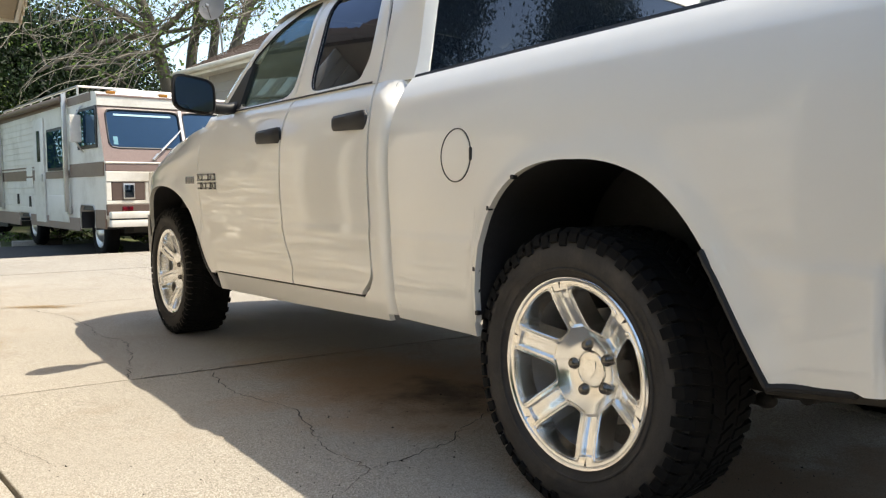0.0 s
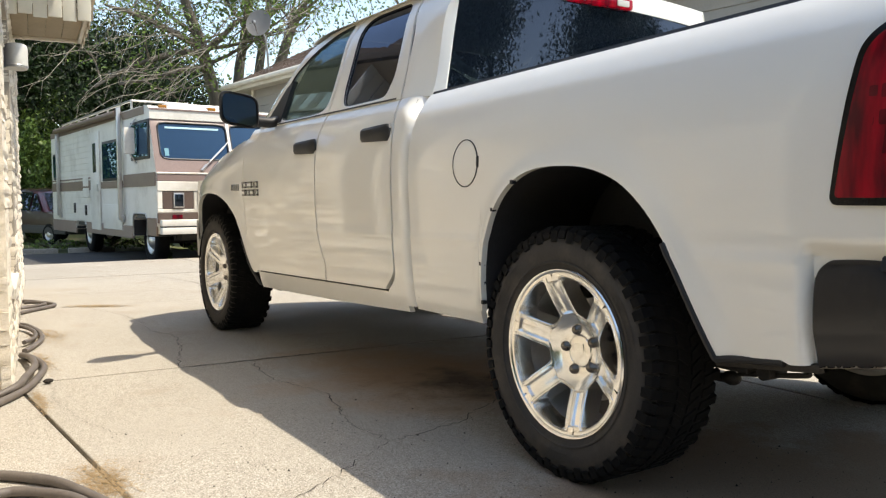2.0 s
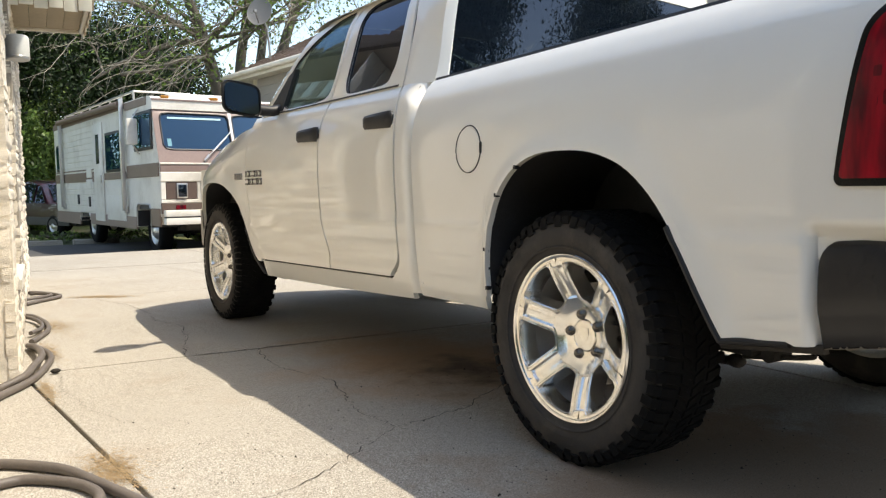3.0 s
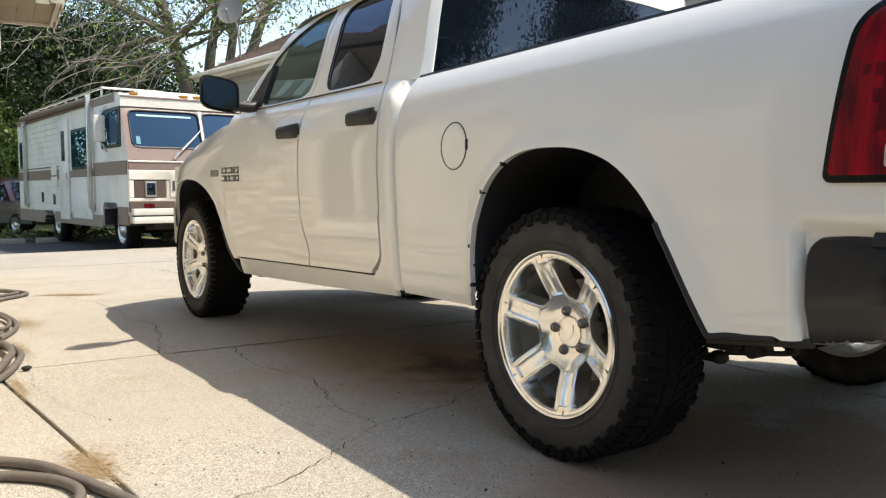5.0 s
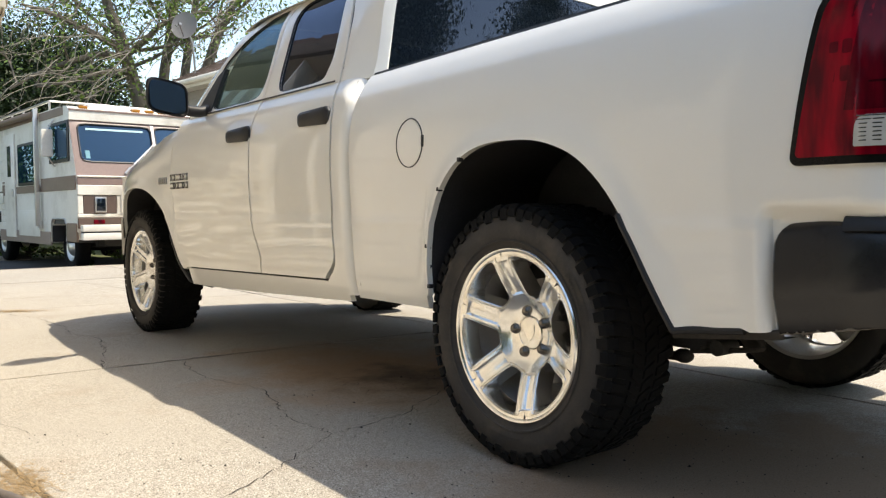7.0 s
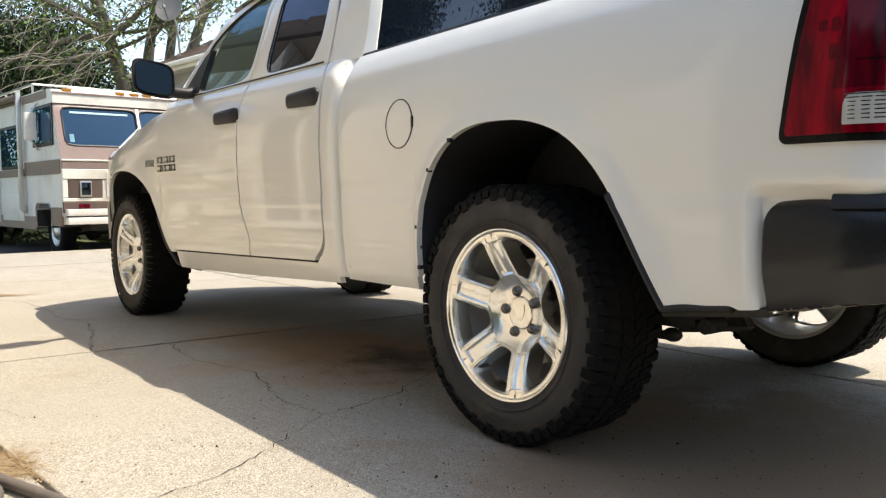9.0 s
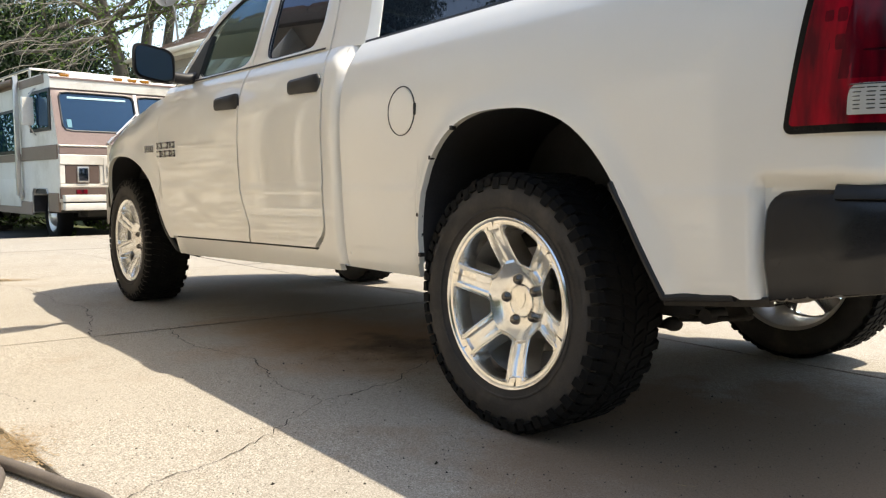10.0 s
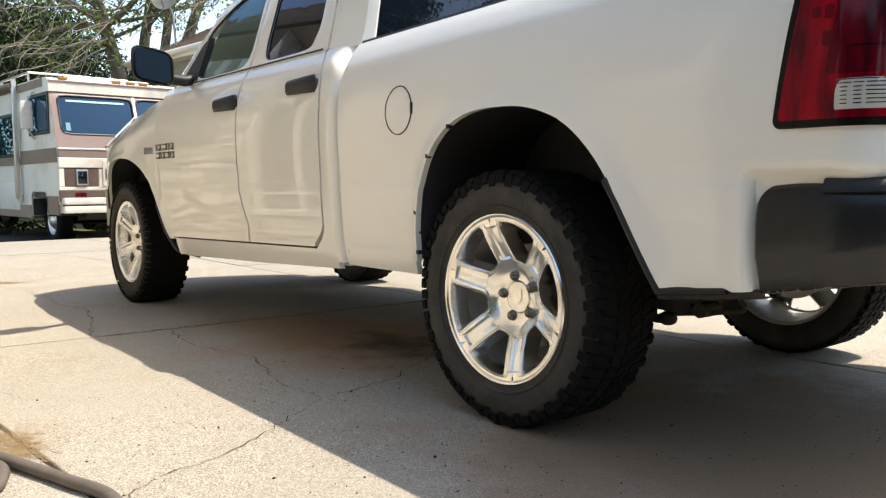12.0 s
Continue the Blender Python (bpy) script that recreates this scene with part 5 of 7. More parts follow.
prism(bm, [(EAVE_X + 0.02, Y0, EAVE_Z - 0.02), (4.68, Y0, EAVE_Z - 0.02), (4.68, Y0, EAVE_Z + 0.10), (7.2, Y0, EAVE_Z + PITCH * 3.34 - 0.03), (10.5, Y0, EAVE_Z), (10.5, Y0, EAVE_Z - 0.04), (7.2, Y0, EAVE_Z + PITCH * 3.34 - 0.12), (EAVE_X + 0.02, Y0, EAVE_Z - 0.06)], (0, Y1 - Y0, 0))
part("roof_deck", bm, TRIM, roof_east)
bm = box(bmesh.new(), (EAVE_X - 0.02, Y0, EAVE_Z - 0.14), (EAVE_X + 0.018, Y1, EAVE_Z + 0.0), 0.006)
part("fascia", bm, TRIM, roof_east, "cream painted fascia board")
bm = bmesh.new()
tube(bm, [(EAVE_X - 0.07, y, EAVE_Z - 0.03) for y in span(Y0, Y1, 12)], 0.055, 10)
part("gutter", bm, TRIM, roof_east, "cream rain gutter")
bm = box(bmesh.new(), (EAVE_X + 0.02, Y0, EAVE_Z - 0.10), (4.68, Y1, EAVE_Z - 0.08))
part("eave_soffit", bm, TRIM, roof_east)
rng = random.Random(11)
for k in range(22):
    x0 = EAVE_X - 0.05 + k * 0.155
    bm = bmesh.new()
    rows_a, rows_b = [], []
    n = 120
    for i in range(n + 1):
        y = Y0 - 0.03 + (Y1 - Y0 + 0.06) * i / n
        j = rng.uniform(-0.006, 0.006)
        za = EAVE_Z + PITCH * (x0 - EAVE_X) + 0.03 + rng.uniform(0, 0.003)
        rows_a.append((x0 + j, y, za))
        rows_b.append((x0 + 0.20, y, EAVE_Z + PITCH * (x0 + 0.20 - EAVE_X) + 0.012))
    low = [(p[0], p[1], p[2] - 0.014) for p in rows_a]
    grid(bm, [low, rows_a, rows_b])
    part("shingle_course", bm, SHINGLE, roof_east, smooth=0)

# satellite dish on the roof
DISH = plain("grey_dish_metal", (0.30, 0.295, 0.29), 0.45, 0.2)
dish = thing("satellite_dish", "grey satellite dish on a pole on the house roof", "satellite dish", (4.75, 14.6, 3.65))
bm = bmesh.new()
c = Vector((4.42, 14.6, 4.62))
axis = Vector((-0.62, -0.70, 0.34)).normalized()
q = axis.to_track_quat("Z", "Y").to_matrix()
rows = []
for ring in range(9):
    rr = 0.30 * ring / 8 + 0.001
    rows.append([c + q @ Vector((rr * 0.88 * math.cos(a), rr * 1.05 * math.sin(a), 0.6 * rr * rr)) for a in [2 * math.pi * k / 32 for k in range(32)]])
grid(bm, rows, True)
bmesh.ops.solidify(bm, geom=bm.faces[:], thickness=0.008)
part("reflector", bm, DISH, dish)
bm = bmesh.new()
tube(bm, smooth_curve([c - axis * 0.02, c - axis * 0.12 + Vector((0.02, 0.02, -0.05)), (4.60, 14.66, 4.3), (4.66, 14.66, 3.62), (4.69, 14.66, 3.05)], 5), 0.022, 8)
part("mast", bm, STEEL, dish)
bm = bmesh.new()
rod(bm, c - q @ Vector((0, 0.26, 0)), c + axis * 0.34 - q @ Vector((0, 0.16, 0)), 0.010)
box(bm, tuple(c + axis * 0.34 - q @ Vector((0, 0.16, 0)) - Vector((0.03, 0.03, 0.03))), tuple(c + axis * 0.34 - q @ Vector((0, 0.16, 0)) + Vector((0.03, 0.03, 0.03))), 0.01)
part("receiver_arm", bm, STEEL, dish)

# ---- stone house on the other side of the driveway: wall turned six degrees from the truck
HD = Vector((0.0995, 0.995, 0))
HN = Vector((0.995, -0.0995, 0))
HO = Vector((-1.322, 2.22, 0))


def house(d, n, z):
    p = HO + HD * d + HN * n
    return Vector((p.x, p.y, z))


HM = Matrix(((HD.x, -HN.x, 0, HO.x), (HD.y, -HN.y, 0, HO.y), (0, 0, 1, 0), (0, 0, 0, 1)))   # local: along, into the house, up
wall_west = thing("wall_west", "cream split-face stone house wall", "wall", (-1.6, 4, 0), kind="structure")


def wall_box(lo, hi, mat, name, label="", bevel=0.0):
    b = box(bmesh.new(), lo, hi, bevel)
    b.transform(HM)
    return part(name, b, mat, wall_west, label)


wall_box((-1.95, 0.18, -0.05), (-0.02, 0.60, 2.86), MORTAR, "wall_core")
wall_box((0.0, 0.07, -0.05), (0.62, 0.40, 2.86), STONE, "wall_core")
wall_box((0.62, 0.07, -0.05), (1.86, 0.40, 0.36), MORTAR, "wall_core")
wall_box((0.62, 0.07, 2.05), (1.86, 0.40, 2.86), MORTAR, "wall_core")
wall_box((1.86, 0.07, -0.05), (5.3, 0.40, 2.86), MORTAR, "wall_core")
wall_box((5.2, 0.40, -0.05), (5.3, 6.0, 2.86), MORTAR, "wall_core")
wall_box((-1.95, 0.60, -0.05), (-1.85, 6.0, 2.86), MORTAR, "wall_core")
# window between the piers
wall_box((0.62, 0.10, 0.36), (0.69, 0.22, 2.05), TRIM, "window_jamb")
wall_box((1.79, 0.10, 0.36), (1.86, 0.22, 2.05), TRIM, "window_jamb")
wall_box((0.69, 0.10, 1.98), (1.79, 0.22, 2.05), TRIM, "window_head")
wall_box((0.69, 0.05, 0.36), (1.79, 0.22, 0.41), TRIM, "window_sill")
wall_box((1.215, 0.12, 0.41), (1.265, 0.18, 1.98), TRIM, "window_mullion")
wall_box((0.69, 0.16, 0.41), (1.79, 0.168, 1.98), TINT, "window_pane", "dark window glass")

roof_west = thing("roof_west", "tan soffit and low roof of the stone house", "roof", (-2.5, 3, 2.62), kind="structure")
for lo, hi, mat, nm in (((-2.2, -0.46, 2.865), (5.6, 0.9, 2.98), SOFFIT, "soffit"), ((-2.2, -0.50, 2.845), (5.6, -0.46, 3.01), EAVE_BROWN, "fascia_board"), ((-2.2, -0.48, 2.985), (5.6, 7.0, 3.09), SHINGLE, "roof_slab")):
    b = box(bmesh.new(), lo, hi, 0.004)
    b.transform(HM)
    part(nm, b, mat, roof_west)


# metal awning over the side door, with striped valance and scalloped edge
awning = thing("door_awning", "cream metal awning with a striped valance over a side door", "awning", (-0.9, 4.9, 2.3))
A0, A1, AW, AZ = 2.07, 3.40, 0.45, 2.22


def awn(b):
    b.transform(HM)
    return b


for k in range(6):
    w = (AW + 0.10) / 6
    n0 = 0.10 - w * k
    b = box(bmesh.new(), (A0 - (0.012 if k % 2 else 0.0), n0 - w + 0.003, AZ - 0.085 + 0.014 * (k % 2) - 0.004 * k), (A0 + 0.012, n0 - 0.002, AZ + 0.62), 0.004)
    part("valance_panel", awn(b), AWNING, awning)
for k in range(8):
    w = (A1 - A0) / 8
    a = A0 + 0.02 + w * k
    b = bmesh.new()
    pts = [(a + w * t, -AW, AZ - 0.02 - 0.045 * math.sin(math.pi * t) ** 0.6) for t in span(0, 1, 8)] + [(a + w, -AW, AZ + 0.3), (a, -AW, AZ + 0.3)]
    prism(b, pts, (0, -0.008 if k % 2 else -0.014, 0))
    part("scallop_panel", awn(b), AWNING if k % 2 else AWNING_DARK, awning)
b = bmesh.new()
prism(b, [(A0, 0.1, AZ + 0.60), (A0, -AW, AZ + 0.05), (A0, -AW, AZ + 0.07), (A0, 0.1, AZ + 0.64)], (A1 - A0, 0, 0))
part("awning_roof", awn(b), AWNING_DARK, awning, "tan underside of the awning")
b = box(box(box(bmesh.new(), (A0, -AW - 0.0, AZ - 0.02), (A1, -AW + 0.03, AZ + 0.02), 0.004), (A1 - 0.03, -AW, AZ - 0.02), (A1, 0.08, AZ + 0.02), 0.004), (A0 + 0.013, -AW, AZ), (A0 + 0.03, 0.08, AZ + 0.03), 0.004)
part("awning_frame", awn(b), AWNING, awning)
for k in range(4):
    w = (AW + 0.04) / 4
    b = box(bmesh.new(), (A0 + 0.03, -AW + 0.032 + w * k, AZ + 0.004), (A1 - 0.03, -AW + 0.032 + w * (k + 1) - 0.0015, AZ + 0.016), 0.003)
    part("underside_panel", awn(b), UNDERSIDE, awning, "tan underside panel")
for k in range(5):
    b = box(bmesh.new(), (A0 + 0.02, 0.06 - 0.135 * k, AZ + 0.52 - 0.115 * k), (A1 - 0.02, 0.06 - 0.135 * k + 0.025, AZ + 0.545 - 0.115 * k), 0.003)
    part("underside_rib", awn(b), AWNING_DARK, awning)

# white vent hood on the wall
vent = thing("vent_hood", "rounded white metal vent hood on the stone wall", "vent", tuple(house(1.42, 0, 1.75)))
b = bmesh.new()
rows = []
for z, sc in ((1.675, 0.93), (1.679, 0.985), (1.69, 1.0), (1.74, 1.0), (1.79, 1.0), (1.808, 0.97), (1.817, 0.88), (1.82, 0.5)):
    rows.append([house(1.42 + 0.10 * sc * math.sin(a), 0.065 * sc * math.cos(a) - 0.02, z) for a in [2 * math.pi * k / 28 for k in range(28)]])
vs = grid(b, rows, True)
b.faces.new(vs[0])
b.faces.new(vs[-1])
part("hood", b, VENT, vent)
b = bmesh.new()
tube(b, [house(1.42 + 0.10 * math.sin(a), 0.065 * math.cos(a) - 0.02, 1.688) for a in [2 * math.pi * k / 28 for k in range(29)]], 0.003, 6)
part("lower_rim", b, RV_ALU, vent)


# ---- hoses along the foot of the wall
def hose(name, pts, r, label):
    b = bmesh.new()
    tube(b, [p + Vector((0, 0, fall(p.y))) for p in smooth_curve(pts, 10)], r, 10)
    return solo(name, b, HOSE, label, "hose", group="hoses by the wall")


hose("garden_hose", [(-2.2, 1.15, 0.017), (-1.75, 1.08, 0.017), (-1.55, 0.97, 0.017), (-1.46, 0.89, 0.017), (-1.38, 0.78, 0.018), (-1.325, 0.63, 0.019), (-1.28, 0.50, 0.018), (-1.22, 0.31, 0.018), (-1.17, 0.12, 0.018), (-1.22, -0.2, 0.018), (-1.5, -0.42, 0.018), (-2.2, -0.5, 0.018)], 0.0165, "thick grey-brown hose lying on the concrete")
hose("garden_hose", [(-2.2, 0.62, 0.016), (-1.8, 0.70, 0.016), (-1.56, 0.77, 0.016), (-1.48, 0.76, 0.016), (-1.38, 0.655, 0.017), (-1.335, 0.54, 0.018), (-1.345, 0.44, 0.018), (-1.40, 0.35, 0.018), (-1.6, 0.25, 0.018), (-2.1, 0.2, 0.017)], 0.0155, "grey-brown hose looped on the concrete")
hose("garden_hose", [(-1.95, 1.60, 0.018), (-1.60, 1.80, 0.018), (-1.46, 1.99, 0.018), (-1.345, 2.19, 0.018), (-1.265, 2.43, 0.019), (-1.205, 2.70, 0.020), (-1.215, 2.95, 0.020), (-1.26, 3.10, 0.020)], 0.017, "grey-brown hose bending round the foot of the stone pier")
hose("garden_hose", [(-1.95, 1.75, 0.018), (-1.62, 1.92, 0.018), (-1.48, 2.10, 0.018), (-1.375, 2.17, 0.045), (-1.32, 2.36, 0.048), (-1.255, 2.62, 0.050), (-1.25, 2.9, 0.046), (-1.27, 3.15, 0.02)], 0.017, "grey-brown hose lying on another hose")
hose("garden_hose", [(-1.18, 4.55, 0.017), (-1.12, 4.42, 0.017), (-1.085, 4.06, 0.017), (-1.105, 3.72, 0.017), (-1.18, 3.45, 0.017), (-1.24, 3.30, 0.017)], 0.016, "grey-brown hose coiled against the wall")
hose("garden_hose", [(-1.18, 4.35, 0.03), (-1.14, 4.2, 0.03), (-1.12, 3.95, 0.03), (-1.15, 3.7, 0.03), (-1.22, 3.55, 0.03)], 0.013, "thinner coil of hose against the wall")
hose("garden_hose", [(-1.0, 6.05, 0.017), (-0.92, 5.95, 0.017), (-0.80, 5.66, 0.017), (-0.86, 5.50, 0.017), (-0.99, 5.36, 0.017), (-1.10, 5.22, 0.017)], 0.016, "grey-brown hose loop at the far end of the wall")
hose("garden_hose", [(-1.0, 5.9, 0.017), (-0.93, 5.80, 0.03), (-0.87, 5.62, 0.03), (-1.0, 5.48, 0.03), (-1.1, 5.42, 0.03)], 0.013, "thinner hose loop at the far end of the wall")


# ---- motorhome across the lane
RVB = Vector((-0.0634, 1.0, 0)).normalized()
RVR = Vector((1.0, 0.0634, 0)).normalized()
RVM = Matrix(((RVR.x, RVB.x, 0, 1.283), (RVR.y, RVB.y, 0, 10.734), (0, 0, 1, -0.18), (0, 0, 0, 1)))   # local: across, back, up
rv = thing("motorhome", "old cream and brown motorhome with a pink nose", "motorhome", (3.0, 16.5, 0))
RW, RL = 2.44, 7.9


def rvpart(name, b, mat, label="", parent=None, smooth=35):
    b.transform(RVM)
    return part(name, b, mat, parent or rv, label, smooth)


b = bmesh.new()
prism(b, [(0.0, v, z) for v, z in ((0.40, 2.33), (0.40, 2.50), (0.8, 2.55), (RL, 2.57), (RL, 0.46), (5.55, 0.46), (5.5, 0.60), (5.42, 0.63), (4.80, 0.63), (4.72, 0.60), (4.66, 0.46), (1.38, 0.46), (1.34, 0.78), (1.28, 0.83), (0.68, 0.83), (0.62, 0.78), (0.58, 0.53), (0.15, 0.53), (0.08, 0.70), (0.08, 1.46), (0.16, 1.69))], (RW, 0, 0))
body = rvpart("body", b, RV_CREAM, "cream ribbed body")
for k in range(17):
    z = 0.66 + k * 0.112
    if 1.18 < z < 1.46 or z > 2.40:
        continue
    b = box(bmesh.new(), (-0.010, 4.20, z), (0.0, RL - 0.02, z + 0.095), 0.006, 1)
    rvpart("rib_panel", b, RV_CREAM, parent=body)
for lo, hi in (((-0.016, 0.10, 1.275), (0.0, 1.86, 1.485)), ((-0.016, 1.94, 1.27), (0.0, 3.40, 1.39)), ((-0.016, 4.20, 1.25), (0.0, RL, 1.44)), ((-0.016, 4.20, 1.475), (0.0, RL, 1.50)), ((-0.014, 1.95, 2.45), (0.0, RL, 2.575)), ((-0.012, 0.62, 2.41), (0.0, 1.86, 2.535))):
    b = box(bmesh.new(), lo, hi, 0.003, 1)
    rvpart("brown_stripe", b, RV_BROWN, parent=body)
for lo, hi in (((-0.014, 1.40, 0.42), (0.02, 4.64, 0.63)), ((-0.014, 5.56, 0.38), (0.02, RL, 0.63)), ((-0.014, 0.10, 0.50), (0.02, 0.57, 0.78))):
    b = box(bmesh.new(), lo, hi, 0.008, 1)
    rvpart("skirt_panel", b, RV_BROWN if lo[1] < 1 else RV_PINK, parent=body)
for v0, v1, z in ((0.60, 1.36, 0.84), (4.70, 5.54, 0.64)):
    b = bmesh.new()
    tube(b, [(-0.006, v0, 0.5), (-0.006, v0, z - 0.07), (-0.006, v0 + 0.07, z), (-0.006, v1 - 0.07, z), (-0.006, v1, z - 0.07), (-0.006, v1, 0.5)], 0.012, 6)
    rvpart("arch_trim", b, RV_ALU, parent=body)
# entry door, windows and hatches
b = box(bmesh.new(), (-0.03, 3.44, 0.50), (0.0, 4.14, 2.34), 0.02)
door = rvpart("entry_door", b, RV_CREAM, "cream entry door")
b = box(bmesh.new(), (-0.036, 3.66, 1.58), (-0.028, 3.90, 2.13), 0.02)
rvpart("door_window", b, TINT, parent=door)
b = box(bmesh.new(), (-0.05, 3.52, 1.22), (-0.03, 3.59, 1.36), 0.008)
rvpart("door_handle", b, RV_ALU, parent=door)
for (v0, z0, v1, z1) in ((2.04, 1.40, 3.24, 2.12), (7.17, 1.51, 7.67, 2.09), (0.36, 1.70, 1.35, 2.32)):
    b = box(bmesh.new(), (-0.022, v0, z0), (0.0, v1, z1), 0.05, 2)
    w = rvpart("side_window", b, BLACK_PLASTIC, "side window in a dark frame")
    b = box(bmesh.new(), (-0.028, v0 + 0.05, z0 + 0.05), (-0.022, (v0 + v1) / 2 - 0.015, z1 - 0.05))
    rvpart("pane", b, SKY_GLASS, parent=w)
    b = box(bmesh.new(), (-0.028, (v0 + v1) / 2 + 0.015, z0 + 0.05), (-0.022, v1 - 0.05, z1 - 0.05))
    rvpart("pane", b, SKY_GLASS, parent=w)
for (v0, z0, v1, z1) in ((1.98, 0.54, 3.26, 0.98), (7.11, 0.66, 7.79, 0.97), (4.34, 1.11, 4.83, 1.30), (4.36, 1.33, 4.80, 1.50)):
    b = box(bmesh.new(), (-0.024, v0, z0), (0.0, v1, z1), 0.012)
    rvpart("hatch", b, RV_CREAM, "cream storage hatch")
for v, z in ((5.54, 0.80), (4.56, 0.76)):
    b = box(bmesh.new(), (-0.03, v, z), (-0.008, v + 0.12, z + 0.2), 0.02)
    rvpart("filler_cap", b, BLACK_PLASTIC)
# awning roll with its two arms, roof rack, roof units
b = bmesh.new()
rod(b, (-0.09, 1.9, 2.53), (-0.09, 7.0, 2.56), 0.05, n=14)
roll = rvpart("awning_roll", b, RV_BROWN, "rolled brown awning")
for v in (1.86, 6.90):
    b = box(bmesh.new(), (-0.10, v, 0.72), (-0.03, v + 0.07, 2.62), 0.01)
    box(b, (-0.06, v - 0.02, 0.68), (-0.01, v + 0.10, 0.80), 0.01)
    box(b, (-0.08, v + 0.01, 1.0), (-0.105, v + 0.06, 1.18), 0.004)
    rvpart("awning_arm", b, RV_ALU, parent=roll)
b = bmesh.new()
tube(b, [(0.06, v, 2.71) for v in span(1.5, 6.95, 10)], 0.022, 8)
for v in span(1.52, 6.9, 7):
    rod(b, (0.06, v, 2.55), (0.06, v, 2.71), 0.018)
tube(b, [(0.06, 1.5, 2.71), (0.3, 1.5, 2.71), (1.0, 1.5, 2.71)], 0.018, 8)
rvpart("roof_rack", b, RV_ALU, "pale roof rack rail")
b = box(bmesh.new(), (0.40, 0.75, 2.53), (1.35, 1.8, 2.63), 0.05, 3)
rvpart("roof_pod", b, RV_CREAM)
b = box(bmesh.new(), (1.7, 2.2, 2.58), (2.3, 3.0, 2.80), 0.06, 3)
rvpart("roof_vent", b, RV_ALU, "roof air unit")
# nose
b = bmesh.new()
prism(b, [(-0.004, v, z) for v, z in ((0.34, 2.32), (0.34, 2.47), (0.42, 2.525), (0.62, 2.545), (0.62, 2.32))], (RW + 0.008, 0, 0))
rvpart("brow", b, RV_CREAM, "cream brow over the windscreen")
b = box(bmesh.new(), (-0.008, 0.330, 2.455), (RW + 0.008, 0.345, 2.485), 0.003)
rvpart("brow_stripe", b, RV_PINK)
for x in (0.15, 0.94, 1.16, 1.36, 2.16):
    b = box(bmesh.new(), (x, 0.37, 2.495), (x + 0.13, 0.47, 2.545), 0.015)
    rvpart("marker_lamp", b, AMBER, "amber marker lamp")
slant = lambda z: 0.08 + 0.30 * (z - 1.46) / 0.86 - 0.012
b = bmesh.new()
pane1 = outline([(0.10, 1.69), (0.10, 2.27), (1.20, 2.27), (1.20, 1.69)], 8, 1)
pane2 = outline([(1.26, 1.69), (1.26, 2.27), (RW - 0.10, 2.27), (RW - 0.10, 1.69)], 8, 1)
for pane, (xa, xb) in ((pane1, (0.0, 1.23)), (pane2, (1.23, RW))):
    out = outline([(xa, 1.485), (xa, 2.325), (xb, 2.325), (xb, 1.485)], 8, 0)
    Q = lambda pts, o: [(x, slant(z) + o, z) for x, z in pts]
    grid(b, [Q(out, 0.0), Q(pane, -0.012), Q(pane, 0.03)], True)
nose_ob = rvpart("nose_panel", b, RV_PINK, "dusty pink nose panel")
for pane in (pane1, pane2):
    b = bmesh.new()
    b.faces.new([b.verts.new((x, slant(z) + 0.006, z)) for x, z in pane])
    rvpart("windscreen", b, SKY_GLASS, "blue-tinted windscreen", parent=nose_ob)
    b = bmesh.new()
    tube(b, [(x, slant(z) - 0.012, z) for x, z in pane + pane[:1]], 0.014, 6)
    rvpart("screen_seal", b, BLACK_PLASTIC, parent=nose_ob)
b = bmesh.new()
grid(b, [[(x, slant(z) - 0.02, z) for x in (1.205, 1.255)] for z in (1.66, 2.30)])
rvpart("centre_post", b, RV_ALU, parent=nose_ob)
b = bmesh.new()
tube(b, [(0.74, 0.06, 1.57), (0.92, 0.09, 1.72), (1.19, 0.18, 1.99)], 0.009, 6)
tube(b, [(0.84, 0.07, 1.66), (1.10, 0.14, 1.90)], 0.016, 6)
tube(b, [(0.70, 0.05, 1.52), (0.78, 0.06, 1.61)], 0.024, 6)
rvpart("wiper", b, RV_ALU, "parked windscreen wiper", parent=nose_ob)
b = bmesh.new()
tube(b, [(2.2, 0.08, 1.60), (1.9, 0.13, 1.83), (1.55, 0.21, 2.05)], 0.008, 6)
rvpart("wiper", b, RV_ALU, parent=nose_ob)
STICKER = plain("pale_blue_sticker", (0.35, 0.55, 0.62), 0.5)
b = bmesh.new()
grid(b, [[(x, slant(z) - 0.004, z) for x in (0.17, 0.235)] for z in (1.74, 1.86)])
rvpart("window_sticker", b, plain("teal_window_sticker", (0.10, 0.27, 0.34), 0.5), parent=nose_ob)
b = bmesh.new()
grid(b, [[(x, slant(z) - 0.004, z) for x in (0.22, 1.08)] for z in (2.175, 2.205)])
rvpart("sun_strip", b, STICKER, parent=nose_ob)
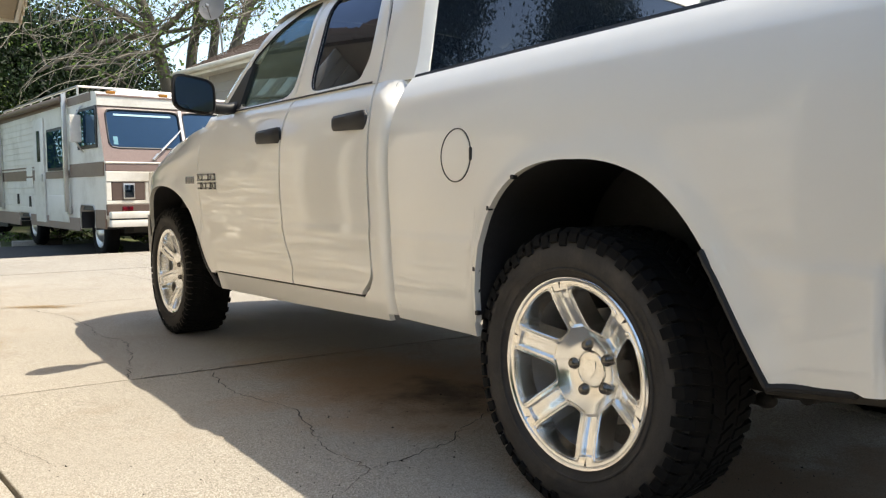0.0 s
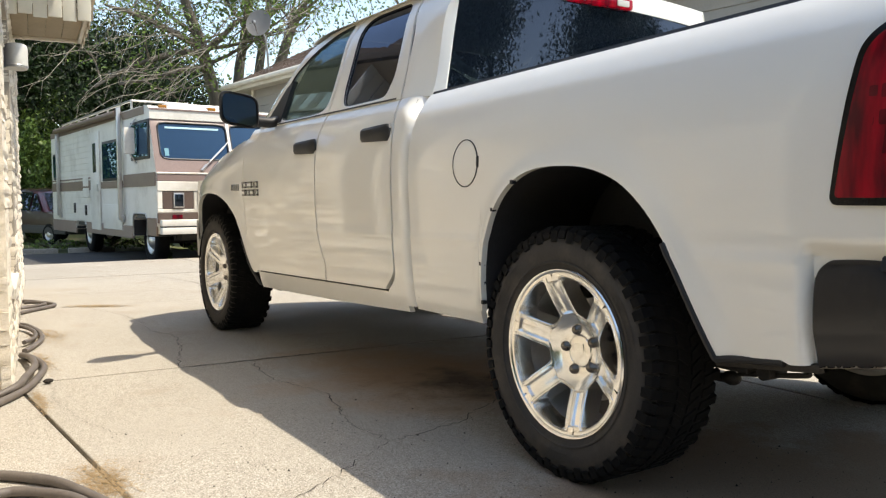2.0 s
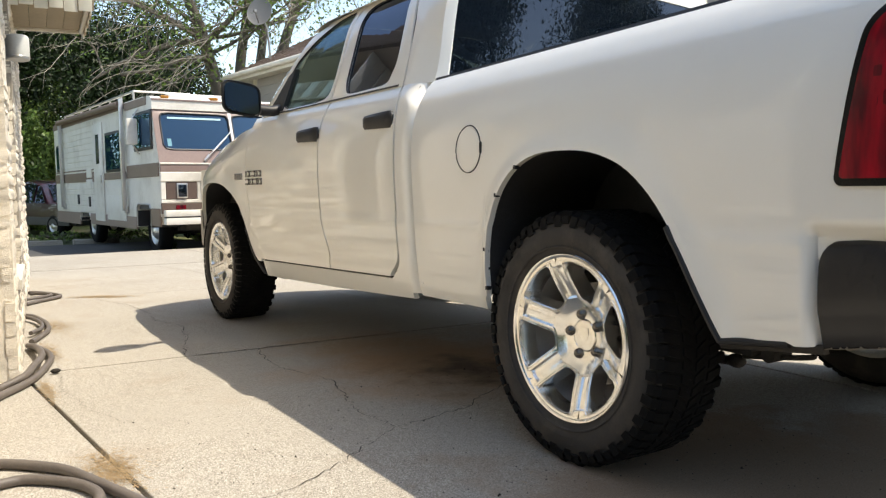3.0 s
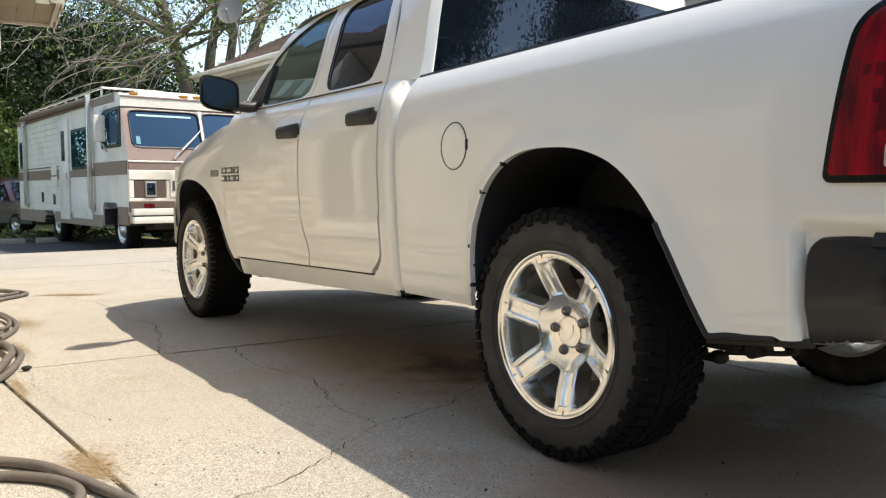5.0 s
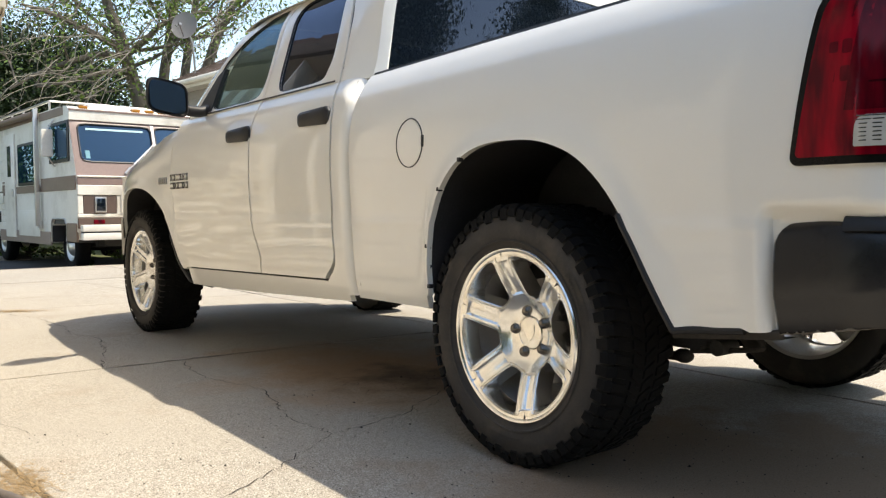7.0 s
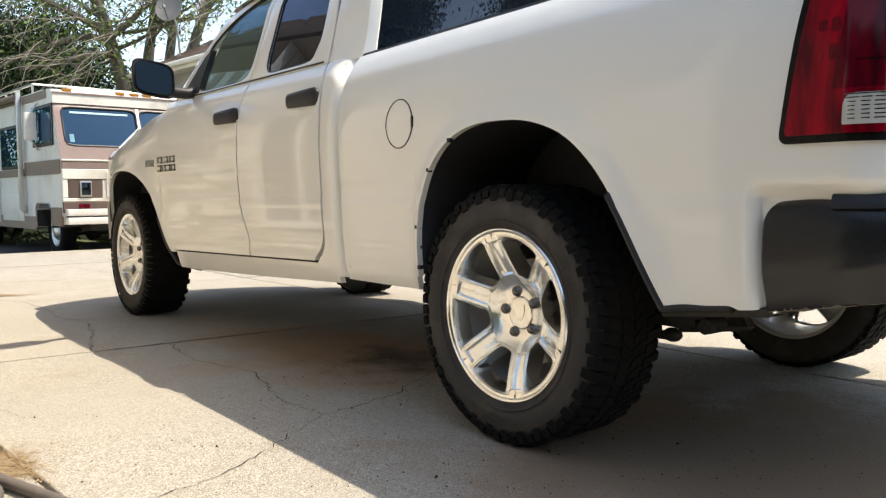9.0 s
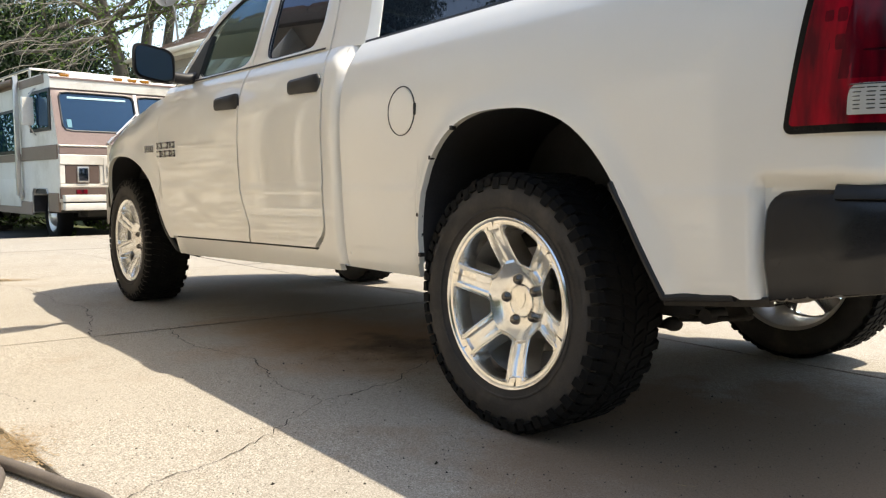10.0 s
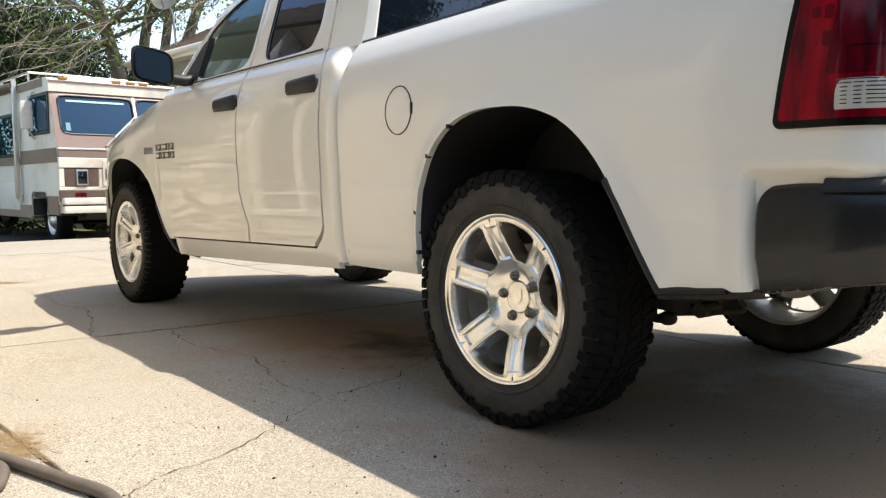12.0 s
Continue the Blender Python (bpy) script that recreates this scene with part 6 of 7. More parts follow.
for lo, hi, mat, nm in (((0.0, 0.045, 1.345), (RW, 0.082, 1.455), RV_PINK, "pink_band"), ((0.0, 0.035, 1.458), (RW, 0.082, 1.484), RV_CREAM, "cream_moulding"), ((0.0, 0.04, 1.195), (RW, 0.082, 1.342), RV_CREAM, "cream_band"), ((0.08, 0.05, 0.92), (0.56, 0.082, 1.192), RV_DARK, "lamp_panel"), ((1.88, 0.05, 0.92), (RW - 0.08, 0.082, 1.192), RV_DARK, "lamp_panel"), ((0.0, 0.05, 0.92), (0.077, 0.082, 1.192), RV_CREAM, "corner_panel"), ((RW - 0.077, 0.05, 0.92), (RW, 0.082, 1.192), RV_CREAM, "corner_panel"), ((0.563, 0.05, 0.89), (1.877, 0.082, 1.192), RV_CREAM, "grille_panel"), ((0.0, 0.05, 0.865), (RW, 0.082, 0.917), RV_CREAM, "cream_moulding"), ((0.0, 0.05, 0.70), (RW, 0.082, 0.862), RV_DARK, "lower_band"), ((0.62, 0.035, 0.93), (1.82, 0.052, 1.31), RV_CREAM, "grille_hatch")):
    b = box(bmesh.new(), lo, hi, 0.008, 1)
    rvpart(nm, b, mat, parent=nose_ob)
for x in (0.24, RW - 0.41):
    b = box(bmesh.new(), (x, 0.03, 0.935), (x + 0.17, 0.06, 1.17), 0.012)
    rvpart("headlamp", b, RV_ALU, "square headlamp", parent=nose_ob)
    b = box(bmesh.new(), (x + 0.02, 0.022, 0.96), (x + 0.15, 0.032, 1.145), 0.02)
    rvpart("headlamp_lens", b, TINT, parent=nose_ob)
for k in range(6):
    b = box(bmesh.new(), (0.66, 0.025, 1.03 + k * 0.026), (1.78, 0.037, 1.045 + k * 0.026), 0.003)
    rvpart("grille_slat", b, BLACK_PLASTIC, parent=nose_ob)
for x in (0.22, RW - 0.38):
    b = box(bmesh.new(), (x, 0.04, 0.76), (x + 0.16, 0.06, 0.83), 0.008)
    rvpart("turn_lamp", b, RED_DARK, parent=nose_ob)
b = bmesh.new()
for z0, z1 in ((0.53, 0.635), (0.655, 0.755)):
    box(b, (0.02, -0.10, z0), (RW - 0.02, 0.04, z1), 0.02)
rvpart("front_bumper", b, RV_CREAM, "white front bumper")
b = box(bmesh.new(), (0.03, -0.085, 0.62), (RW - 0.03, 0.03, 0.67))
rvpart("bumper_strip", b, BLACK_PLASTIC)
for x, sg in ((-0.22, -1), (RW + 0.22, 1)):
    b = box(bmesh.new(), (min(x, x + 0.17), 0.98, 1.80), (max(x, x + 0.17), 1.08, 2.22), 0.025)
    mr = rvpart("side_mirror", b, RV_CREAM, "tall white side mirror")
    for za, zb in ((2.18, 2.36), (1.84, 1.66)):
        b = bmesh.new()
        tube(b, [(x + 0.08, 1.04, za), (x + 0.08 - 0.12 * sg, 1.08, zb), (0.0 if sg < 0 else RW, 1.08, zb)], 0.012, 6)
        rvpart("mirror_bracket", b, RV_ALU, parent=mr)


def road_wheel(cx, cy, r, w, parent, M, hub_mat, label):
    """A road wheel with its axle across: tyre and hub cap."""
    b = bmesh.new()
    lathe(b, [(0.02, r * 0.58), (0.0, r * 0.66), (-0.005, r * 0.80), (0.015, r * 0.94), (0.05, r), (w - 0.05, r), (w - 0.015, r * 0.94), (w, r * 0.8), (w, r * 0.4)], 40, (cx, cy, r))
    if M:
        b.transform(M)
    t = part("wheel", b, RUBBER, parent, label)
    b = bmesh.new()
    lathe(b, [(0.02, r * 0.585), (0.012, r * 0.56), (0.03, r * 0.50), (0.05, r * 0.36), (0.02, r * 0.30), (-0.01, r * 0.20), (-0.015, 0.001)], 32, (cx, cy, r))
    if M:
        b.transform(M)
    part("hub_cap", b, hub_mat, t, "dull metal hub cap")


for cx in (0.16, RW - 0.16 - 0.22):
    for cy in (1.02, 5.22):
        road_wheel(cx, cy, 0.39, 0.22, rv, RVM, RV_ALU, "black tyre of the motorhome")
b = box(box(bmesh.new(), (0.45, 0.3, 0.42), (2.0, 7.6, 0.56), 0.02), (0.5, 1.6, 0.30), (1.9, 2.6, 0.5), 0.03)
rvpart("underframe", b, UNDER, "dark underframe")
for lo, hi in (((0.03, 0.60, 0.76), (RW - 0.03, 1.36, 0.85)), ((0.03, 4.68, 0.56), (RW - 0.03, 5.54, 0.65))):
    b = box(bmesh.new(), lo, hi)
    box(b, (0.42, lo[1], 0.40), (RW - 0.42, hi[1], lo[2] - 0.003))
    for y0 in (lo[1] + 0.002, hi[1] - 0.014):
        box(b, (0.004, y0, 0.47), (0.417, y0 + 0.012, lo[2] - 0.003))
    rvpart("wheel_housing", b, LINER)

# ---- car parked beyond, nose towards +x
# red and grey are darkened in place of the trees' shade
CAR_RED = car_paint("shade_darkened_red_paint", (0.030, 0.004, 0.009))
CAR_GREY = plain("grey_lower_cladding", (0.045, 0.043, 0.042), 0.6)
car = thing("parked_car", "dark red estate car with grey lower panels, parked in the shade", "car", (-1.2, 18.6, 0))
b = bmesh.new()
rows = []
prof = [(-3.35, 0.55, 0.95), (-3.30, 0.42, 1.15), (-3.2, 0.40, 1.62), (-2.6, 0.36, 1.70), (-1.4, 0.36, 1.70), (-0.75, 0.36, 1.55), (-0.25, 0.36, 1.02), (0.2, 0.36, 0.98), (0.65, 0.38, 0.90), (0.88, 0.42, 0.74), (0.95, 0.50, 0.62)]
for x, za, zb in prof:
    row = []
    mid = min(0.98, zb)
    tuck = 0.16 if zb > 1.1 else 0.04
    for yy, z in ((17.82, za), (17.74, za + 0.10), (17.72, (za + mid) / 2), (17.76, mid), (17.76 + tuck, zb - 0.04), (17.80 + tuck + 0.06, zb), (18.6, zb + 0.03), (19.34 - tuck, zb), (19.44 - tuck, zb - 0.04), (19.44, mid), (19.48, (za + mid) / 2), (19.46, za + 0.10), (19.38, za)):
        row.append((x, yy, z))
    rows.append(row)
vs = grid(b, rows)
b.faces.new(vs[0])
b.faces.new(vs[-1])
part("body", b, CAR_RED, car, "dark red body")
for x0, x1 in ((-0.85, -0.22), (-1.75, -0.95), (-2.75, -1.85)):
    b = bmesh.new()
    if x1 > -0.5:
        ngon(b, [(x0, 17.752, 1.02), (x1 - 0.06, 17.752, 1.02), (x0 + 0.10, 17.868, 1.50), (x0, 17.875, 1.54)])
    else:
        ngon(b, [(x0, 17.752, 1.02), (x1, 17.752, 1.02), (x1, 17.885, 1.58), (x0, 17.885, 1.58)])
    part("side_window", b, TINT, car, "dark side window")
b = bmesh.new()
ngon(b, [(-0.24, 17.95, 1.05), (-0.24, 19.25, 1.05), (-0.70, 19.15, 1.55), (-0.70, 18.05, 1.55)])
part("windscreen", b, TINT, car)
b = box(bmesh.new(), (-3.3, 17.70, 0.36), (0.90, 17.76, 0.60), 0.02)
part("lower_cladding", b, CAR_GREY, car, "grey lower cladding")
b = box(bmesh.new(), (0.78, 17.80, 0.36), (1.02, 19.40, 0.62), 0.05)
part("front_bumper", b, CAR_GREY, car)
for y in (17.78, 19.12):
    b = box(bmesh.new(), (0.62, y, 0.66), (0.93, y + 0.30, 0.82), 0.04)
    part("headlamp", b, CLEAR_LENS, car, "clear headlamp")
CARM = Matrix.Rotation(radians(90), 4, "Z")
for x in (0.12, -2.55):
    for y in (17.70, 19.28):
        b = bmesh.new()
        M = Matrix.Translation((x, y, 0)) @ CARM
        road_wheel(0.0, 0.0, 0.335, 0.20, car, M, RV_ALU, "black tyre of the car")
        b.free()

car.matrix_basis = Matrix.Translation((1.18, 21.3, LANE_Z - 0.05)) @ pose(0, 0, 0, 0, 0, -70) @ Matrix.Diagonal((1, 1, 0.84, 1))
pivot = Matrix.Translation((3.86, 15.62, 0)) @ pose(0, 0, 0, 0, 0, 5.3) @ Matrix.Translation((-3.86, -15.62, 0))
# the neighbour's house stands well clear of the driveway
CLEAR_OF = Vector((-1.77, -1.90, 0.80))
spread = Matrix.Translation(CLEAR_OF) @ Matrix.Scale(1.2, 4) @ Matrix.Translation(-CLEAR_OF)
wall_east.location.x -= 0.42
for ob in (wall_east, roof_east):
    ob.matrix_basis = spread @ pivot @ Matrix.Translation(ob.location)
dish.matrix_basis = Matrix.Translation((-0.13, 0.2, -0.03)) @ spread @ pivot @ Matrix.Translation(dish.location)
sign_board.matrix_basis = spread @ pivot @ Matrix.Translation((-0.42, 0, 0))
# kerb stones at the far edge of the lane
for x, w in ((-2.4, 1.5), (-0.55, 1.1), (0.75, 0.9)):
    b = box(bmesh.new(), (x, 16.15, LANE_Z - 0.08), (x + w, 16.32, LANE_Z + 0.08), 0.025)
    solo("kerb_stone", b, CONCRETE, "pale concrete kerb stone lying at the lane's edge", "kerb", group="kerb stones")
# ---- trees, shrubs and weeds
def tree(name, base, height, spread, seed, label, lean=(0, 0), trunk_r=0.25, leaves=9000, leaf=0.12, mat=None, clump=0.9, dead=0, low=0.25, dead_dir=None, spine=None, arms=()):
    """A tapered trunk with forking limbs and a crown of single leaves gathered in clumps round the limb ends."""
    rg = random.Random(seed)
    nr = np.random.RandomState(seed)
    ob = thing(name, label, "tree", base)
    bt = bmesh.new()
    tips = []

    def limb(p, d, length, r, depth):
        pts = [p]
        dd = d.copy()
        n = 5
        for k in range(n):
            dd = (dd + Vector((rg.uniform(-1, 1), rg.uniform(-1, 1), rg.uniform(-0.5, 0.7))) * 0.20).normalized()
            pts.append(pts[-1] + dd * length / n)
        tube(bt, pts, r, 8 if depth < 2 else 5, taper=r * 0.55, cap=False)
        if depth >= 2:
            tips.extend(pts[2:])
        if depth == 4:
            return
        kids = 4 if depth == 0 else 3
        for k in range(kids):
            at = pts[-1] if k == 0 else pts[rg.randint(2, n)]
            spreadv = Vector((rg.uniform(-1, 1), rg.uniform(-1, 1), rg.uniform(-0.15, 0.6)))
            nd = (dd * (0.75 if k == 0 else 0.35) + spreadv * spread).normalized()
            limb(at, nd, length * rg.uniform(0.55, 0.78), r * (0.58 if k == 0 else 0.42), depth + 1)

    if spine:
        pts = smooth_curve([base] + list(spine), 4)
        tube(bt, pts, trunk_r, 10, taper=trunk_r * 0.45, cap=False)
        for arm in arms:
            path = smooth_curve(arm, 4)
            tube(bt, path, trunk_r * 0.42, 7, taper=trunk_r * 0.14, cap=False)
            for q in path[3::3]:
                limb(q, Vector((rg.uniform(-1, 0.6), rg.uniform(-0.8, 0.4), rg.uniform(-0.3, 0.7))).normalized(), height * 0.09, trunk_r * 0.14, 3)
        for q in pts[len(pts) // 2::2]:
            limb(q, Vector((rg.uniform(-1, 1), rg.uniform(-1, 0.6), rg.uniform(0.1, 0.9))).normalized(), height * 0.16, trunk_r * 0.26, 2)
        limb(pts[-1], (pts[-1] - pts[-3]).normalized(), height * 0.2, trunk_r * 0.42, 1)
    else:
        limb(Vector(base), Vector((lean[0], lean[1], 1)).normalized(), height * 0.42, trunk_r, 0)
    part("trunk", bt, BARK, ob, "grey-brown trunk and limbs", smooth=60)
    T = np.array([tuple(t) for t in tips])
    if leaves:
        c = T[nr.randint(0, len(T), leaves)]
        c = c + nr.normal(0, clump * 0.42, (leaves, 3))
        c = c[c[:, 2] > base[2] + height * low]
        n = len(c)
        a = nr.normal(0, 1, (n, 3))
        a /= np.linalg.norm(a, axis=1)[:, None]
        bvec = np.cross(a, nr.normal(0, 1, (n, 3)))
        bvec /= np.linalg.norm(bvec, axis=1)[:, None] + 1e-9
        size = leaf * nr.uniform(0.6, 1.4, (n, 1))
        V = np.empty((n, 4, 3))
        V[:, 0] = c - a * size
        V[:, 1] = c + bvec * size * 0.5
        V[:, 2] = c + a * size
        V[:, 3] = c - bvec * size * 0.5
        V = V.reshape(-1, 3) - np.array(base)
        me = bpy.data.meshes.new("crown")
        me.from_pydata(V.tolist(), [], [(4 * i, 4 * i + 1, 4 * i + 2, 4 * i + 3) for i in range(n)])
        me.materials.append(mat or LEAF)
        cr = new("crown", me)
        cr.parent = ob
        cr["label"] = "crown of small green leaves"
        cr["kind"] = "stuff"
    if dead:
        bd = bmesh.new()
        for k in range(dead):
            p = Vector(tips[rg.randrange(len(tips))])
            d = Vector(dead_dir) if dead_dir else Vector((rg.uniform(-1, 0.4), rg.uniform(-1, 0.3), 0))
            d = (d + Vector((rg.uniform(-0.5, 0.5), rg.uniform(-0.5, 0.5), rg.uniform(-0.5, 0.2)))).normalized()
            pts = [p]
            for q in range(7):
                d = (d + Vector((rg.uniform(-0.3, 0.3), rg.uniform(-0.3, 0.3), rg.uniform(-0.32, 0.18)))).normalized()
                pts.append(pts[-1] + d * 0.30)
                if q > 1 and rg.random() < 0.7:
                    e = (d + Vector((rg.uniform(-0.8, 0.8), rg.uniform(-0.8, 0.8), rg.uniform(-0.6, 0.4)))).normalized()
                    tube(bd, [pts[-1], pts[-1] + e * 0.22, pts[-1] + e * 0.42 + Vector((0, 0, -0.10))], 0.006, 3, taper=0.002, cap=False)
            tube(bd, pts, 0.013, 4, taper=0.003, cap=False)
        tw = part("twig_tangle", bd, TWIG, ob, "tangle of bare grey twigs", smooth=60)
        tw["kind"] = "stuff"
    return ob


tree("leaning_tree", (5.45, 20.6, -0.25), 11, 0.9, 4, "old leaning tree with shaggy bark, bare grey twigs and sparse leaves", (0, 0), 0.24, 5200, 0.055, LEAF, 1.0, 120, 0.22, (-0.8, -0.35, -0.1),
     [(5.38, 20.5, 1.6), (5.29, 20.5, 2.97), (5.20, 20.5, 3.67), (4.96, 20.5, 4.58), (4.74, 20.5, 5.40), (4.45, 20.5, 6.13), (4.2, 20.6, 7.4)],
     (((4.90, 20.4, 4.75), (4.19, 19.9, 4.79), (3.46, 19.8, 4.54), (2.69, 19.8, 4.19), (1.94, 19.8, 3.69)),
      ((4.80, 20.4, 5.0), (3.73, 19.7, 5.29), (2.9, 19.6, 5.56), (2.24, 19.6, 5.69)),
      ((4.98, 20.4, 4.5), (4.03, 19.8, 4.26), (3.3, 19.8, 3.99), (2.54, 19.8, 3.80)),
      ((4.84, 20.4, 4.9), (5.31, 20.2, 5.33), (5.8, 20.2, 5.84), (6.55, 20.2, 6.17), (7.23, 20.2, 6.47))))
tree("forked_tree", (5.95, 21.6, -0.25), 12, 0.85, 9, "tall straight tree with thin foliage against the sky", (0, 0), 0.19, 3800, 0.062, LEAF, 1.0, 70, 0.35, None, [(6.05, 21.5, 2.5), (6.20, 21.5, 4.49), (6.36, 21.5, 5.49), (6.55, 21.5, 6.66), (6.75, 21.5, 8.2)])
tree("slim_tree", (6.75, 22.0, -0.25), 12, 0.8, 21, "slim tree behind the house roof", (0, 0), 0.17, 3800, 0.062, LEAF, 1.0, 60, 0.4, None, [(6.88, 22, 3.5), (7.03, 22, 4.95), (7.20, 22, 5.9), (7.37, 22, 6.85), (7.6, 22, 8.4)])
tree("roadside_tree", (7.4, 22.6, -0.25), 12, 0.95, 33, "leaning tree with arching branches above the house roof", (0, 0), 0.20, 4200, 0.062, LEAF, 1.2, 90, 0.35, None, [(7.7, 22.5, 4.2), (8.02, 22.5, 5.54), (8.33, 22.5, 6.36), (8.73, 22.5, 7.12), (9.4, 22.5, 8.4)])
tree("roadside_tree", (11.5, 23.5, -0.25), 11, 0.95, 34, "tree with arching branches above the house roof", (0.02, 0), 0.24, 3600, 0.062, LEAF, 1.2, 80, 0.35)
for k, (x, y, h, sd) in enumerate(((-3.2, 27.5, 9.5, 51), (0.2, 29.5, 10.5, 52), (3.2, 29.0, 8.5, 53))):
    tree("shade_tree", (x, y, LANE_Z - 0.05), h, 1.0, sd, "dense dark green tree behind the motorhome", (0, 0), 0.26, 42000, 0.07, LEAF_SHADED, 1.5, 0, 0.08)


def shrub(base, rx, rz, n, seed, mat, leaf, label):
    rg = np.random.RandomState(seed)
    ob = thing("shrub", label, "shrub", base, group="shrubs by the lane")
    b = bmesh.new()
    r2 = random.Random(seed)
    for k in range(14):
        a = r2.uniform(0, 6.28)
        tube(b, [base, (base[0] + rx * 0.4 * math.cos(a), base[1] + rx * 0.4 * math.sin(a), base[2] + rz * 0.5), (base[0] + rx * 0.8 * math.cos(a), base[1] + rx * 0.8 * math.sin(a), base[2] + rz * r2.uniform(0.6, 0.95))], 0.02, 5, taper=0.006, cap=False)
    part("stem_tangle", b, BARK, ob)["kind"] = "stuff"
    c = rg.normal(0, 1, (n, 3))
    c /= np.linalg.norm(c, axis=1)[:, None]
    c *= rg.uniform(0.45, 1.0, (n, 1)) ** 0.5 * (1 + 0.25 * np.sin(c[:, :1] * 7) * np.cos(c[:, 2:] * 6))
    c = c * np.array([rx, rx, rz * 0.55]) + np.array([0, 0, rz * 0.55])
    c = c[c[:, 2] > 0.02]
    n = len(c)
    a = rg.normal(0, 1, (n, 3))
    a /= np.linalg.norm(a, axis=1)[:, None]
    bv = np.cross(a, rg.normal(0, 1, (n, 3)))
    bv /= np.linalg.norm(bv, axis=1)[:, None] + 1e-9
    s = leaf * rg.uniform(0.6, 1.4, (n, 1))
    V = np.stack([c - a * s, c + bv * s * 0.5, c + a * s, c - bv * s * 0.5], 1).reshape(-1, 3)
    me = bpy.data.meshes.new("foliage")
    me.from_pydata(V.tolist(), [], [(4 * i, 4 * i + 1, 4 * i + 2, 4 * i + 3) for i in range(n)])
    me.materials.append(mat)
    f = new("foliage", me)
    f.parent = ob
    f["kind"] = "stuff"
    return ob


for k, (x, y, rx, rz, n, m) in enumerate(((0.75, 24.4, 0.9, 2.9, 9000, LEAF), (-0.6, 25.2, 1.6, 3.0, 8000, LEAF), (1.6, 27.5, 1.9, 4.0, 8000, LEAF), (-3.2, 24.5, 1.9, 4.4, 8000, LEAF), (4.2, 26.8, 1.8, 3.8, 8000, LEAF_SHADED), (7.4, 27.2, 2.0, 3.6, 8000, LEAF_SHADED), (10.5, 28.0, 2.2, 3.6, 7000, LEAF_SHADED), (3.0, 30.0, 2.4, 5.0, 8000, LEAF_SHADED), (6.0, 26.0, 2.0, 5.2, 9000, LEAF_SHADED), (8.4, 27.2, 2.1, 5.0, 9000, LEAF_SHADED))):
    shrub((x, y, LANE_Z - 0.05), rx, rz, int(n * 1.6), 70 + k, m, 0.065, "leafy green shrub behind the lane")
for k, (x, y, rx, rz) in enumerate(((1.62, 12.25, 0.13, 0.24), (2.95, 14.6, 0.30, 0.34), (1.8, 12.5, 0.10, 0.16), (1.6, 16.6, 0.5, 0.22), (2.5, 16.9, 0.6, 0.2), (0.6, 17.4, 0.6, 0.2))):
    o = shrub((x, y, LANE_Z), rx, rz, 260, 90 + k, LEAF, 0.035, "small green weeds growing by the motorhome")
    o.name = "weed"
    o["category"] = "weed"
    o["group"] = "weeds by the lane"

# trees across the street, behind the viewer
for k, (x, y, h) in enumerate(((-7, -19, 10), (1.5, -22, 11), (9.0, -16.5, 9), (14.5, -15.5, 9.5), (17, -13, 8), (-15, -22, 11))):
    tree("street_tree", (x, y, 0), h, 1.0, 110 + k, "broad green street tree behind the viewer", (0, 0), 0.28, 26000, 0.06, LEAF_SHADED, 0.9, 0, 0.22)

# hedges behind the viewer
def hedge(x0, x1, y0, y1, height, seed, n, label):
    mid = ((x0 + x1) / 2, (y0 + y1) / 2, 0)
    ob = thing("garden_hedge", label, "hedge", mid)
    hr = np.random.RandomState(seed)
    u = hr.uniform(0, 1, n)
    c = np.stack([x0 + (x1 - x0) * u + hr.normal(0, 0.3, n), y0 + (y1 - y0) * u + hr.normal(0, 0.3, n), hr.uniform(0.02, height, n)], 1)
    c[:, 2] *= 1 + 0.12 * np.sin(u * 37) * np.cos(u * 23)
    a = hr.normal(0, 1, (n, 3))
    a /= np.linalg.norm(a, axis=1)[:, None]
    bv = np.cross(a, hr.normal(0, 1, (n, 3)))
    bv /= np.linalg.norm(bv, axis=1)[:, None] + 1e-9
    sz = 0.11 * hr.uniform(0.6, 1.4, (n, 1))
    V = np.stack([c - a * sz, c + bv * sz * 0.55, c + a * sz, c - bv * sz * 0.55], 1).reshape(-1, 3) - np.array(mid)
    me = bpy.data.meshes.new("foliage")
    me.from_pydata(V.tolist(), [], [(4 * i, 4 * i + 1, 4 * i + 2, 4 * i + 3) for i in range(n)])
    me.materials.append(LEAF_SHADED)
    leaves = new("foliage", me)
    leaves.parent = ob
    leaves["kind"] = "stuff"
    b = bmesh.new()
    for k in range(16):
        f = (k + 0.5) / 16
        p = Vector((x0 + (x1 - x0) * f, y0 + (y1 - y0) * f, -0.06))
        rod(b, p, p + Vector((0.1 * math.sin(k * 2.1), 0, height * 0.85)), 0.035, 0.012, 6)
    part("stem_tangle", b, BARK, ob)["kind"] = "stuff"


hedge(-5.6, -5.6, -10.5, 0.0, 3.1, 44, 16000, "tall clipped green hedge along the lawn behind the viewer")
hedge(-6.0, 26.0, -13.5, -9.6, 2.4, 45, 30000, "dark green hedge along the far side of the street")

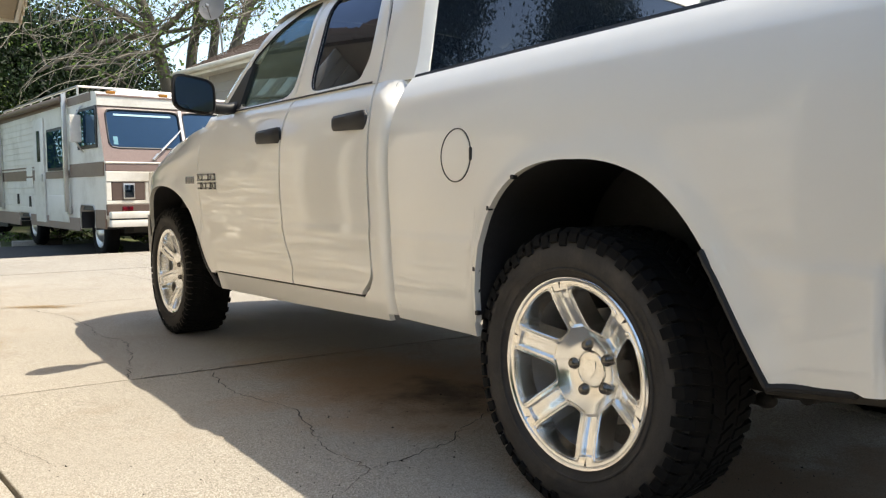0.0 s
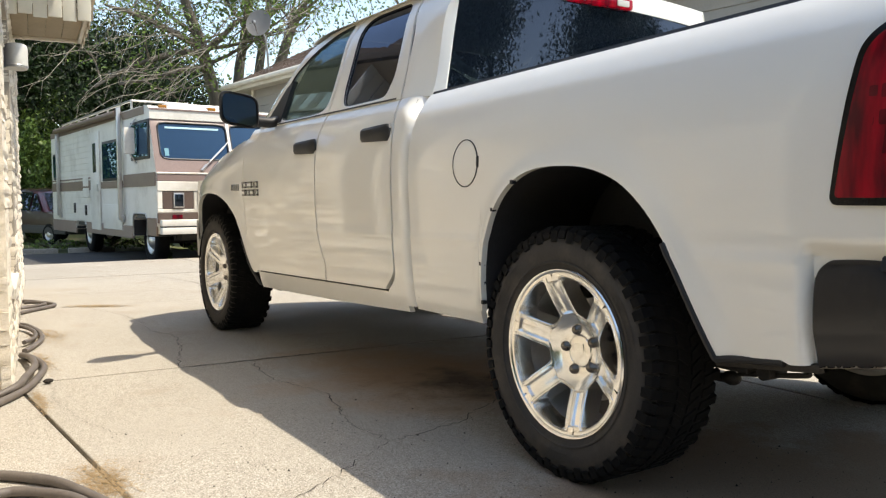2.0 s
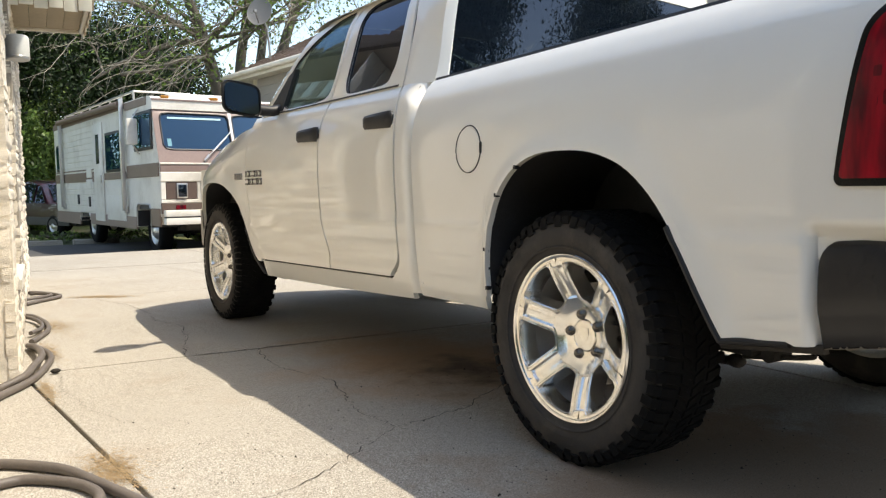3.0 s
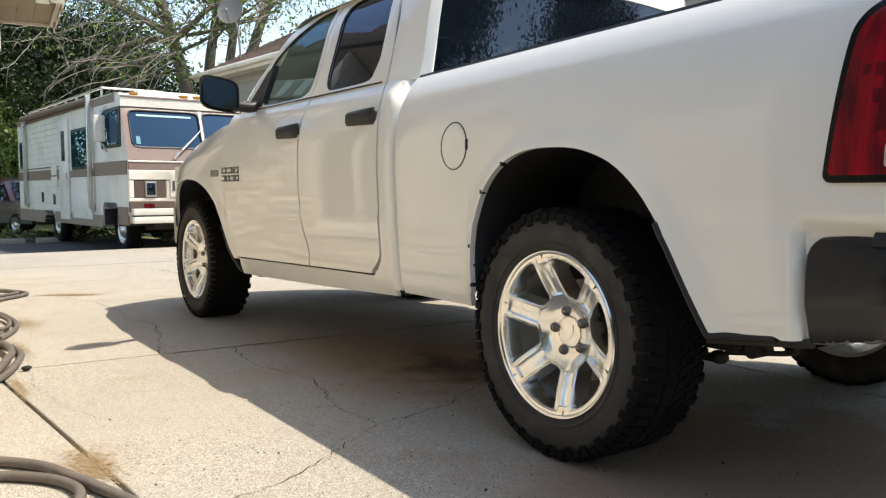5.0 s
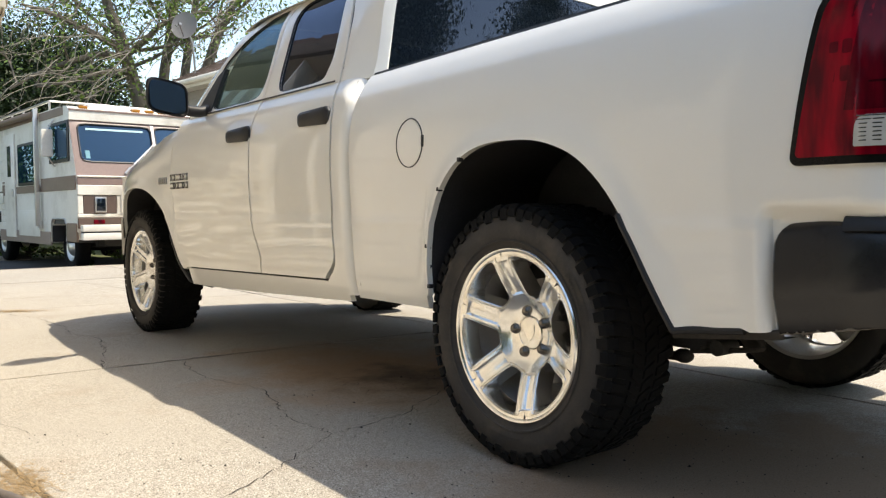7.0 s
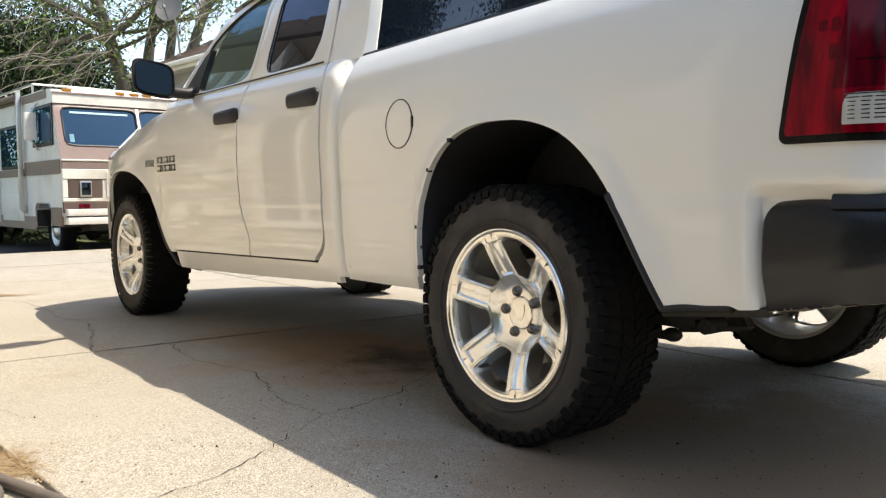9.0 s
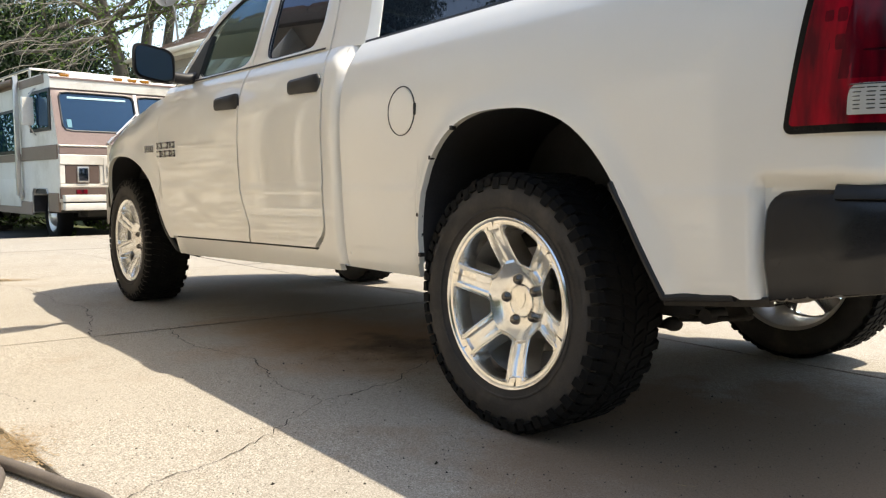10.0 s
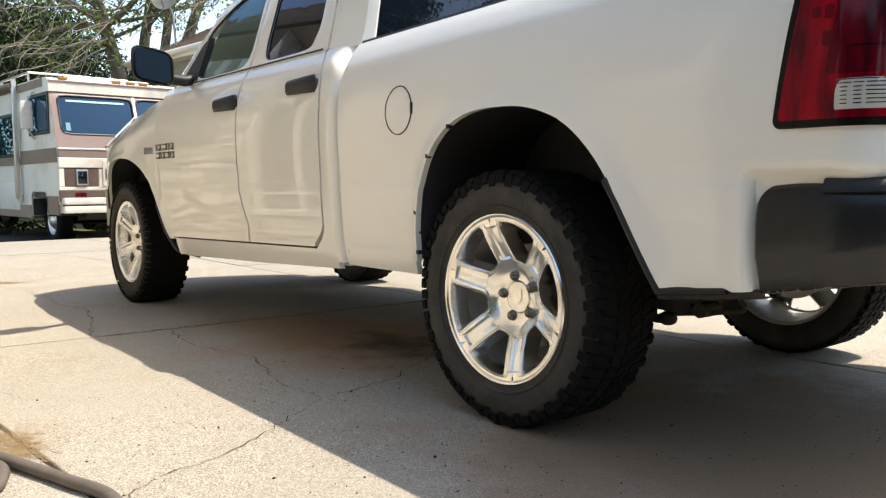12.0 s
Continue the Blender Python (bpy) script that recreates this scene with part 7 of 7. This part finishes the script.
# ---- cracks and stains in the concrete
def crack(pts, w, seed, label="jagged dark crack in the concrete"):
    rg = random.Random(seed)
    line = []
    for a, b in zip(pts, pts[1:]):
        n = max(3, int(math.dist(a, b) / 0.028))
        for k in range(n):
            t = k / n
            j = 0.0 if k == 0 else 0.014
            line.append((a[0] + (b[0] - a[0]) * t + rg.uniform(-j, j), a[1] + (b[1] - a[1]) * t + rg.uniform(-j, j)))
    line.append(pts[-1])
    b = bmesh.new()
    rows = []
    for i, p in enumerate(line):
        q0, q1 = line[max(0, i - 1)], line[min(len(line) - 1, i + 1)]
        d = Vector((q1[0] - q0[0], q1[1] - q0[1], 0)).normalized()
        nrm = Vector((-d.y, d.x, 0))
        ww = w * 0.58 * rg.uniform(0.3, 1.25) * (0.4 if i in (0, len(line) - 1) else 1)
        c = Vector((p[0], p[1], 0.0022 + fall(p[1])))
        rows.append([c - nrm * ww, c + nrm * ww])
    grid(b, rows)
    ob = link_mesh("crack", b, CRACK)
    ob.parent = driveway
    ob.data.transform(Matrix.Translation(-driveway.location))
    ob["label"] = label


crack([(-0.602, 2.40), (-0.50, 2.75), (-0.43, 3.0), (-0.41, 3.17), (-0.35, 3.35), (-0.357, 3.52), (-0.44, 3.75), (-0.383, 4.13), (-0.40, 4.5), (-0.416, 4.76), (-0.574, 5.33)], 0.0045, 1)
crack([(-0.20, 2.36), (-0.25, 2.22), (-0.29, 1.83), (-0.235, 1.62), (-0.19, 1.45), (-0.26, 1.15), (-0.31, 0.92), (-0.30, 0.64)], 0.0042, 2)
crack([(-0.30, 0.64), (-0.18, 0.65), (-0.067, 0.685), (0.10, 0.72), (0.20, 0.82), (0.34, 0.87), (0.46, 0.968), (0.9, 1.12)], 0.004, 3)
crack([(-0.30, 0.64), (-0.41, 0.56), (-0.52, 0.485), (-0.66, 0.39), (-0.82, 0.29), (-1.03, 0.24), (-1.18, 0.1)], 0.003, 4)
crack([(-1.0, 8.1), (-0.2, 7.9), (0.56, 8.0), (0.7, 7.3), (0.79, 6.6), (1.3, 6.3)], 0.008, 5)
crack([(-1.2, 2.3), (-1.25, 2.0), (-1.2, 1.6), (-1.12, 1.3)], 0.0015, 6, "fine hairline crack in the concrete")
crack([(-0.9, 6.6), (0.2, 6.4), (1.0, 6.7)], 0.006, 7)
# joint dirt is drawn thin in the sun, wider to darken the shaded part
for k, (x0, x1) in enumerate(((-1.28, -0.55), (-0.55, 0.5), (0.5, 1.5), (1.5, 3.2))):
    crack([(x0, 2.36 - 0.05 * x0), ((x0 + x1) / 2, 2.357 - 0.025 * (x0 + x1)), (x1, 2.36 - 0.05 * x1)], 0.0022 if k == 0 else 0.008, 20 + k, "dark dirt packed in the straight joint")
crack([(-0.2, 3.45), (0.0, 3.52), (0.12, 3.48)], 0.003, 8)
crack([(0.05, 3.25), (0.16, 3.3), (0.22, 3.28)], 0.002, 9, "short fine crack in the concrete")

# dry dirt and straw gathered in the joint and by the wall
def litter(cx, cy, rx, ry, n, seed, label, ang=0.0):
    rg = random.Random(seed)
    b = bmesh.new()
    for _ in range(n):
        u, v = rg.gauss(0, 0.45), rg.gauss(0, 0.45)
        x = cx + rx * u * math.cos(ang) - ry * v * math.sin(ang)
        y = cy + rx * u * math.sin(ang) + ry * v * math.cos(ang)
        a = rg.uniform(0, 3.14)
        l, w = rg.uniform(0.004, 0.018), rg.uniform(0.0008, 0.002)
        z = fall(y) + rg.uniform(0.001, 0.006)
        d, q = Vector((math.cos(a), math.sin(a), rg.uniform(-0.1, 0.15))) * l, Vector((-math.sin(a), math.cos(a), 0)) * w
        c = Vector((x, y, z))
        ngon(b, [c - d - q, c + d - q * 0.4, c + d + q * 0.4, c - d + q])
    solo("dry_grass_litter", b, STRAW, label, "litter", kind="stuff", smooth=0)


litter(-1.255, 0.75, 0.085, 0.22, 900, 1, "dry brown grass litter gathered in the concrete joint", 0.05)
litter(-1.04, 3.95, 0.13, 0.40, 900, 2, "dry brown grass litter on the concrete by the wall")
litter(-1.18, 3.0, 0.05, 0.35, 500, 3, "dry grass litter along the hose by the wall")
litter(-0.50, 5.45, 0.30, 0.09, 1500, 4, "dry earth and grass in the crack", -0.6)
litter(-1.3, 2.0, 0.03, 0.3, 300, 5, "dry grass litter along the joint")
# loose grit, dark chips and a few stalks round the rear wheel
rg = random.Random(77)
verts, faces = [], []
for _ in range(900):
    x, y = rg.uniform(-1.15, 0.9), rg.uniform(-1.2, 1.3)
    a, r = rg.uniform(0, 3.14), rg.uniform(0.0012, 0.0042) * (1.7 if rg.random() < 0.06 else 1.0)
    e = rg.uniform(0.35, 1.0)
    z = fall(y)
    n0 = len(verts)
    verts += [(x + r * k * math.cos(a) - r * e * m * math.sin(a), y + r * k * math.sin(a) + r * e * m * math.cos(a), z - 0.001) for k, m in ((1, 0.2), (0.1, 1), (-1, -0.1), (0.2, -1))]
    verts.append((x, y, z + r * rg.uniform(0.5, 1.0)))
    faces += [(n0 + k, n0 + (k + 1) % 4, n0 + 4) for k in range(4)]
me = bpy.data.meshes.new("loose_grit")
me.from_pydata(verts, [], faces)
me.materials.append(CRACK)
tagged(new("loose_grit", me), "loose dark grit and chips on the concrete", "grit", kind="stuff")
litter(-0.1, -0.35, 0.8, 0.7, 45, 6, "scattered dry stalks on the concrete by the rear wheel")
bm = bmesh.new()
bmesh.ops.create_icosphere(bm, subdivisions=2, radius=0.02, matrix=Matrix.Translation((-1.225, 2.36, 0.012)) @ Matrix.Diagonal((1.2, 0.9, 0.6, 1)))
for v in bm.verts:
    v.co += Vector((noise.noise(v.co * 60), noise.noise(v.co * 61 + Vector((3, 0, 0))), 0)) * 0.004
solo("pebble", bm, CRACK, "small dark pebble on the concrete", "pebble")
# ---- split-face stones of the wall: a few rough blocks, laid in courses
def stone_mesh(w, h, seed):
    rg = random.Random(seed)
    b = bmesh.new()
    nx, nz = 8, 4
    rows = []
    off = Vector((seed * 3.1, seed * 1.7, 0))
    for k in range(nz + 1):
        row = []
        for i in range(nx + 1):
            x, z = w * i / nx, h * k / nz
            edge = (0.45 + 0.55 * min(1, i, nx - i)) * (0.40 + 0.60 * min(1, k, nz - k))
            out = 0.008 + edge * (0.009 + 0.012 * noise.noise(Vector((x * 12, z * 18, 0)) + off) + 0.006 * noise.noise(Vector((x * 34, z * 40, 2)) + off)) - (0.008 if k == 0 else 0)
            row.append((x + rg.uniform(-0.003, 0.003), -out, z + rg.uniform(-0.003, 0.003)))
        rows.append(row)
    grid(b, rows)
    edges = [e for e in b.edges if len(e.link_faces) == 1]
    r = bmesh.ops.extrude_edge_only(b, edges=edges)
    for v in r["geom"]:
        if isinstance(v, bmesh.types.BMVert):
            v.co.y = 0.03
    bmesh.ops.recalc_face_normals(b, faces=b.faces[:])
    me = bpy.data.meshes.new("stone")
    b.to_mesh(me)
    b.free()
    me.materials.append(STONE)
    for p in me.polygons:
        p.use_smooth = True
    me.set_sharp_from_angle(angle=radians(30))
    return me


STONES = {}
for hh in (0.065, 0.095, 0.13):
    for ww in (0.24, 0.34, 0.46):
        for v in range(2):
            STONES.setdefault(hh, []).append((ww, stone_mesh(ww, hh, int(ww * 100 + hh * 1000 + v * 7))))
rng = random.Random(8)


def lay(d0, d1, depth, z0, z1, flat=1.0, jut=0.01):
    z = z0
    made = 0
    while z < z1 - 0.05:
        hh = rng.choice((0.065, 0.095, 0.095, 0.13))
        d = d0 - rng.uniform(0.0, 0.01)
        while d < d1 - 0.08:
            ww, me = rng.choice(STONES[hh])
            fit_w = min(ww, d1 - d)
            ob = new("stone", me)
            ob.parent = wall_west
            sx = fit_w / ww
            ob.matrix_basis = Matrix.Translation(-wall_west.location) @ HM @ Matrix.Translation((d, depth + rng.uniform(-jut, jut), z)) @ Matrix.Diagonal((sx * 0.975, 1, 0.93 * flat, 1))
            d += ww
            made += 1
        z += hh * flat
    return made


lay(0.0, 0.62, 0.085, 0.0, 2.3, 0.7, 0.007)
lay(1.86, 3.30, 0.085, 0.0, 1.6, 0.7, 0.009)
lay(-1.95, -0.02, 0.18, 0.0, 0.45, 0.65)
lay(0.62, 1.86, 0.085, 0.0, 0.36, 0.7)


def facing(d0, d1, depth, z0, z1, seed):
    """The rest of the stone facing, joined into one mesh."""
    rg = random.Random(seed)
    verts, faces = [], []
    z = z0
    while z < z1 - 0.05:
        hh = rg.choice((0.065, 0.095, 0.095, 0.13))
        d = d0
        while d < d1 - 0.08:
            ww, me = rg.choice(STONES[hh])
            sx = min(ww, d1 - d) / ww
            off = depth + rg.uniform(-0.009, 0.009)
            base = len(verts)
            for v in me.vertices:
                p = HM @ Vector((d + v.co.x * sx * 0.975, off + v.co.y, z + v.co.z * 0.93 * 0.68))
                verts.append(tuple(p - wall_west.location))
            faces += [tuple(base + i for i in p.vertices) for p in me.polygons]
            d += ww
        z += hh * 0.68
    me = bpy.data.meshes.new("stone_facing")
    me.from_pydata(verts, [], faces)
    me.materials.append(STONE)
    ob = new("stone_facing", me)
    ob.parent = wall_west
    ob["kind"] = "stuff"
    ob["label"] = "cream split-face stone courses"


facing(3.30, 5.3, 0.085, 0.0, 2.86, 21)
facing(0.0, 0.62, 0.085, 2.32, 2.86, 22)
facing(1.86, 3.30, 0.085, 1.63, 2.86, 23)
facing(0.62, 1.86, 0.085, 2.06, 2.86, 24)
facing(-1.95, -0.02, 0.18, 0.47, 2.86, 25)
# ---- driveway slabs; the joint by the stone house runs a little askew
XS = [-7.5, -4.4, -1.3, 1.6, 4.4]
YS = [-1.30, 2.36, 5.5, 8.3, 10.75]
rng = random.Random(5)


def joint_x(i, y):
    return XS[i] - (0.078 * (y - 1.65) if i == 2 and y < 6 else 0.0)


def joint_y(j, x):
    return YS[j] - (0.05 * x if 0 < j < len(YS) - 1 else 0.0)


for i in range(len(XS) - 1):
    for j in range(len(YS) - 1):
        if XS[i] < -5:
            continue
        lo_y = -0.75 if XS[i] < -1.4 and YS[j] < 0 else YS[j]
        top = rng.uniform(-0.002, 0.0)
        bm = bmesh.new()
        rows = []
        for f in span(0, 1, 8):
            row = []
            for k, e, dz in ((0, 0.008, -0.03), (0, 0.008, -0.003), (0, 0.011, 0.0), (1, -0.011, 0.0), (1, -0.008, -0.003), (1, -0.008, -0.03)):
                x = XS[i + k]
                a = lo_y if j == 0 else joint_y(j, x)
                y = a + 0.011 + (joint_y(j + 1, x) - 0.022 - a) * f
                row.append((joint_x(i + k, y) + e, y, top + fall(y) + dz))
            rows.append(row)
        vs = grid(bm, rows)
        bm.faces.new(vs[0])
        bm.faces.new(vs[-1][::-1])
        bmesh.ops.recalc_face_normals(bm, faces=bm.faces[:])
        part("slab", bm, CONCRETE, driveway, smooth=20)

# unseen slabs behind the truck, added to bounce warm light onto it
for xa, xb in ((-1.3, 1.6), (1.6, 4.4)):
    ya, yb = -1.31, -2.71
    bm = bmesh.new()
    rows = []
    for y in span(yb + 0.011, ya - 0.011, 4):
        rows.append([(x, y, fall(y) - 0.001 + dz) for x, dz in ((xa + 0.008, -0.03), (xa + 0.008, -0.003), (xa + 0.011, 0.0), (xb - 0.011, 0.0), (xb - 0.008, -0.003), (xb - 0.008, -0.03))])
    vs = grid(bm, rows)
    bm.faces.new(vs[0])
    bm.faces.new(vs[-1][::-1])
    bmesh.ops.recalc_face_normals(bm, faces=bm.faces[:])
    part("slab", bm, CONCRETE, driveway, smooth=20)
# pale strip gives the joint beside the stone house its sunlit look
bm = bmesh.new()
grid(bm, [[(x, 2.36 - 0.05 * x + d, fall(2.36) - 0.0032) for d in (-0.0125, 0.0125)] for x in span(-1.25, -0.55, 10)])
part("joint_filling", face_out(bm, (0, 0, 1)), CONCRETE, driveway, "worn cement filling of the joint")
